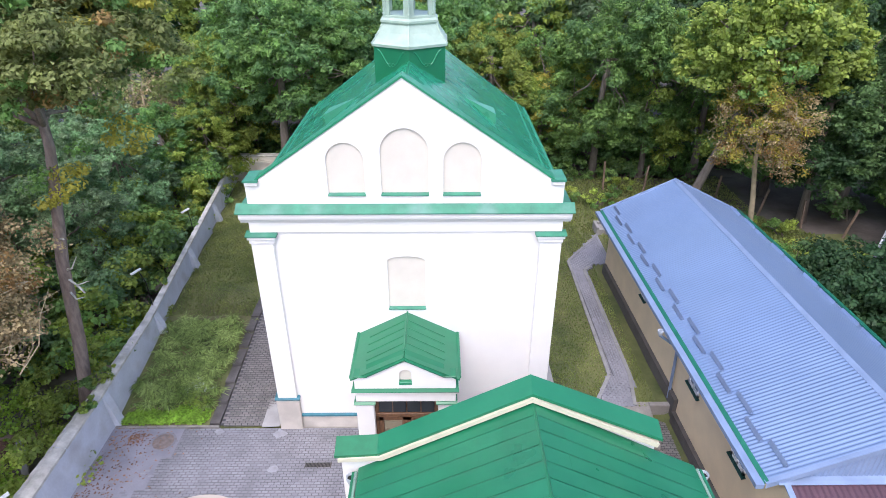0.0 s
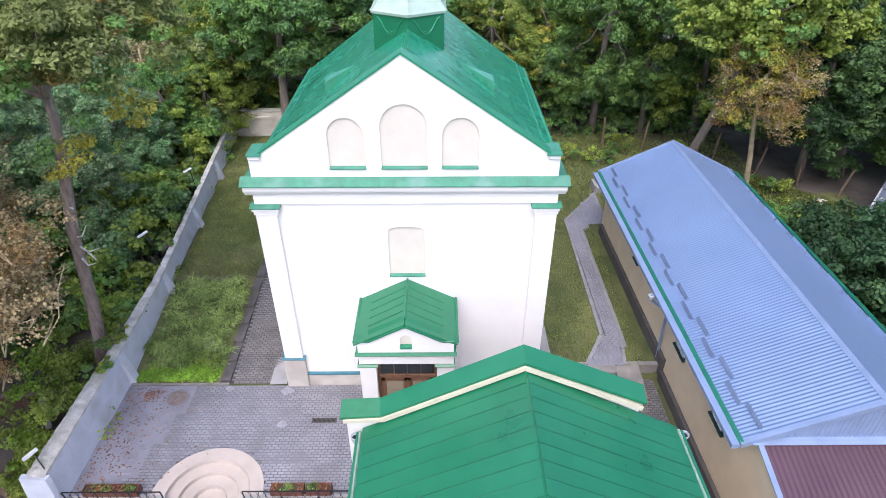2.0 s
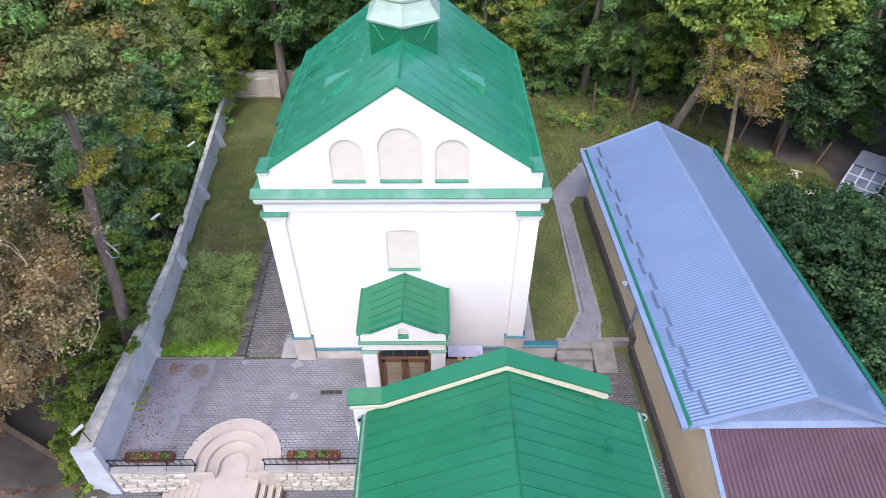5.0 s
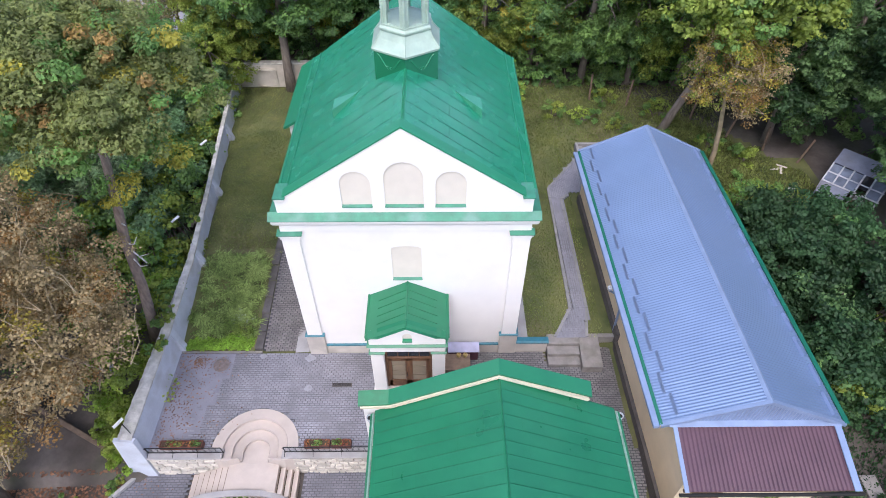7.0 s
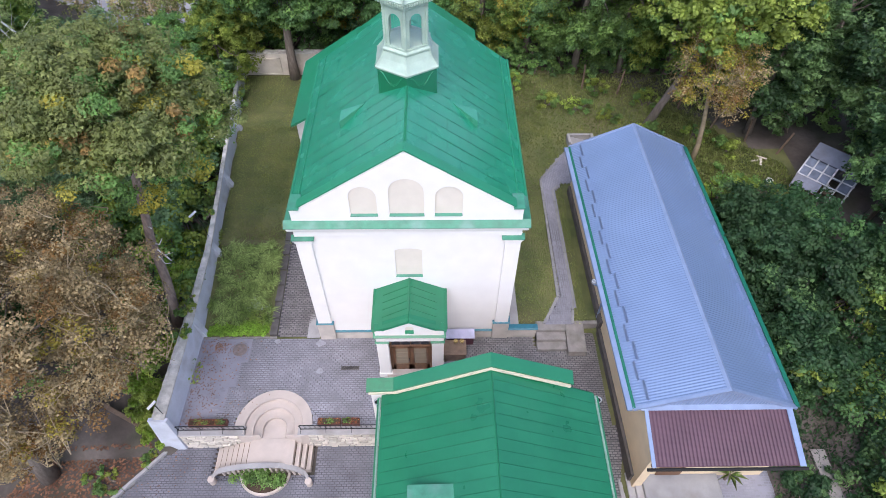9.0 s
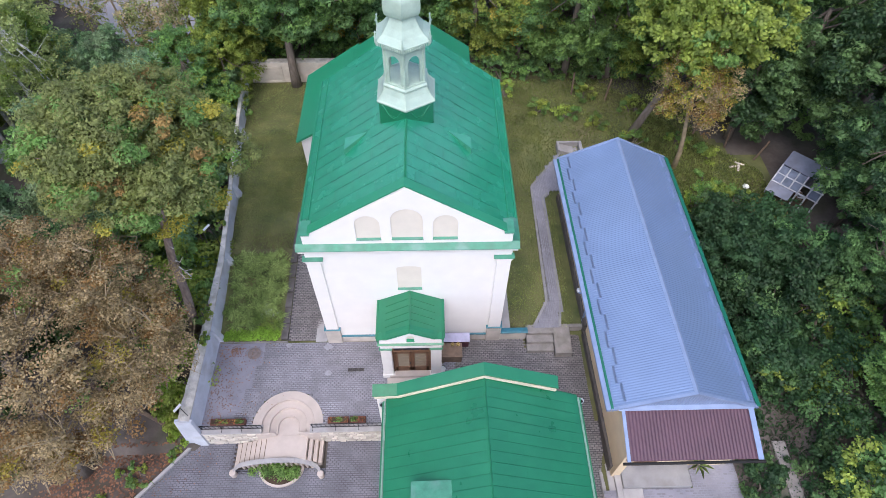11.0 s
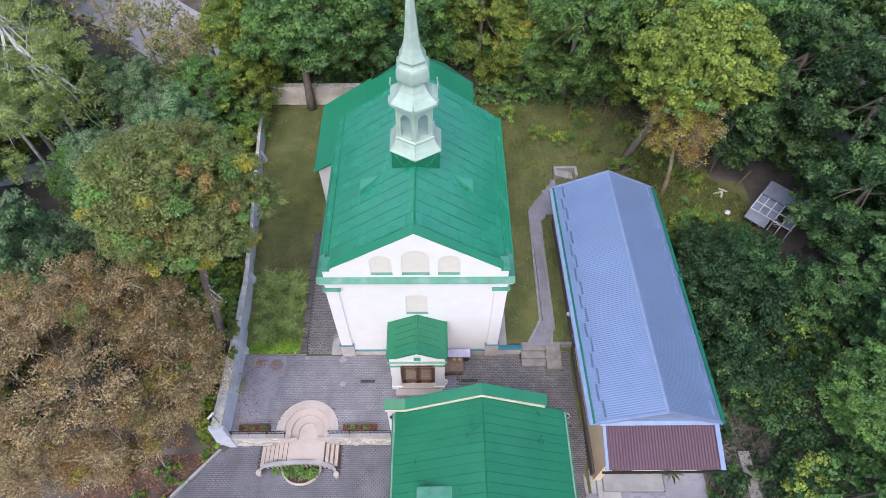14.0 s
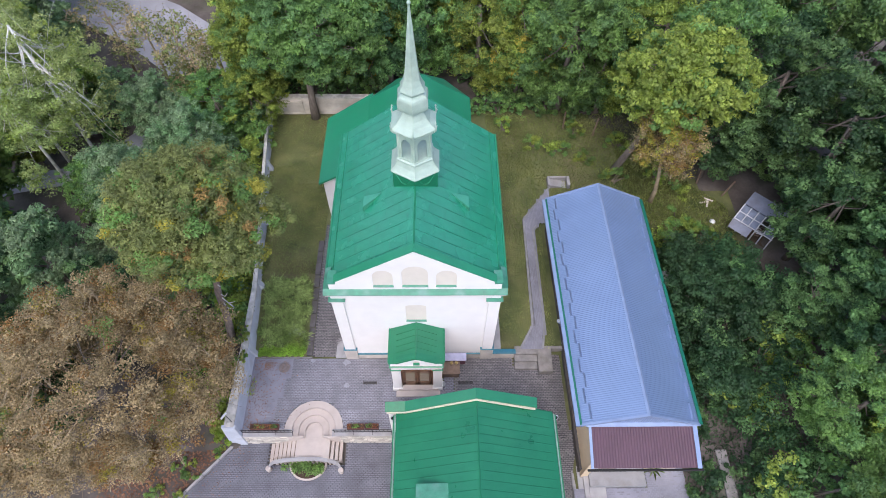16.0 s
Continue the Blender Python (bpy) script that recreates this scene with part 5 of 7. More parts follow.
# woods behind and beside: a few kinds of tree, each built once and set out again
def woodland(n, per, size, seed):
    kinds = []
    mixes = [[(LEAF_DEEP, 0.55), (LEAF_SHADE, 0.45)], [(LEAF_DEEP, 0.35), (LEAF_MID, 0.65)], [(LEAF_BLUE, 0.55), (LEAF_WILLOW, 0.45)], [(LEAF_LIGHT, 0.75), (LEAF_MID, 0.25)], [(LEAF_MID, 0.55), (LEAF_GOLD, 0.13), (LEAF_LIGHT, 0.32)]]
    labels = ["dark green broadleaf tree in the woods", "green broadleaf tree in the woods", "blue-green broadleaf tree in the woods", "light green broadleaf tree in the woods", "broadleaf tree with some yellow leaves in the woods"]
    for i, (mx, lb) in enumerate(zip(mixes, labels)):
        kinds.append(tree("broadleaf_tree", (0, 0, 0), [(0.05, 0, 2.0), (0.1, 0.1, 4.5), (0, 0.1, 7.0), (0, 0, 9.0)], (0, 0, 6.9, 3.4, 3.4, 4.9), mx, lb, n=n, per=per, size=size, clump=0.52, corners=3, seed=seed + i, limbs=6, group="woodland trees", low=-0.95))
    return kinds


KINDS = woodland(520, 62, 0.108, 40) + woodland(400, 32, 0.18, 60)
spots = [(-18.3, 9.8, 2, 0.7), (-15.2, 14.2, 2, 0.62), (-14.4, 8.6, 2, 0.56), (-20.9, 3.6, 2, 0.82), (-17.6, 5.6, 2, 0.62), (-18.0, 0.8, 0, 0.7), (-18.6, 17.2, 2, 0.58), (-12.6, 19.2, 3, 0.5), (-12.9, 23.2, 3, 0.72), (-14.6, 18.0, 1, 0.5), (-21.6, 11.8, 1, 0.45),
         (-24.5, 0.5, 5, 0.85), (-27.0, 6.5, 5, 0.8), (-21.0, -4.0, 5, 0.9), (-26.5, 22.0, 8, 0.55), (-29.5, 17.0, 8, 0.6), (-23.0, 21.0, 7, 0.4), (-29.0, 25.5, 7, 0.7), (-13.6, 29.5, 8, 0.85), (-20.2, 20.2, 7, 0.36), (-33.0, 20.0, 8, 0.8),
         (-12.0, 22.8, 3, 0.75), (-4.6, 25.0, 4, 0.85), (-2.6, 24.0, 0, 0.85), (0.5, 25.5, 1, 0.85), (4.5, 25.0, 3, 0.8), (7.5, 22.8, 4, 0.72), (10.8, 21.2, 1, 0.9), (13.8, 20.8, 1, 0.8), (17.0, 20.5, 3, 0.9), (20.0, 17.5, 1, 0.95), (22.5, 14.5, 0, 0.95), (20.4, 14.0, 0, 0.8), (25.8, 10.2, 0, 0.95), (24.2, 6.6, 0, 0.74), (26.8, 1.6, 0, 0.95), (22.2, 1.6, 0, 0.5), (24.4, -1.8, 0, 0.66), (22.2, -5.0, 1, 0.58), (25.0, -6.4, 3, 0.7), (22.6, -9.4, 1, 0.56)]
rndw = random.Random(77)
for r, yy in ((0, 29.5), (1, 35.0)):
    for x in np.arange(-36 - 6 * r, 38 + 6 * r, 5.4):
        if -33 < x < -13 and yy < 36:
            continue
        spots.append((float(x) + rndw.uniform(-1.6, 1.6), yy + rndw.uniform(-1.8, 1.8), 5 + rndw.choice((0, 0, 1, 1, 2, 3, 4)), rndw.uniform(0.95, 1.25) * (1 + 0.09 * r)))
for x in np.arange(-44, -8, 5.0):
    spots.append((float(x) + rndw.uniform(-1.5, 1.5), 41.0 + rndw.uniform(-1.5, 1.5), 5 + rndw.choice((0, 1, 3)), rndw.uniform(1.1, 1.35)))
for y in np.arange(-10, 27, 5.5):
    spots.append((-32 + rndw.uniform(-2, 2), float(y), 5 + rndw.choice((0, 1, 3)), rndw.uniform(0.9, 1.2)))
    spots.append((29.5 + rndw.uniform(-1.5, 1.5), float(y), rndw.choice((0, 0, 1)), rndw.uniform(0.95, 1.15)))
used = set()
for x, y, k, s in spots:
    m = pose(x, y, ground_z(x, y), rndw.uniform(-4, 4), rndw.uniform(-4, 4), rndw.uniform(0, 360)) @ Matrix.Diagonal((s * rndw.uniform(0.9, 1.1), s * rndw.uniform(0.9, 1.1), s, 1))
    if k not in used:
        used.add(k)
        KINDS[k].matrix_basis = m
    else:
        o = copy_thing(KINDS[k], Matrix.Identity(4))
        o.matrix_basis = m


# ---- paving ----
def lawn_z(y):
    return 0.55 * min(1, max(0, (y - 0.4) / 5.0))


def paver_faces(x, y, z, dx, dy, h=0.06, c=0.008):
    a, b = dx / 2, dy / 2
    v = [(x - a, y - b, z - h), (x + a, y - b, z - h), (x + a, y + b, z - h), (x - a, y + b, z - h),
         (x - a + c, y - b + c, z), (x + a - c, y - b + c, z), (x + a - c, y + b - c, z), (x - a + c, y + b - c, z)]
    return v, [(4, 5, 6, 7), (0, 1, 5, 4), (1, 2, 6, 5), (2, 3, 7, 6), (3, 0, 4, 7)]


def pave(name, label, x0, x1, y0, y1, zf, inside, single=None, along='x', size=(0.2, 0.1), silt=None, worn=False, joint=None, stone=None):
    """Pavers in running bond over a dark joint bed. single: a stretch (x0, x1, y0, y1) whose pavers are pieces of their own."""
    rnd = random.Random(len(name) * 7 + int(abs(x0) * 10))
    bed = Shape()
    nx, ny = max(2, int((x1 - x0) / 0.3)), max(2, int((y1 - y0) / 0.3))
    for j in range(ny + 1):
        for i in range(nx + 1):
            x, y = x0 + (x1 - x0) * i / nx, y0 + (y1 - y0) * j / ny
            fill = noise.noise(Vector((x * 0.45, y * 0.45, 3.1))) + 0.5 * noise.noise(Vector((x * 1.7, y * 1.7, 7.7)))
            fill += silt(x, y) if silt else 0.0
            bed.v.append((x, y, zf(x, y) + max(-0.016, min(0.0022 if joint is None else -0.0055, -0.003 + 0.016 * fill))))
    for j in range(ny):
        for i in range(nx):
            xm, ym = x0 + (x1 - x0) * (i + 0.5) / nx, y0 + (y1 - y0) * (j + 0.5) / ny
            if inside(xm, ym):
                k = j * (nx + 1) + i
                bed.f.append((k, k + 1, k + nx + 2, k + nx + 1))
    ground = solid(name, bed, joint or (DARKJOINT if worn else JOINT), label, "pavement", kind="structure")
    L, W = size if along == 'x' else size[::-1]
    rest = Shape()
    one = None
    rows, cols = int((y1 - y0) / W), int((x1 - x0) / L)
    for j in range(rows):
        for i in range(cols + 1):
            if along == 'x':
                x, y = x0 + (i + (0.5 if j % 2 else 0.0)) * L, y0 + (j + 0.5) * W
            else:
                x, y = x0 + (i + 0.5) * L, y0 + (j + (0.5 if i % 2 else 0.0)) * W
            if not (x0 + L / 2 <= x <= x1 - L / 2 and y0 + W / 2 <= y <= y1 - W / 2) or not inside(x, y):
                continue
            z = zf(x, y) + rnd.uniform(-0.004, 0.003)
            if single and single[0] < x < single[1] and single[2] < y < single[3]:
                if one is None:
                    s = Shape()
                    s.add(*paver_faces(0, 0, 0, L - 0.014, W - 0.014))
                    one = s.mesh("paver", PAVER_ONE)
                p = new("paver", one)
                p.parent = ground
                p.location = (x, y, z)
                p.rotation_euler = (rnd.uniform(-0.01, 0.01), rnd.uniform(-0.01, 0.01), rnd.uniform(-0.012, 0.012))
            else:
                rest.add(*paver_faces(x + rnd.uniform(-0.003, 0.003), y, z, L - 0.014, W - 0.014))
    me = bpy.data.meshes.new("paver_field")
    me.from_pydata(rest.v, [], rest.f)
    me.materials.append(stone or (DARKPAVER if worn else PAVER))
    ob = new("paver_field", me)
    ob.parent = ground
    tagged(ob, kind="stuff")
    return ground


SX, SY = -5.82, -4.28      # middle of the round steps


def in_court(x, y):
    if math.hypot(x - SX, y - SY) < 1.64:
        return False
    if -1.44 < x < 1.52 and y > -1.9:
        return False
    if x > 5.75 and y > -0.6 and x < 8.0:
        return False
    return x > wall_x(y) + 0.2 and y < (0.02 if x < 8.0 else 0.3)


pave("court_pavement", "smooth silted violet block paving along the wall", -9.9, 8.5, -4.3, 0.3, lambda x, y: 0.0, lambda x, y: in_court(x, y) and x < -7.3 + 0.25 * y, silt=lambda x, y: 0.95)
pave("court_pavement", "grey-violet concrete block paving of the court", -9.9, 8.5, -4.3, 0.3, lambda x, y: 0.0, lambda x, y: in_court(x, y) and -7.3 + 0.25 * y <= x < 2.2, (-5.0, -2.0, -3.2, -1.25), silt=lambda x, y: -0.35 - (0.5 if x < -5.6 + 0.3 * y or x > 3 else 0.0), joint=COURTJOINT)
pave("court_pavement", "worn brown-grey block paving by the garden steps", 2.0, 9.0, -4.3, 0.3, lambda x, y: 0.0, lambda x, y: in_court(x, y) and x >= 2.2, silt=lambda x, y: -0.6, worn=True)
pave("side_pavement", "dark block paving beside the church", -6.36, -4.36, 0.1, 9.6, lambda x, y: 0.03 + lawn_z(y) * 1.03, lambda x, y: True, silt=lambda x, y: -0.5, worn=True)


def in_lower(x, y):
    edge = -10.45 - 0.86 * (-4.7 - y)
    if -8.5 < x < -4.05 and y > -5.95:
        return False
    return x > edge + 0.1 and x < -0.85


pave("yard_pavement", "grey block paving of the lower yard", -17.0, -0.8, -12.4, -4.6, lambda x, y: -1.35, in_lower, silt=lambda x, y: -0.5, joint=YARDJOINT, stone=YARDPAVER)


def passage_z(x, y):
    return max(-0.42, -0.14 * (-4.5 - y)) if y < -4.5 else 0.0


pave("passage_pavement", "block paving of the passage between the buildings", 6.75, 8.9, -12.0, -4.3, passage_z, lambda x, y: True, silt=lambda x, y: -0.4, worn=True)
pave("annex_pavement", "worn block paving in front of the annex", 8.5, 16.2, -11.0, -6.3, lambda x, y: -0.1, lambda x, y: not (x < 12.5 and y > -7.5) and (x > 9.4 or y < -7.6))


def in_path(x, y):
    x -= 0.2
    if y < 1.9:
        t = (y - 0.3) / 1.6
        return 6.0 + 0.85 * t < x < 7.35 + 0.25 * t
    if y < 9.2:
        t = (y - 1.9) / 7.3
        return 6.88 + 0.08 * t < x < 7.58 - 0.05 * t
    if y < 13.2:
        left = 6.95 if y < 10 else 6.9 + 0.73 * (y - 10)
        right = min(8.05, 7.53 + 2.5 * (y - 9.2)) if y < 9.8 else 9.2
        return left < x < right
    return False


pave("garden_path", "narrow block-paved garden path", 5.9, 9.2, 0.3, 13.4, lambda x, y: 0.585, in_path, along='y', silt=lambda x, y: -0.25)


ED = mat("path_edging", (0.27, 0.265, 0.27), 0.9, var=0.2, scale=2, fine=25, bump=0.3)
pe = thing("path_edging", (7.3, 5.0, 0.58), "thin concrete edging of the garden path", "kerb", kind="structure")
for line in ([(6.2, 0.35), (7.06, 1.88), (7.16, 9.3), (7.16, 10.05), (9.3, 12.95)], [(7.55, 0.35), (7.8, 1.9), (7.74, 9.2), (8.1, 9.55)]):
    for (xa, ya), (xb, yb) in zip(line, line[1:]):
        n = max(1, round(math.hypot(xb - xa, yb - ya) / 0.9))
        d = Vector((xb - xa, yb - ya, 0)).normalized()
        w = Vector((-d.y, d.x, 0)) * 0.06
        for i in range(n):
            p = Vector((xa, ya, 0)).lerp(Vector((xb, yb, 0)), i / n)
            q = Vector((xa, ya, 0)).lerp(Vector((xb, yb, 0)), (i + 0.985) / n)
            part("kerb_stone", Shape().prism([tuple((p + w)[:2]), tuple((q + w)[:2]), tuple((q - w)[:2]), tuple((p - w)[:2])], 'z', 0.45, 0.6), ED, pe)


# ---- retaining wall, round steps and stair ----
def terrace():
    w = thing("terrace_wall", (-5.5, -4.45, -1.35), "rubble stone retaining wall of the court", "wall", kind="structure")
    rnd = random.Random(31)
    for a, b in ((-9.78, -6.98), (-4.75, -1.2)):
        part("wall_core", Shape().box(a, -4.62, -1.45, b, -4.28, -0.04), MORTAR, w)
        part("wall_cap", Shape().box(a, -4.7, -0.05, b, -4.28, 0.03, 0.015), CONCRETE, w, "concrete coping")
        z = -1.42
        while z < -0.1:
            h = rnd.uniform(0.14, 0.24)
            h = min(h, -0.05 - z)
            x = a
            while x < b - 0.04:
                ln = min(rnd.uniform(0.18, 0.5), b - x)
                if h > 0.05 and ln > 0.05:
                    s = Shape().box(x + 0.012, -4.66 - rnd.uniform(0.0, 0.035), z + 0.012, x + ln - 0.012, -4.6, z + h - 0.012, 0.03)
                    s.v = [(p[0] + rnd.uniform(-0.015, 0.015), p[1], p[2] + rnd.uniform(-0.012, 0.012)) for p in s.v]
                    part("stone", s, STONE_ONE, w)
                x += ln
            z += h
    st = thing("round_steps", (SX, SY, -0.45), "pale pink cast-stone round steps down from the court", "steps")

    def ring(r0, r1, z0, z1, n=40):
        """A half ring of a step with straight sides running south."""
        s = Shape()
        arc = [(math.cos(math.pi * i / n), math.sin(math.pi * i / n)) for i in range(n + 1)]
        out = [(SX + r1, -4.66)] + [(SX + r1 * c, SY + r1 * q) for c, q in arc] + [(SX - r1, -4.66)]
        inn = [(SX + r0, -4.66)] + [(SX + r0 * c, SY + r0 * q) for c, q in arc] + [(SX - r0, -4.66)]
        m = len(out)
        e = 0.015
        s.v = [(x, y, z1) for x, y in out] + [(x, y, z1) for x, y in inn] + [(x, y, z1 - e) for x, y in [(SX + (x - SX) * 1.012, y + 0.01 * (y > SY)) for x, y in out]] + [(x, y, z0) for x, y in inn] + [(x, y, z0) for x, y in out]
        for i in range(m - 1):
            s.f += [(i, i + 1, m + i + 1, m + i), (m + i, m + i + 1, 3 * m + i + 1, 3 * m + i), (i, 4 * m + i, 4 * m + i + 1, i + 1)]
        return s
    part("tread", ring(1.22, 1.64, -0.5, 0.012), STAIR, st)
    part("tread", ring(0.87, 1.22, -0.6, -0.135), STAIR, st)
    part("tread", ring(0.5, 0.87, -0.6, -0.285), STAIR, st)
    for r, z in ((1.22, 0.012), (0.87, -0.135), (0.5, -0.285)):
        n = 36
        pts = [(SX + r, -4.64, z)] + [(SX + r * math.cos(math.pi * i / n), SY + r * math.sin(math.pi * i / n), z) for i in range(n + 1)] + [(SX - r, -4.64, z)]
        part("nosing", Shape().tube(pts, 0.022, 6), STAIR, st, smooth=True)
    x0, x1 = -6.8, -4.89
    fl = Shape().box(SX - 0.6, -4.66, -0.6, SX + 0.6, SY + 0.62, -0.44)
    fl.box(x0, -5.76, -1.45, x1, -4.66, -0.44, 0.01)
    part("landing", fl, STAIR, st)
    for s in (-1, 1):
        part("flank", Shape().prism([(SX + s * 0.55, -4.66), (SX + s * 1.5, -4.66), (SX + s * 1.2, -4.76), (SX + s * 0.95, -4.76)], 'z', -1.4, -0.02), STAIR, st)
    for i in range(6):
        xa = x0 - 0.265 * (i + 1)
        z = -0.44 - 0.15 * (i + 1)
        part("dirt_line", Shape().box(xa + 0.2, -5.74, z - 0.004, xa + 0.273, -4.72, z + 0.004), EARTH, st)
        part("stair_tread", Shape().box(xa, -5.76, -1.5, xa + 0.275, -4.7, -0.44 - 0.15 * (i + 1), 0.012), STAIR, st)
    for i in range(3):
        xa = x1 + 0.21 * i
        z = -0.44 - 0.225 * (i + 1)
        part("dirt_line", Shape().box(xa + 0.003, -5.74, z - 0.004, xa + 0.04, -4.72, z + 0.004), EARTH, st)
        part("stair_tread", Shape().box(xa, -5.76, -1.5, xa + 0.215, -4.7, -0.44 - 0.225 * (i + 1), 0.012), STAIR, st)
    # balustrade with a bowed coping and scrolled ends
    bal = thing("balustrade", (SX, -5.7, -1.35), "cast-stone balustrade with a grey curved coping and scroll ends", "balustrade")
    prof = [(-8.31, -6.16, -1.02), (-8.24, -6.0, -1.0), (-8.05, -5.86, -0.94), (-7.55, -5.83, -0.72), (-7.05, -5.83, -0.54), (-6.45, -5.83, -0.42), (-5.9, -5.83, -0.39), (-5.4, -5.83, -0.43), (-5.0, -5.84, -0.6), (-4.68, -5.87, -0.84), (-4.45, -5.96, -0.98), (-4.3, -6.1, -1.01), (-4.25, -6.28, -1.03)]
    cop = Shape()
    for x, y, z in prof:
        cop.v += [(x, y - 0.11, z), (x, y - 0.11, z + 0.07), (x, y + 0.1, z + 0.08), (x, y + 0.1, z)]
    for i in range(len(prof) - 1):
        p = 4 * i
        cop.f += [(p + j, p + (j + 1) % 4, p + 4 + (j + 1) % 4, p + 4 + j) for j in range(4)]
    cop.f += [(0, 1, 2, 3), tuple(len(cop.v) - k for k in (1, 2, 3, 4))]
    part("coping", cop, CONCRETE, bal, "grey coping")
    for k, (x, y, z) in enumerate((prof[0], prof[-1])):
        part("scroll_end", Shape().lathe([(0.0, -1.36), (0.14, -1.36), (0.14, -1.08), (0.16, -1.02), (0.14, -0.95), (0.0, -0.93)], 16, x, y), STAIR, bal, smooth=False)
    for i in range(15):
        x = -7.9 + i * (3.2 / 14)
        z = np.interp(x, [p[0] for p in prof], [p[2] for p in prof])
        y = np.interp(x, [p[0] for p in prof], [p[1] for p in prof])
        h = z + 1.35
        pr = [(0.06, 0), (0.065, 0.1 * h), (0.04, 0.18 * h), (0.075, 0.4 * h), (0.05, 0.7 * h), (0.035, 0.85 * h), (0.06, 0.92 * h), (0.06, h)]
        part("baluster", Shape().lathe([(r, -1.35 + q) for r, q in pr], 10, x, y), STAIR, bal, smooth=True)
    # half-round planting bed at its foot
    pl = thing("flower_bed", (-6.15, -6.2, -1.35), "half-round kerbed bed with a low green shrub", "flower bed")
    n = 20
    kerb = Shape()
    for i in range(n + 1):
        a = math.pi + math.pi * i / n
        for r, z in ((1.06, -1.36), (1.06, -1.22), (0.96, -1.2), (0.96, -1.36)):
            kerb.v.append((-6.15 + r * math.cos(a), -5.86 + r * 0.86 * math.sin(a), z))
    for i in range(n):
        p = 4 * i
        kerb.f += [(p + j, p + (j + 1) % 4, p + 4 + (j + 1) % 4, p + 4 + j) for j in range(4)]
    part("kerb", kerb, STAIR, pl)
    soil = Shape()
    soil.add([(-6.15 + 0.97 * math.cos(math.pi + math.pi * i / n), -5.86 + 0.83 * math.sin(math.pi + math.pi * i / n), -1.26) for i in range(n + 1)], [tuple(range(n + 1))])
    part("soil", soil, EARTH, pl)
    rr = np.random.default_rng(4)
    part("shrub", leaf_mesh("shrub", [(leaf_cloud(rr, [(-6.15 + rr.uniform(-0.8, 0.8), -6.15 + rr.uniform(-0.3, 0.25), -1.1 + rr.uniform(0, 0.3), 0.3) for _ in range(26)] + [(-7.2, -6.0, -1.2, 0.35), (-7.5, -6.05, -1.25, 0.25)], 60, 0.05), LEAF_MID)]), None, pl, "low green leaves")


STONE_ONE = mat("rubble_stone_single", (0.52, 0.48, 0.42), 0.9, var=0.15, scale=3, fine=20, bump=0.5, obj=0.22)
terrace()


def railing(x0, x1):
    r = thing("railing", ((x0 + x1) / 2, -4.46, 0.03), "low black iron railing on the terrace wall", "railing", "terrace railings")
    n = max(2, round((x1 - x0) / 1.1))
    for i in range(n + 1):
        x = x0 + (x1 - x0) * i / n
        part("post", Shape().tube([(x, -4.46, 0.02), (x, -4.5, 0.5)], 0.018, 6), IRON, r)
        part("brace", Shape().tube([(x, -4.48, 0.25), (x, -4.66, 0.0)], 0.01, 5), IRON, r)
    for z in (0.12, 0.48):
        part("rail", Shape().box(x0, -4.51, z, x1, -4.48, z + 0.025), IRON, r)
    m = int((x1 - x0) / 0.11)
    for i in range(m):
        x = x0 + 0.05 + (x1 - x0 - 0.1) * i / m
        part("bar", Shape().tube([(x, -4.495, 0.13), (x + 0.1 * (1 if i % 2 else -1), -4.5, 0.48)], 0.008, 4), IRON, r)


railing(-9.75, -6.95)
railing(-4.62, -1.4)


def planter(x0, x1, seed):
    p = thing("planter", ((x0 + x1) / 2, -4.2, 0.0), "long wooden planter box with red and yellow flowers", "planter", "terrace planters")
    part("box", Shape().box(x0, -4.34, 0.0, x1, -4.31, 0.26, 0.005).box(x0, -4.09, 0.0, x1, -4.06, 0.26, 0.005).box(x0, -4.34, 0.0, x0 + 0.03, -4.06, 0.26, 0.005).box(x1 - 0.03, -4.34, 0.0, x1, -4.06, 0.26, 0.005), MAROON_WOOD, p, "reddish brown boards")
    part("soil", Shape().box(x0 + 0.03, -4.31, 0.02, x1 - 0.03, -4.09, 0.2), EARTH, p)
    rr = np.random.default_rng(seed)
    rows = [(rr.uniform(x0 + 0.1, x1 - 0.1), -4.2, 0.26, 0.16) for _ in range(int((x1 - x0) * 9))]
    tagged(part("planting", leaf_mesh("planting", [(leaf_cloud(rr, rows[::2], 26, 0.035), LEAF_MID), (leaf_cloud(rr, rows[1::2], 22, 0.03), PETAL), (leaf_cloud(rr, rows[2::6], 12, 0.03), LEAF_LIGHT)]), None, p), "small red, yellow and green plants", kind="stuff")


MAROON_WOOD = mat("reddish_boards", (0.16, 0.06, 0.04), 0.7, var=0.25, scale=5)
planter(-9.36, -7.75, 51)
planter(-3.92, -2.95, 52)
planter(-2.9, -2.15, 53)

# drains, manhole and a mortar patch in the court
for x0, x1 in ((-3.2, -2.38), (2.4, 3.3)):
    d = thing("floor_drain", ((x0 + x1) / 2, -1.56, 0), "dark slotted floor drain in the paving", "drain", "court drains")
    part("frame", Shape().box(x0, -1.66, -0.05, x1, -1.48, 0.012, 0.004), DARKPLINTH, d)
    for i in range(18):
        x = x0 + 0.03 + (x1 - x0 - 0.06) * i / 18
        part("grate_bar", Shape().box(x, -1.65, 0.01, x + 0.022, -1.49, 0.02), IRON, d)
LIDMAT = mat("rusty_lid", (0.2, 0.16, 0.15), 0.8, var=0.25, scale=8)
mh = thing("manhole_cover", (-7.98, -0.58, 0), "round cast manhole cover in the paving", "manhole")
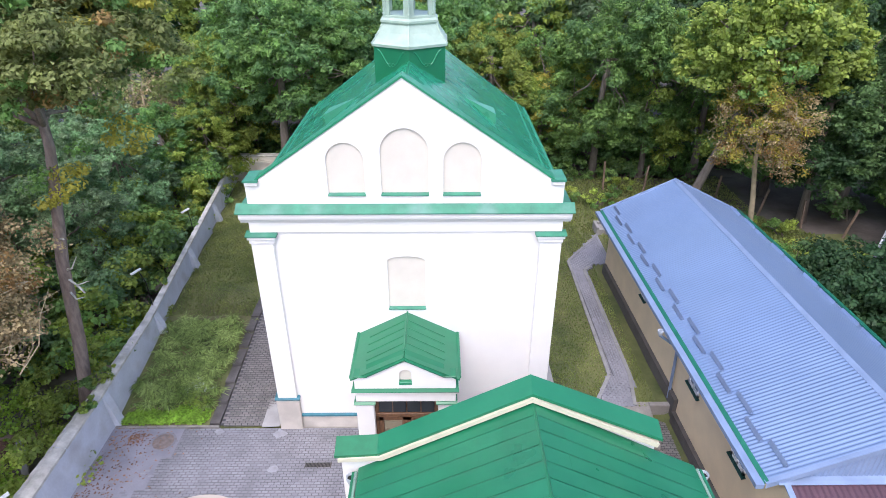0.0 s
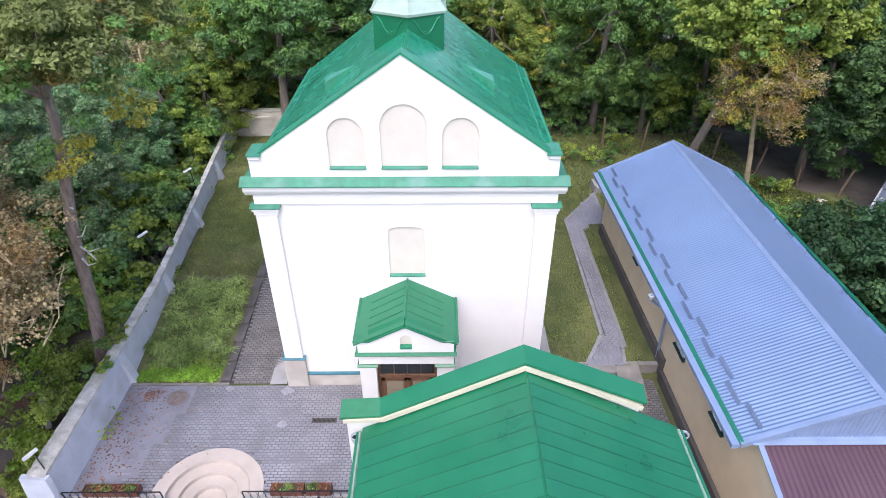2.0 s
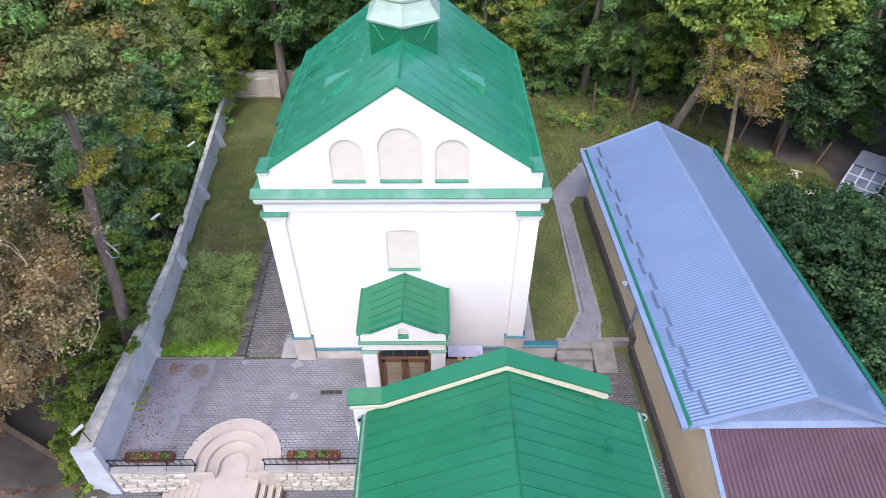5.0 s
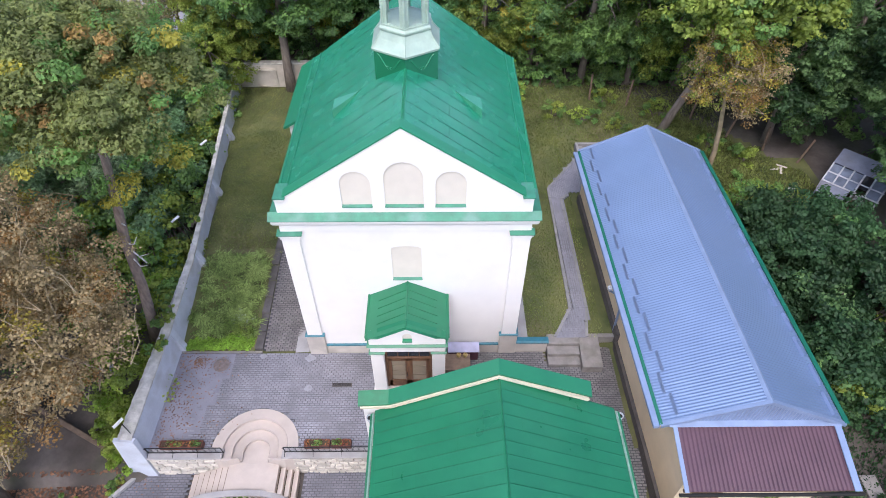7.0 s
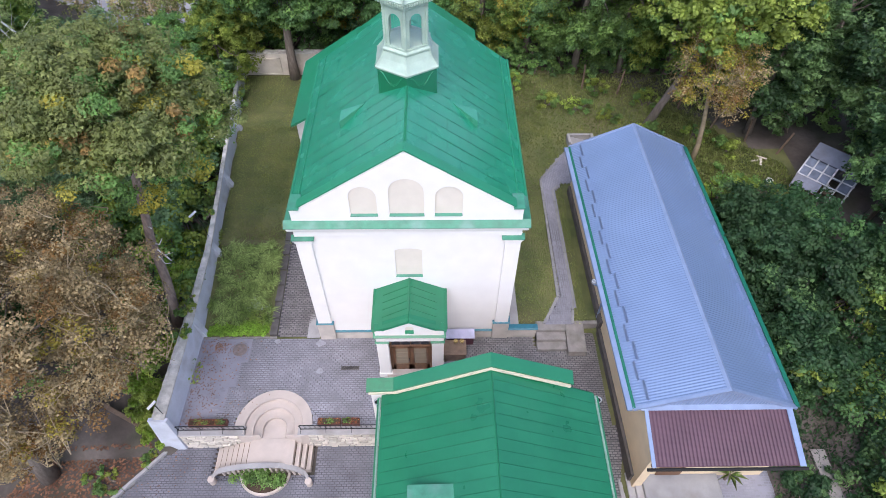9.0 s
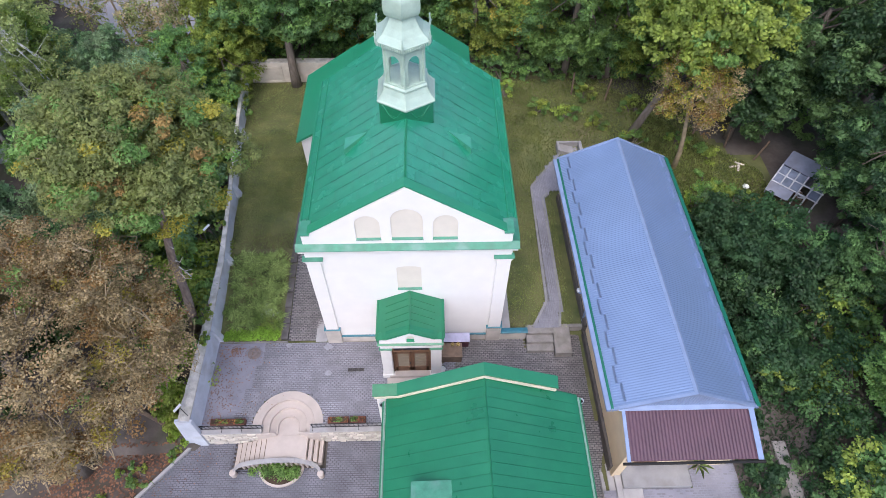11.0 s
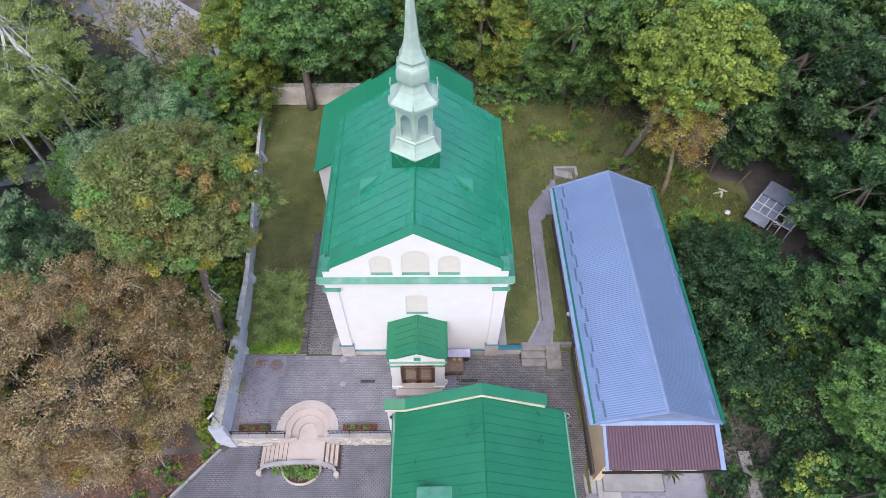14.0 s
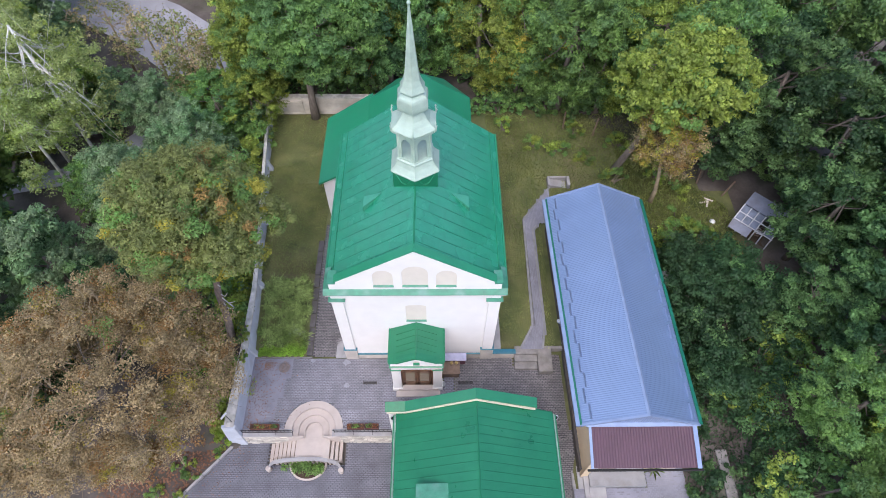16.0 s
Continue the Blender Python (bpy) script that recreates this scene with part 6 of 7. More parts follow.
part("rim", Shape().lathe([(0.4, -0.02), (0.4, 0.012), (0.34, 0.014), (0.34, 0.008)], 24, -7.98, -0.58), PAVER_ONE, mh)
part("lid", Shape().lathe([(0.335, -0.02), (0.335, 0.012), (0.28, 0.016), (0.0, 0.016)], 24, -7.98, -0.58), LIDMAT, mh, "rusty brown lid")
rp = random.Random(9)
PALE_MORTAR = mat("pale_mortar", (0.3, 0.3, 0.335), 0.9, var=0.15, scale=6)
for cx, cy, r in ((-4.15, -1.72, 0.2), (-4.3, -0.25, 0.25), (-6.3, -0.15, 0.16)):
    s = Shape()
    n = 18
    s.v = [(cx + r * rp.uniform(0.6, 1.2) * math.cos(math.tau * i / n), cy + r * rp.uniform(0.5, 1.0) * math.sin(math.tau * i / n), 0.006) for i in range(n)] + [(cx, cy, 0.014)]
    s.f = [(i, (i + 1) % n, n) for i in range(n)]
    solid("mortar_patch", s, PALE_MORTAR, "pale dried mortar spill on the paving", "mortar spill", "mortar spills")

# kerbs of the bed and the court
GUTTERSTONE = mat("dark_kerb_concrete", (0.115, 0.105, 0.105), 0.95, var=0.25, scale=2.5, fine=25, bump=0.4, stain=(0.07, 0.065, 0.06), stain_scale=1.3)
kb = thing("garden_kerb", (-7.2, 0.1, 0), "concrete kerb along the flower bed", "kerb", kind="structure")
for i in range(10):
    x = -9.82 + i * 0.345
    part("kerb_stone", Shape().box(x, 0.02, -0.1, x + 0.335, 0.1, 0.05, 0.012), WORNSTEP, kb)
for i in range(9):
    y = 0.2 + i * 0.9
    part("kerb_stone", Shape().box(-6.74, y, -0.15 + lawn_z(y), -6.39, y + 0.88, 0.045 + lawn_z(y + 0.4), 0.012), GUTTERSTONE, kb)
bed = Shape()
bed.add([(-9.9, 0.1, 0.03), (-6.72, 0.1, 0.03), (-6.72, 5.6, 0.6), (-10.1, 5.6, 0.6), (-9.95, 2.8, 0.32), (-6.72, 2.8, 0.32)], [(0, 1, 5, 4), (4, 5, 2, 3)])
solid("bed_soil", bed, TURF, "weedy soil of the flower bed", "soil", kind="structure")

# concrete aprons beside the church
ap = Shape()
ap.add([(-4.95, 0.0, 0.03), (-4.35, 0.0, 0.06), (-4.35, 9.7, 0.62), (-4.95, 9.7, 0.56)], [(0, 1, 2, 3)])
solid("apron", ap, CONCRETE, "concrete apron along the church wall", "apron", kind="structure")
solid("apron", Shape().add([(4.4, 0.1, 0.72), (5.0, 0.1, 0.62), (5.0, 11.0, 0.62), (4.4, 11.0, 0.72)], [(0, 1, 2, 3)]), CONCRETE, "concrete apron along the church wall", "apron", kind="structure")

# low wall, steps and ramp up to the garden
lw = thing("low_wall", (5.1, 0.1, 0), "low rendered wall with a teal cap", "wall", kind="structure")
part("wall_body", Shape().box(4.47, 0.02, -0.1, 5.82, 0.22, 0.62, 0.012), PLINTH, lw)
part("wall_cap", Shape().prism([(-0.03, 0.62), (0.26, 0.62), (0.26, 0.7), (0.04, 0.7), (-0.03, 0.65)], 'x', 4.47, 5.86), TEAL, lw, "teal sheet cap")
gs = thing("garden_steps", (6.4, -0.2, 0), "worn concrete steps up to the garden", "steps")
for i in range(3):
    part("step", Shape().box(5.81, -0.8 + 0.4 * i, -0.1, 7.18, 0.5, 0.19 * (i + 1), 0.02), WORNSTEP, gs)
part("cheek", Shape().prism([(-1.05, -0.1), (0.5, -0.1), (0.5, 0.58), (-0.55, 0.42), (-1.05, 0.36)], 'x', 7.19, 8.03), WORNSTEP, gs, "mossy concrete ramp beside the steps")
solid("garden_retaining_wall", Shape().box(8.03, 0.3, -0.1, 8.75, 0.5, 0.6, 0.02), WORNSTEP, "short concrete retaining wall", "wall", kind="structure")
hs = thing("cellar_steps", (9.9, 13.3, 0.55), "small concrete cellar steps behind the annex", "steps")
part("cheek", Shape().box(9.15, 12.85, 0.4, 9.3, 13.7, 0.95, 0.02).box(10.55, 12.85, 0.4, 10.75, 13.7, 0.95, 0.02).box(9.3, 13.55, 0.4, 10.55, 13.7, 0.95, 0.02), CONCRETE, hs)
for i in range(4):
    part("step", Shape().box(9.3 + 0.3 * i, 12.9, 0.3, 9.58 + 0.3 * i, 13.55, 0.8 - 0.08 * i, 0.01), CONCRETE, hs)

# box, bench and jars by the porch
ch = thing("storage_box", (2.25, -0.2, 0), "maroon storage box with a lilac lid against the church wall", "box")
part("body", Shape().box(1.62, -0.42, 0.02, 2.85, -0.02, 0.62, 0.01), MAROON, ch)
part("lid", Shape().slab([(1.58, -0.46, 0.63), (2.9, -0.46, 0.63), (2.9, 0.0, 0.74), (1.58, 0.0, 0.74)], 0.03), LILAC, ch, "lilac sheet lid")
bn = thing("work_table", (1.98, -0.95, 0), "worn brown wooden table beside the porch", "table")
part("top", Shape().box(1.46, -1.28, 0.55, 2.5, -0.5, 0.6, 0.01), GREYWOOD, bn)
part("front_board", Shape().box(1.5, -1.26, 0.02, 2.46, -1.23, 0.55, 0.005), GREYWOOD, bn)
for x in (1.5, 2.4):
    for y in (-1.24, -0.58):
        part("leg", Shape().box(x, y, 0, x + 0.06, y + 0.06, 0.55, 0.005), GREYWOOD, bn)
JAR = mat("ochre_glaze", (0.45, 0.33, 0.12), 0.35, var=0.15)
for x in (2.02, 2.3):
    solid("jar", Shape().lathe([(0.05, 0.6), (0.09, 0.63), (0.1, 0.72), (0.07, 0.78), (0.05, 0.78), (0.07, 0.72)], 14, x, -0.62), JAR, "small ochre jar on the wooden table", "jar", "jars on the table", smooth=True)
bk = thing("bucket", (1.5, -1.75, 0), "white plastic bucket beside the porch pillar", "bucket")
part("pail", Shape().lathe([(0.1, 0.0), (0.14, 0.3), (0.15, 0.31), (0.12, 0.3), (0.1, 0.05)], 16, 1.5, -1.75), WHITE, bk, smooth=True)
part("handle", Shape().tube([(1.36, -1.75, 0.3), (1.42, -1.82, 0.2), (1.5, -1.86, 0.17), (1.58, -1.82, 0.2), (1.64, -1.75, 0.3)], 0.006, 5), IRON, bk)

# floodlights on the boundary wall
def wall_lamp(x, y, z, px, py):
    l = thing("floodlight", (px, py, z - 1.0), "slim white floodlight on a thin bracket over the wall", "lamp", "wall floodlights")
    part("bracket", Shape().tube([(px, py, 1.2), (px - 0.02, py, z - 0.35), (x + 0.12, y, z)], 0.018, 6), IRON, l)
    part("head", Shape().add([(x + a * 0.13 + b * 0.045, y + a * 0.16 - b * 0.035, z + h + a * 0.04) for h in (0, 0.05) for a, b in ((1, 1), (1, -1), (-1, -1), (-1, 1))], [(0, 3, 2, 1), (4, 5, 6, 7), (0, 1, 5, 4), (1, 2, 6, 5), (2, 3, 7, 6), (3, 0, 4, 7)]), WHITE, l)


wall_lamp(-10.75, 5.3, 2.9, wall_x(5.2) - 0.1, 5.1)
wall_lamp(-10.45, -4.05, 1.6, -10.0, -4.3)
wall_lamp(-11.2, 11.5, 2.6, wall_x(11.5) - 0.1, 11.4)

# annex forecourt
SLABMAT = mat("stained_concrete", (0.29, 0.29, 0.3), 0.9, var=0.18, scale=1.2, bump=0.3, stain=(0.17, 0.15, 0.12), stain_scale=1.0)
fs = thing("forecourt_slab", (10.9, -6.9, 0), "stained concrete slab with side steps before the annex", "slab", kind="structure")
part("slab", Shape().box(9.35, -7.5, -0.3, 12.4, -6.35, 0.12, 0.02), SLABMAT, fs)
for i in range(3):
    part("step", Shape().box(8.5 + 0.28 * i, -8.2, -0.6, 8.8 + 0.28 * i, -6.35, -0.3 + 0.14 * i, 0.02), CONCRETE, fs)
part("step", Shape().box(9.3, -8.2, -0.5, 10.2, -7.5, 0.0, 0.02), CONCRETE, fs)
pot = thing("potted_palm", (12.75, -6.7, 0), "small spiky yucca by the annex wall", "plant")
ys = Shape()
for i in range(16):
    a = math.tau * i / 16 + 0.2 * (i % 3)
    ln = 0.45 + 0.12 * (i % 3)
    e = (12.75 + ln * math.cos(a), -6.7 + ln * math.sin(a))
    ys.add([(12.75, -6.7, 0.45), (12.75 + 0.5 * ln * math.cos(a + 0.12), -6.7 + 0.5 * ln * math.sin(a + 0.12), 0.75), (e[0], e[1], 0.62), (12.75 + 0.5 * ln * math.cos(a - 0.12), -6.7 + 0.5 * ln * math.sin(a - 0.12), 0.75)], [(0, 1, 2), (0, 2, 3)])
part("fronds", ys, LILY, pot)
part("stem", Shape().tube([(12.75, -6.7, -0.15), (12.75, -6.7, 0.5)], 0.05, 8), BARK, pot)
solid("side_path", Shape().box(16.55, -12.0, -0.3, 17.15, -5.6, 0.19, 0.02), WORNSTEP, "grey concrete side path", "path", kind="structure")

# lower-yard kerb and brown fences in the west
kw = thing("yard_kerb", (-12.5, -6.6, -1.35), "pale kerb along the lower yard", "kerb", kind="structure")
for i in range(8):
    t0, t1 = i / 8, (i + 0.97) / 8
    a, b = Vector((-10.5, -4.72, 0)), Vector((-16.5, -11.7, 0))
    p, q = a.lerp(b, t0), a.lerp(b, t1)
    n = Vector((-(q - p).y, (q - p).x, 0)).normalized() * 0.07
    part("kerb_stone", Shape().prism([tuple((p + n)[:2]), tuple((q + n)[:2]), tuple((q - n)[:2]), tuple((p - n)[:2])], 'z', -1.6, -1.22), CONCRETE, kw)


def brown_fence(p, q, z0, z1):
    f = thing("fence", ((p[0] + q[0]) / 2, (p[1] + q[1]) / 2, z0), "rusty brown sheet fence below the trees", "fence", "sheet fences")
    a, b = Vector((*p, 0)), Vector((*q, 0))
    n = int((b - a).length / 0.9)
    for i in range(n):
        s, e = a.lerp(b, i / n), a.lerp(b, (i + 0.985) / n)
        w = Vector((-(e - s).y, (e - s).x, 0)).normalized() * 0.02
        part("panel", Shape().add([(*(s + w)[:2], z0), (*(e + w)[:2], z0), (*(e - w)[:2], z0), (*(s - w)[:2], z0), (*(s + w)[:2], z1), (*(e + w)[:2], z1), (*(e - w)[:2], z1), (*(s - w)[:2], z1)],
             [(0, 3, 2, 1), (4, 5, 6, 7), (0, 1, 5, 4), (2, 3, 7, 6), (1, 2, 6, 5), (0, 4, 7, 3)]), RUST, f)
    w = Vector((-(b - a).y, (b - a).x, 0)).normalized() * 0.09
    part("top_rail", Shape().prism([tuple((a + w)[:2]), tuple((b + w)[:2]), tuple((b - w)[:2]), tuple((a - w)[:2])], 'z', z1, z1 + 0.06), GREYWOOD, f, "grey weathered top rail")


RUST = mat("rusty_sheet", (0.09, 0.045, 0.03), 0.8, var=0.3, scale=2, stain=(0.05, 0.04, 0.035))
brown_fence((-10.7, -4.5), (-16.4, -1.6), -1.9, -0.75)
brown_fence((-11.0, 0.0), (-15.6, -0.4), -1.6, -0.2)
solid("concrete_post", Shape().tube([(-12.7, -0.9, -1.6), (-12.5, -0.7, 0.2)], [0.14, 0.13], 4), CONCRETE, "leaning concrete post among bushes", "post")

# ruined greenhouse among the trees
def greenhouse():
    g = thing("greenhouse", (21.3, 8.2, 0.8), "dilapidated greenhouse with grey panels and broken white frames", "greenhouse")
    m = pose(22.7, 9.0, 0.7, 0, 0, -44) @ Matrix.Diagonal((0.85, 0.85, 0.85, 1))

    def P(x, y, z):
        return tuple(m @ Vector((x, y, z)))

    def beam(a, b, r=0.05):
        return Shape().tube([P(*a), P(*b)], r, 4)
    part("roof_panel", Shape().slab([P(-1.5, 0.2, 1.9), P(1.7, 0.2, 1.9), P(1.7, 1.5, 2.25), P(-1.5, 1.5, 2.25)], 0.03), GREYPANEL, g, "grey sheet roof panel")
    for x in (-1.5, -0.9, -0.3, 0.3, 0.9, 1.6):
        part("rafter", beam((x, 0.2, 1.9), (x, -1.1, 1.35)), OLDFRAME, g)
        part("stud", beam((x, -1.1, 0), (x, -1.1, 1.35)), OLDFRAME, g)
    for k, x in enumerate((-1.5, -0.9, -0.3, 0.9)):
        w = 0.6 if k < 3 else 0.7
        part("pane", Shape().slab([P(x + 0.05, -1.05, 1.36), P(x + w - 0.05, -1.05, 1.36), P(x + w - 0.05, 0.15, 1.87), P(x + 0.05, 0.15, 1.87)], 0.012), DULLPANE, g, "dusty grey greenhouse pane")
    part("rail", beam((-1.5, -1.1, 1.35), (1.7, -1.1, 1.35)), OLDFRAME, g)
    part("rail", beam((-1.5, -0.45, 1.62), (1.7, -0.45, 1.62)), OLDFRAME, g)
    part("roof_panel", Shape().slab([P(-1.5, -1.8, 0.9), P(0.1, -1.8, 0.9), P(0.1, -1.15, 1.3), P(-1.5, -1.15, 1.3)], 0.03), GREYPANEL, g)
    part("side_panel", Shape().slab([P(-1.52, -1.1, 0), P(-1.52, 1.5, 0.0), P(-1.5, 1.5, 2.2), P(-1.5, 0.2, 1.9), P(-1.5, -1.1, 1.3)], 0.03), GREYPANEL, g)
    part("back_panel", Shape().slab([P(-1.5, 1.5, 0), P(1.7, 1.5, 0), P(1.7, 1.52, 2.2), P(-1.5, 1.52, 2.2)], 0.03), GREYPANEL, g)
    part("interior", Shape().add([P(-1.4, -1.0, 0.1), P(1.6, -1.0, 0.1), P(1.6, 1.4, 0.1), P(-1.4, 1.4, 0.1)], [(0, 1, 2, 3)]), EARTH, g)
    rg0 = random.Random(6)
    for k in range(9):
        bx, by, bl = rg0.uniform(-1.3, 1.2), rg0.uniform(-0.9, 0.3), rg0.uniform(0.3, 0.7)
        part("loose_board", beam((bx, by, 0.45), (bx + bl * rg0.uniform(-1, 1), by + bl * rg0.uniform(-0.6, 0.6), 0.75), 0.07), OLDFRAME if k % 3 else GREYWOOD, g)


DULLPANE = mat("dusty_pane", (0.17, 0.2, 0.27), 0.35, var=0.3, scale=2.5, fine=10)
OLDFRAME = mat("flaking_white_frame", (0.52, 0.53, 0.56), 0.7, var=0.25)
GREYPANEL = mat("grey_panel", (0.2, 0.22, 0.29), 0.5, var=0.2, scale=2, stain=(0.15, 0.14, 0.14))
greenhouse()
solid("plastic_sack", Shape().lathe([(0.1, 0.7), (0.2, 0.72), (0.22, 0.8), (0.12, 0.88), (0.0, 0.9)], 7, 20.2, 9.7), WHITE, "crumpled white sack on the ground", "sack", smooth=True)
for i, (x, y, lean) in enumerate(((16.8, 16.6, 0.1), (18.3, 14.6, 0.3), (20.0, 13.2, -0.2), (21.4, 12.0, 0.4), (13.2, 18.2, 0.1), (11.0, 18.9, -0.1))):
    solid("fence_post", Shape().tube([(x, y, 0.4), (x + lean, y, 2.3)], [0.07, 0.06], 7), GREYWOOD, "weathered wooden fence post under the trees", "post", "old fence posts")
solid("boulder", Shape().lathe([(0.0, 0.3), (0.5, 0.5), (0.62, 0.9), (0.5, 1.3), (0.2, 1.5), (0.0, 1.5)], 9, 15.7, 4.9), COPING, "grey mossy boulder behind the annex", "boulder")

# far road and path between the trees
def strip(name, pts, w, z, m, label, category):
    s = Shape()
    for i, p in enumerate(pts):
        a, b = Vector(pts[max(i - 1, 0)]), Vector(pts[min(i + 1, len(pts) - 1)])
        n = Vector((-(b - a).y, (b - a).x)).normalized() * w / 2
        for q in (Vector(p) + n, Vector(p) - n):
            s.v.append((q.x, q.y, ground_z(q.x, q.y) + z))
    s.f = [(2 * i, 2 * i + 1, 2 * i + 3, 2 * i + 2) for i in range(len(pts) - 1)]
    return solid(name, s, m, label, category, kind="structure")


ROAD = mat("pale_asphalt", (0.36, 0.36, 0.4), 0.9, var=0.12, scale=0.6, bump=0.2)
strip("road", [(-12.5, 19.0), (-14.5, 22.0), (-16.5, 25.0), (-20.0, 29.0), (-25.0, 33.5), (-32.0, 38.0), (-45.0, 44.0)], 6.5, 0.12, ROAD, "pale road through the woods", "road")
strip("forest_path", [(-40.0, 12.0), (-31.0, 15.3), (-27.0, 15.8), (-23.0, 18.5), (-17.0, 24.0)], 1.8, 0.08, ROAD, "trodden path through the woods", "path")


# ---- shrubs, lawn and beds ----
def shrub(name, x, y, r, h, leaves, label, seed, size=0.1, per=80, n=40, z=None, category="shrub", group=""):
    rr = np.random.default_rng(seed)
    z = ground_z(x, y) if z is None else z
    ob = thing(name, (x, y, z), label, category, group)
    clumps = crown_clumps(rr, x, y, z + h * 0.42, r * 0.85, r * 0.85, h * 0.5, n, min(0.42, 0.3 * r), -0.9)
    for i in range(5):
        c = clumps[i]
        part("stem", Shape().tube([(x + rr.uniform(-0.2, 0.2), y + rr.uniform(-0.2, 0.2), z - 0.1), ((x + c[0]) / 2, (y + c[1]) / 2, z + h * 0.35), c[:3]], [0.05, 0.035, 0.012], 5), BARK, ob)
    sets, i0 = [], 0
    for k, (m, share) in enumerate(leaves):
        i1 = len(clumps) if k == len(leaves) - 1 else i0 + int(share * len(clumps))
        if i1 > i0:
            sets.append((leaf_cloud(rr, clumps[i0:i1], per, size), m))
        i0 = i1
    part("foliage", leaf_mesh("foliage", sets), None, ob)
    return ob


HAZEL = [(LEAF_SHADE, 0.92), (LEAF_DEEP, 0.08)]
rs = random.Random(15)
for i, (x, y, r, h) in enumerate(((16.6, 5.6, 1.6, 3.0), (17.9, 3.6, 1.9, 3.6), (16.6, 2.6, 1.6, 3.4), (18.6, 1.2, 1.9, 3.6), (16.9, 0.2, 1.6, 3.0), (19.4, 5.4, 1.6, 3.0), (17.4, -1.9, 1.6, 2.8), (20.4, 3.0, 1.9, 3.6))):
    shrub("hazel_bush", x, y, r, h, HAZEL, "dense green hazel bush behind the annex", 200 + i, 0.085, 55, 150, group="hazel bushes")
for i, (x, y, r, h) in enumerate(((18.9, -4.2, 1.4, 2.2), (17.6, -3.2, 0.9, 1.4), (19.6, -6.6, 1.6, 3.0), (18.9, -8.4, 1.2, 2.0), (20.0, -1.0, 1.5, 2.6), (18.7, -2.4, 1.2, 2.2), (20.6, 0.6, 1.5, 3.0), (21.5, -3.5, 1.8, 3.0), (15.4, -4.4, 0.7, 1.0), (15.9, -1.2, 0.8, 1.2))):
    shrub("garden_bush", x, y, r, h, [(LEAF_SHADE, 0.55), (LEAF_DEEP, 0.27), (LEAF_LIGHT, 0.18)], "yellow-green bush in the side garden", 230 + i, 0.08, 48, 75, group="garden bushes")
for i, (x, y, r, h) in enumerate(((-11.5, -1.7, 1.2, 2.5), (-11.0, -4.0, 0.6, 1.0), (-11.5, 3.4, 1.1, 2.2), (-11.3, 5.6, 1.0, 2.0), (-12.9, 0.6, 1.2, 2.0), (-11.3, -0.2, 0.6, 1.7), (-12.0, -3.1, 0.6, 0.8))):
    shrub("wall_bush", x, y, r, h, [(LEAF_LIGHT, 0.75), (LIME, 0.25)], "light green bush growing against the boundary wall", 250 + i, 0.065, 50, 80, group="bushes by the wall")
for i in range(30):
    y = 3.3 + i * 0.62
    x = wall_x(y) - (rs.uniform(1.4, 2.4) if i % 2 else rs.uniform(2.4, 5.5))
    shrub("undergrowth_bush", x, y, rs.uniform(1.1, 1.6), rs.uniform(2.4, 4.2) + (0.8 if i % 2 == 0 else 0), [(LEAF_BLUE, 0.35), (LEAF_MID, 0.35), (LEAF_LIGHT, 0.3)], "shady green undergrowth bush in the woods", 270 + i, 0.1, 48, 62, group="undergrowth bushes")
for i in range(26):
    x = -12 + i * 1.35
    if -3 < x < 3:
        continue
    shrub("undergrowth_bush", x, 21.8 + rs.uniform(0, 3.5), rs.uniform(1.0, 1.8), rs.uniform(1.4, 3.0), [(LEAF_DEEP, 0.6), (LEAF_MID, 0.4)], "shady green undergrowth bush in the woods", 310 + i, 0.11, 40, 46, group="undergrowth bushes")
for i in range(16):
    x, y = -13.5 - rs.uniform(0, 13), 6 + i * 1.15
    if abs(y - (15.8 + 0.7 * max(0, x + 27))) < 1.6:
        y += 3.0
    shrub("undergrowth_bush", x, y, rs.uniform(1.0, 1.7), rs.uniform(1.2, 2.4), [(LEAF_DEEP, 0.5), (LEAF_BLUE, 0.2), (LEAF_MID, 0.3)], "shady green undergrowth bush in the woods", 600 + i, 0.12, 34, 50, group="undergrowth bushes")
for i in range(12):
    bx, by = 21 + rs.uniform(-1.5, 6), -8 + i * 2.2
    if math.hypot(bx - 22, by - 9) < 4.2:
        bx, by = 27.0, by
    shrub("undergrowth_bush", bx, by, rs.uniform(1.2, 2.0), rs.uniform(2.0, 3.6), [(LEAF_DEEP, 0.6), (LEAF_MID, 0.4)], "shady green undergrowth bush in the woods", 350 + i, 0.11, 40, 50, group="undergrowth bushes")
for i, (x, y, r, h) in enumerate(((13.9, 13.4, 0.8, 1.2), (15.2, 9.0, 0.8, 1.3), (8.4, 17.0, 0.7, 0.9), (10.2, 16.4, 0.8, 1.0), (12.2, 15.6, 0.6, 0.7), (6.4, 18.6, 0.7, 0.9), (17.6, 10.0, 0.8, 1.0), (18.6, 12.2, 0.7, 0.8), (16.9, 13.6, 0.6, 0.7), (19.0, 8.4, 0.9, 1.3), (16.6, 8.2, 0.9, 1.4), (14.8, 17.0, 0.8, 1.0), (11.6, 18.6, 0.8, 1.0))):
    shrub("lawn_bush", x, y, r, h, [(LEAF_MID, 0.5), (LEAF_LIGHT, 0.5)], "low weedy bush on the rough lawn", 380 + i, 0.06, 60, 26, group="low lawn bushes")


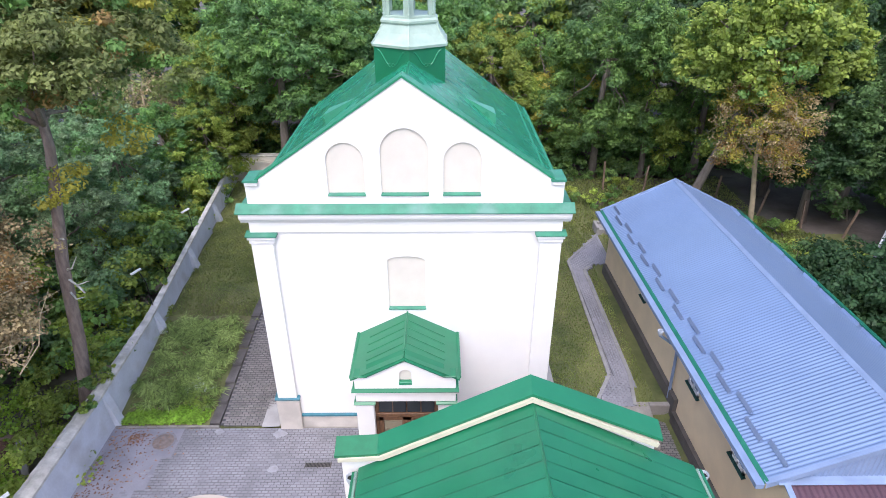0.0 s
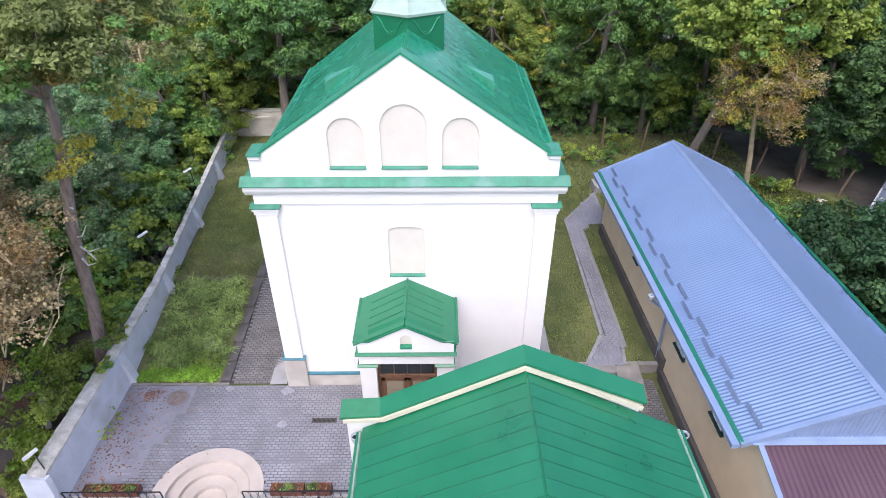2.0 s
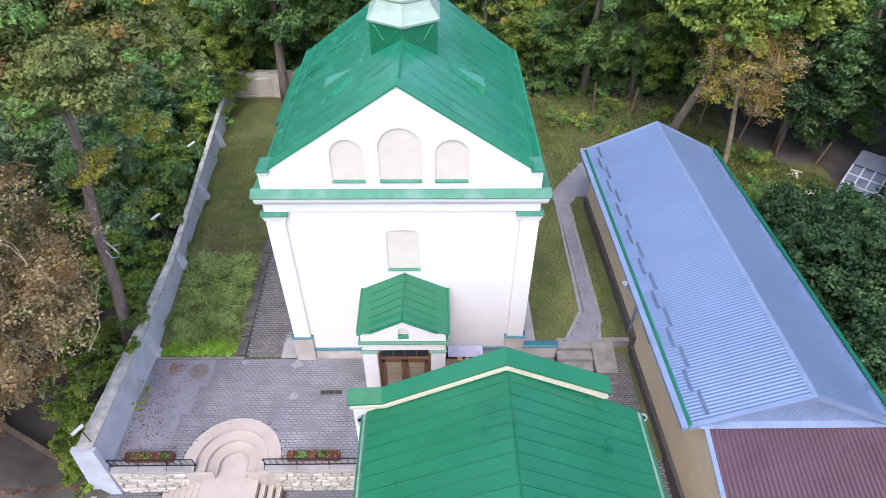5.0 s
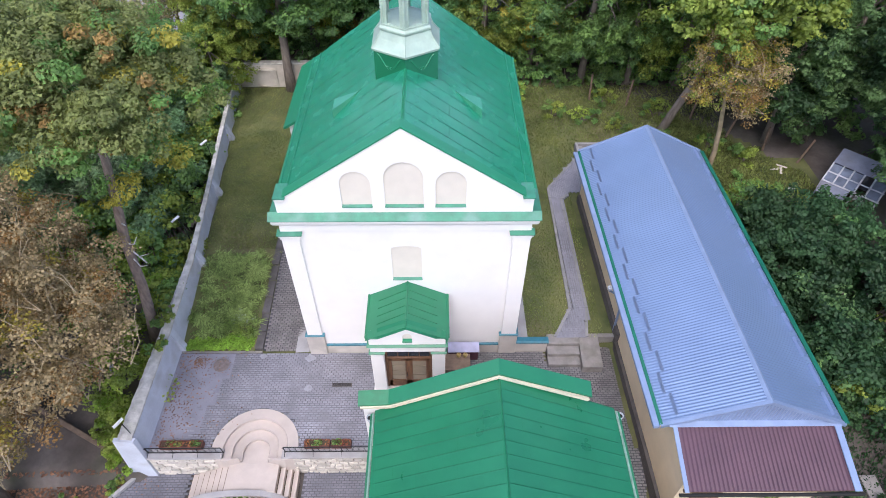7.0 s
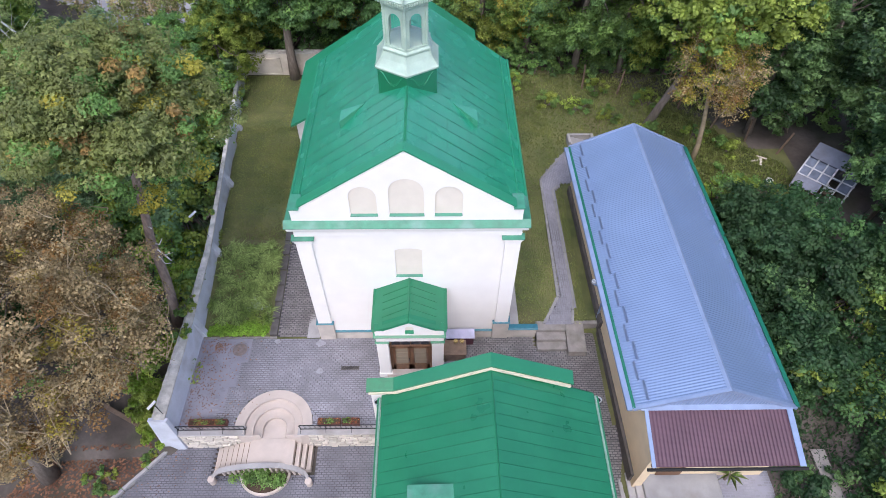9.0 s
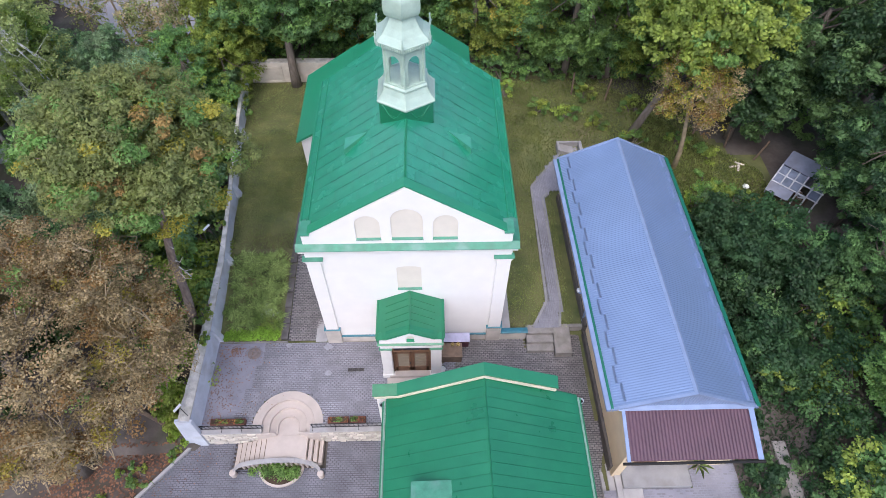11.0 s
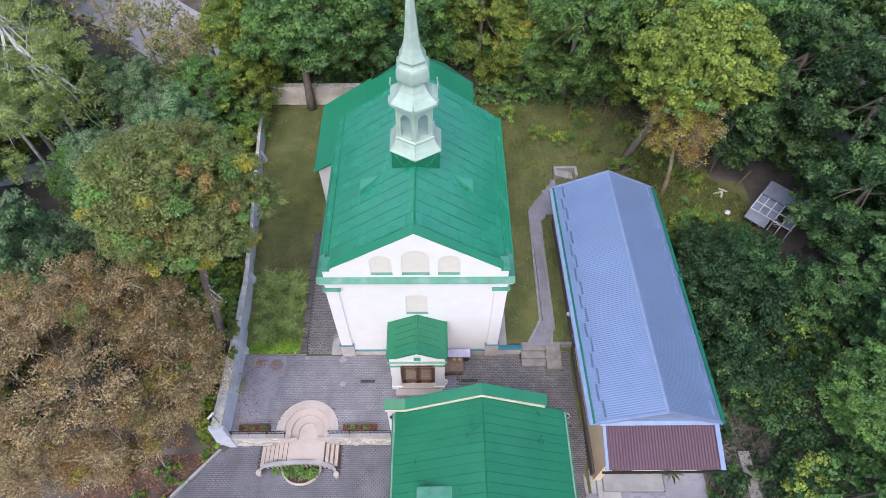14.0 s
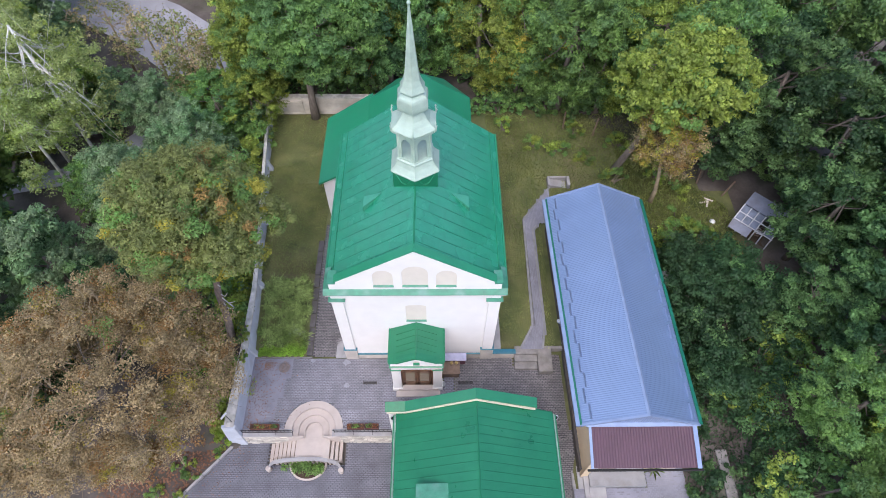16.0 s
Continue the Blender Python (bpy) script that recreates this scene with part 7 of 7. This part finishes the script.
def blades(n, region, size, width, seed, lean=0.6):
    """Upright curved blades: region gives a place for each."""
    rr = np.random.default_rng(seed)
    out = np.empty((n, 4, 3))
    for i in range(n):
        x, y, z = region(rr)
        a = rr.uniform(0, math.tau)
        h = size * rr.uniform(0.5, 1.3)
        l = h * lean * rr.uniform(0.3, 1.3)
        c, s = math.cos(a), math.sin(a)
        w = width * rr.uniform(0.6, 1.3)
        out[i] = ((x - s * w, y + c * w, z), (x + s * w, y - c * w, z), (x + c * l * 0.45 + s * w * 0.8, y + s * l * 0.45 - c * w * 0.8, z + h * 0.75), (x + c * l, y + s * l, z + h * 0.6))
    return out.reshape(-1, 3)


def straps(n, region, size, width, seed):
    """Long arching strap leaves, each of two segments."""
    rr = np.random.default_rng(seed)
    out = np.empty((n, 8, 3))
    for i in range(n):
        x, y, z = region(rr)
        a = rr.uniform(0, math.tau)
        h = size * rr.uniform(0.6, 1.2)
        l = h * rr.uniform(0.8, 1.9)
        c, s = math.cos(a), math.sin(a)
        w = width * rr.uniform(0.7, 1.3)
        m = (x + c * l * 0.4, y + s * l * 0.4, z + h * 0.85)
        t = (x + c * l, y + s * l, z + h * rr.uniform(0.45, 0.8))
        ml, mr = (m[0] - s * w, m[1] + c * w, m[2]), (m[0] + s * w, m[1] - c * w, m[2])
        out[i] = ((x - s * w, y + c * w, z), (x + s * w, y - c * w, z), mr, ml, ml, mr, (t[0] + s * w * 0.2, t[1] - c * w * 0.2, t[2]), (t[0] - s * w * 0.2, t[1] + c * w * 0.2, t[2]))
    return out.reshape(-1, 3)


def lawn_left(rr):
    while True:
        y = rr.uniform(4.6, 20.3)
        x = rr.uniform(wall_x(y) + 0.2, -4.9 if y < 9.6 else -6.4 if y < 15 else -3)
        if not (-6.4 < x < -4.9 and y < 9.6):
            return x, y, ground_z(x, y)


def lawn_right(rr):
    while True:
        x, y = rr.uniform(5.0, 8.3), rr.uniform(0.3, 20.3)
        if not in_path(x, y):
            return x, y, ground_z(x, y)


def lawn_far(rr):
    while True:
        x, y = rr.uniform(5.0, 18.5), rr.uniform(9.9, 20.5)
        if in_path(x, y) or rr.random() > (x - 5.0) / 4.5 + 0.15 * (y - 13):
            continue
        return x, y, ground_z(x, y)


def lily_bed(rr):
    y = rr.uniform(0.85, 5.3)
    x = rr.uniform(wall_x(y) + 0.35, -6.9)
    return x, y, lawn_z(y)


def rough_side(rr):
    y = rr.uniform(-9.0, 9.0)
    x = rr.uniform(14.6, 19.5)
    return x, y, ground_z(x, y)


def weedy_back(rr):
    while True:
        x, y = rr.uniform(14.6, 21.5), rr.uniform(7.0, 18.0)
        if x + y < 32.5:
            return x, y, ground_z(x, y)


for nm, region, n, size, w, m, label in (("lawn_grass", lawn_left, 40000, 0.085, 0.012, GRASS, "short patchy lawn grass"), ("lawn_grass", lawn_right, 22000, 0.08, 0.012, GRASS, "short patchy lawn grass"),
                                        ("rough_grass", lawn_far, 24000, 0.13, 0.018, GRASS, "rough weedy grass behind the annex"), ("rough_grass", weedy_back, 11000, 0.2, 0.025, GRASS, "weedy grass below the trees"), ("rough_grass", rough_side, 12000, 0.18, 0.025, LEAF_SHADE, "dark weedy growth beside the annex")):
    ob = new(nm, leaf_mesh(nm, [(blades(n, region, size, w, len(label)), m)]))
    tagged(ob, label, "grass", kind="stuff")
rl = np.random.default_rng(66)
clump_at = [lily_bed(rl) for _ in range(85)]


def lily_leaf(rr):
    c = clump_at[int(rr.integers(len(clump_at)))]
    return c[0] + rr.normal() * 0.05, c[1] + rr.normal() * 0.05, c[2] + rr.uniform(0, 0.06)


ob = new("day_lilies", leaf_mesh("day_lilies", [(straps(7500, lily_leaf, 0.27, 0.015, 5), LILY), (blades(3000, lily_bed, 0.15, 0.024, 31), LEAF_MID)]))
tagged(ob, "tufts of long arching day-lily leaves in the bed", "bed plants", kind="stuff")


def bed_edge(rr):
    x = rr.uniform(-9.6, -6.9)
    return x, 0.2 + abs(rr.normal()) * 0.3, 0.1


PALELEAF = leaf("pale_silver_leaf", (0.3, 0.36, 0.26), (0.36, 0.4, 0.3), 0.25)
rg = np.random.default_rng(8)
ob = new("edging_plants", leaf_mesh("edging_plants", [(leaf_cloud(rg, [(*bed_edge(rg), 0.16) for _ in range(170)], 40, 0.045), LIME), (leaf_cloud(rg, [(-7.6 + rg.normal() * 0.25, 1.7 + rg.normal() * 0.2, 0.35, 0.15) for _ in range(10)], 25, 0.03), PALELEAF), (leaf_cloud(rg, [(-7.45 + rg.normal() * 0.2, 0.95 + rg.normal() * 0.15, 0.3, 0.18) for _ in range(10)], 30, 0.045), LEAF_LIGHT)]))
tagged(ob, "low bright lime-green edging plants with a pale patch", "bed plants", kind="stuff")


# fallen leaves
def fallen(n, seed, region, size):
    rr = np.random.default_rng(seed)
    out = np.empty((n, 4, 3))
    for i in range(n):
        x, y, z = region(rr)
        a = rr.uniform(0, math.tau)
        s = size * rr.uniform(0.6, 1.4)
        c, q = math.cos(a) * s, math.sin(a) * s
        out[i] = ((x - c, y - q, z), (x + q * 0.6, y - c * 0.6, z + 0.01), (x + c, y + q, z + 0.004), (x - q * 0.6, y + c * 0.6, z + 0.012))
    return out.reshape(-1, 3)


def court_leaf(rr):
    y = -4.2 + 4.2 * rr.random()
    return wall_x(y) + 0.25 + abs(rr.normal()) * 1.0, y, 0.012


def corner_leaf(rr):
    return -9.15 + abs(rr.normal()) * 0.3, -0.25 - abs(rr.normal()) * 0.25, 0.012


def yard_leaf(rr):
    y = rr.uniform(-11, -4.8)
    return -10.1 - 0.86 * (-4.7 - y) + abs(rr.normal()) * 1.1, y, -1.335


def slope_leaf(rr):
    y = rr.uniform(-11, -4.6)
    x = -10.8 - 0.86 * (-4.7 - y) - rr.uniform(0, 5)
    return x, y, ground_z(x, y) + 0.06


LITTER = leaf("fallen_leaf", (0.15, 0.075, 0.045), (0.2, 0.105, 0.055), 0.5, 0.0)
ob = new("fallen_leaves", leaf_mesh("fallen_leaves", [(fallen(560, 1, court_leaf, 0.036), LITTER), (fallen(120, 2, corner_leaf, 0.035), LITTER), (fallen(300, 3, yard_leaf, 0.033), LITTER), (fallen(3000, 4, slope_leaf, 0.07), LITTER)]))
tagged(ob, "scattered dry brown leaves on the paving and slope", "leaves", kind="stuff")

# birches in the west
for i, (x, y, tx, ty, h) in enumerate(((-25.6, 13.8, -25.9, 14.0, 12.0), (-23.6, 15.6, -24.0, 15.9, 13.0), (-30.6, 12.0, -31.0, 12.4, 12.0), (-27.6, 19.5, -28.0, 19.8, 12.5), (-26.9, 16.6, -27.3, 16.8, 11.5))):
    z = ground_z(x, y)
    tree("birch_tree", (x, y, z), [(x + (tx - x) * 0.3, y + (ty - y) * 0.3, z + h * 0.3), (x + (tx - x) * 0.65, y + (ty - y) * 0.65, z + h * 0.65), (tx, ty, z + h)],
         (tx, ty, z + h * 0.6, 3.3, 3.3, 5.2), [(LEAF_BIRCH, 0.9), (LEAF_LIGHT, 0.1)], "leaning white-barked birch with pale leaves", BIRCH, 0.13, 430, 42, 0.068, 0.42, 500 + i, 30, group="birches", corners=3)

# ivy over the boundary wall
for i, (y, r) in enumerate(((0.7, 0.42), (1.5, 0.3), (-0.6, 0.35), (6.5, 0.28), (8.2, 0.3))):
    shrub("ivy", wall_x(y) - 0.3, y, r, r * 1.3, [(LEAF_LIGHT, 0.5), (LEAF_MID, 0.5)], "ivy trailing over the wall coping", 420 + i, 0.045, 50, 26, z=1.24 + 0.02 * (y + 4.5), group="ivy on the wall")
# green tufts on the soil slope and weeds at its foot
for i, (x, y, r, h) in enumerate(((-11.6, -5.3, 0.3, 0.35), (-12.6, -6.2, 0.45, 0.4), (-13.4, -6.0, 0.4, 0.35), (-12.9, -7.4, 0.4, 0.4), (-14.3, -7.6, 0.6, 0.5), (-11.3, -4.9, 0.25, 0.3))):
    shrub("weed_tuft", x, y, r, h, [(LEAF_LIGHT, 0.4), (LEAF_MID, 0.6)], "low green weeds on the leafy soil slope", 440 + i, 0.05, 40, 20, group="weeds on the slope")

# thin trees over the far road
for i, (x, y, h) in enumerate(((-16.4, 20.6, 6.5), (-18.4, 23.6, 6.0), (-15.2, 22.4, 5.5), (-21.0, 24.6, 6.0), (-24.6, 26.6, 6.0))):
    z = ground_z(x, y)
    tree("thin_tree", (x, y, z), [(x + 0.1, y, z + h * 0.35), (x - 0.1, y + 0.2, z + h * 0.7), (x, y, z + h)], (x, y, z + h * 0.72, 2.2, 2.2, 2.4), [(LEAF_OLIVE, 0.55), (LEAF_BIRCH, 0.15), (LEAF_BROWN, 0.3)],
         "thin tree with sparse light leaves beside the road", TWIG, 0.1, 150, 14, 0.085, 0.4, 700 + i, 9, group="thin roadside trees", twigs=26)

for i, (x, y, a) in enumerate(((20.0, 11.4, 0.3), (20.4, 11.6, -0.5), (20.2, 11.2, 1.2))):
    c, q = math.cos(a), math.sin(a)
    z = ground_z(x, y) + 0.06
    solid("plank", Shape().prism([(x + c * u - q * w, y + q * u + c * w) for u, w in ((-0.3, -0.06), (0.3, -0.06), (0.3, 0.06), (-0.3, 0.06))], 'z', z + 0.03 * i, z + 0.03 * i + 0.03), mat_far, "pale broken board lying on the weeds", "plank", "broken boards")

# low growth along the edge of the woods
for i in range(14):
    x = 4.2 + i * 0.95
    shrub("edge_bush", x, 20.9 + rs.uniform(-0.6, 0.6), rs.uniform(0.6, 1.0), rs.uniform(0.8, 1.6), [(LEAF_DEEP, 0.5), (LEAF_MID, 0.5)], "low green bush at the edge of the woods", 800 + i, 0.09, 34, 30, group="bushes at the edge of the woods")

for i, (x, y, r, h) in enumerate(((15.4, -6.5, 0.7, 0.8), (15.3, -8.0, 0.7, 0.8), (15.7, -9.5, 0.8, 0.9), (17.9, -6.2, 0.8, 1.1), (18.0, -10.0, 1.0, 1.3), (15.2, 1.5, 0.6, 1.0), (15.3, 3.4, 0.6, 1.0), (15.6, -3.0, 0.7, 1.0), (16.0, -7.2, 0.5, 0.6), (17.8, -8.0, 0.7, 0.9), (15.4, -0.2, 0.6, 0.9))):
    shrub("weed_clump", x, y, r, h, [(LEAF_SHADE, 0.6), (LEAF_DEEP, 0.4)], "dark weedy clump beside the annex", 840 + i, 0.07, 40, 34, group="weeds beside the annex")
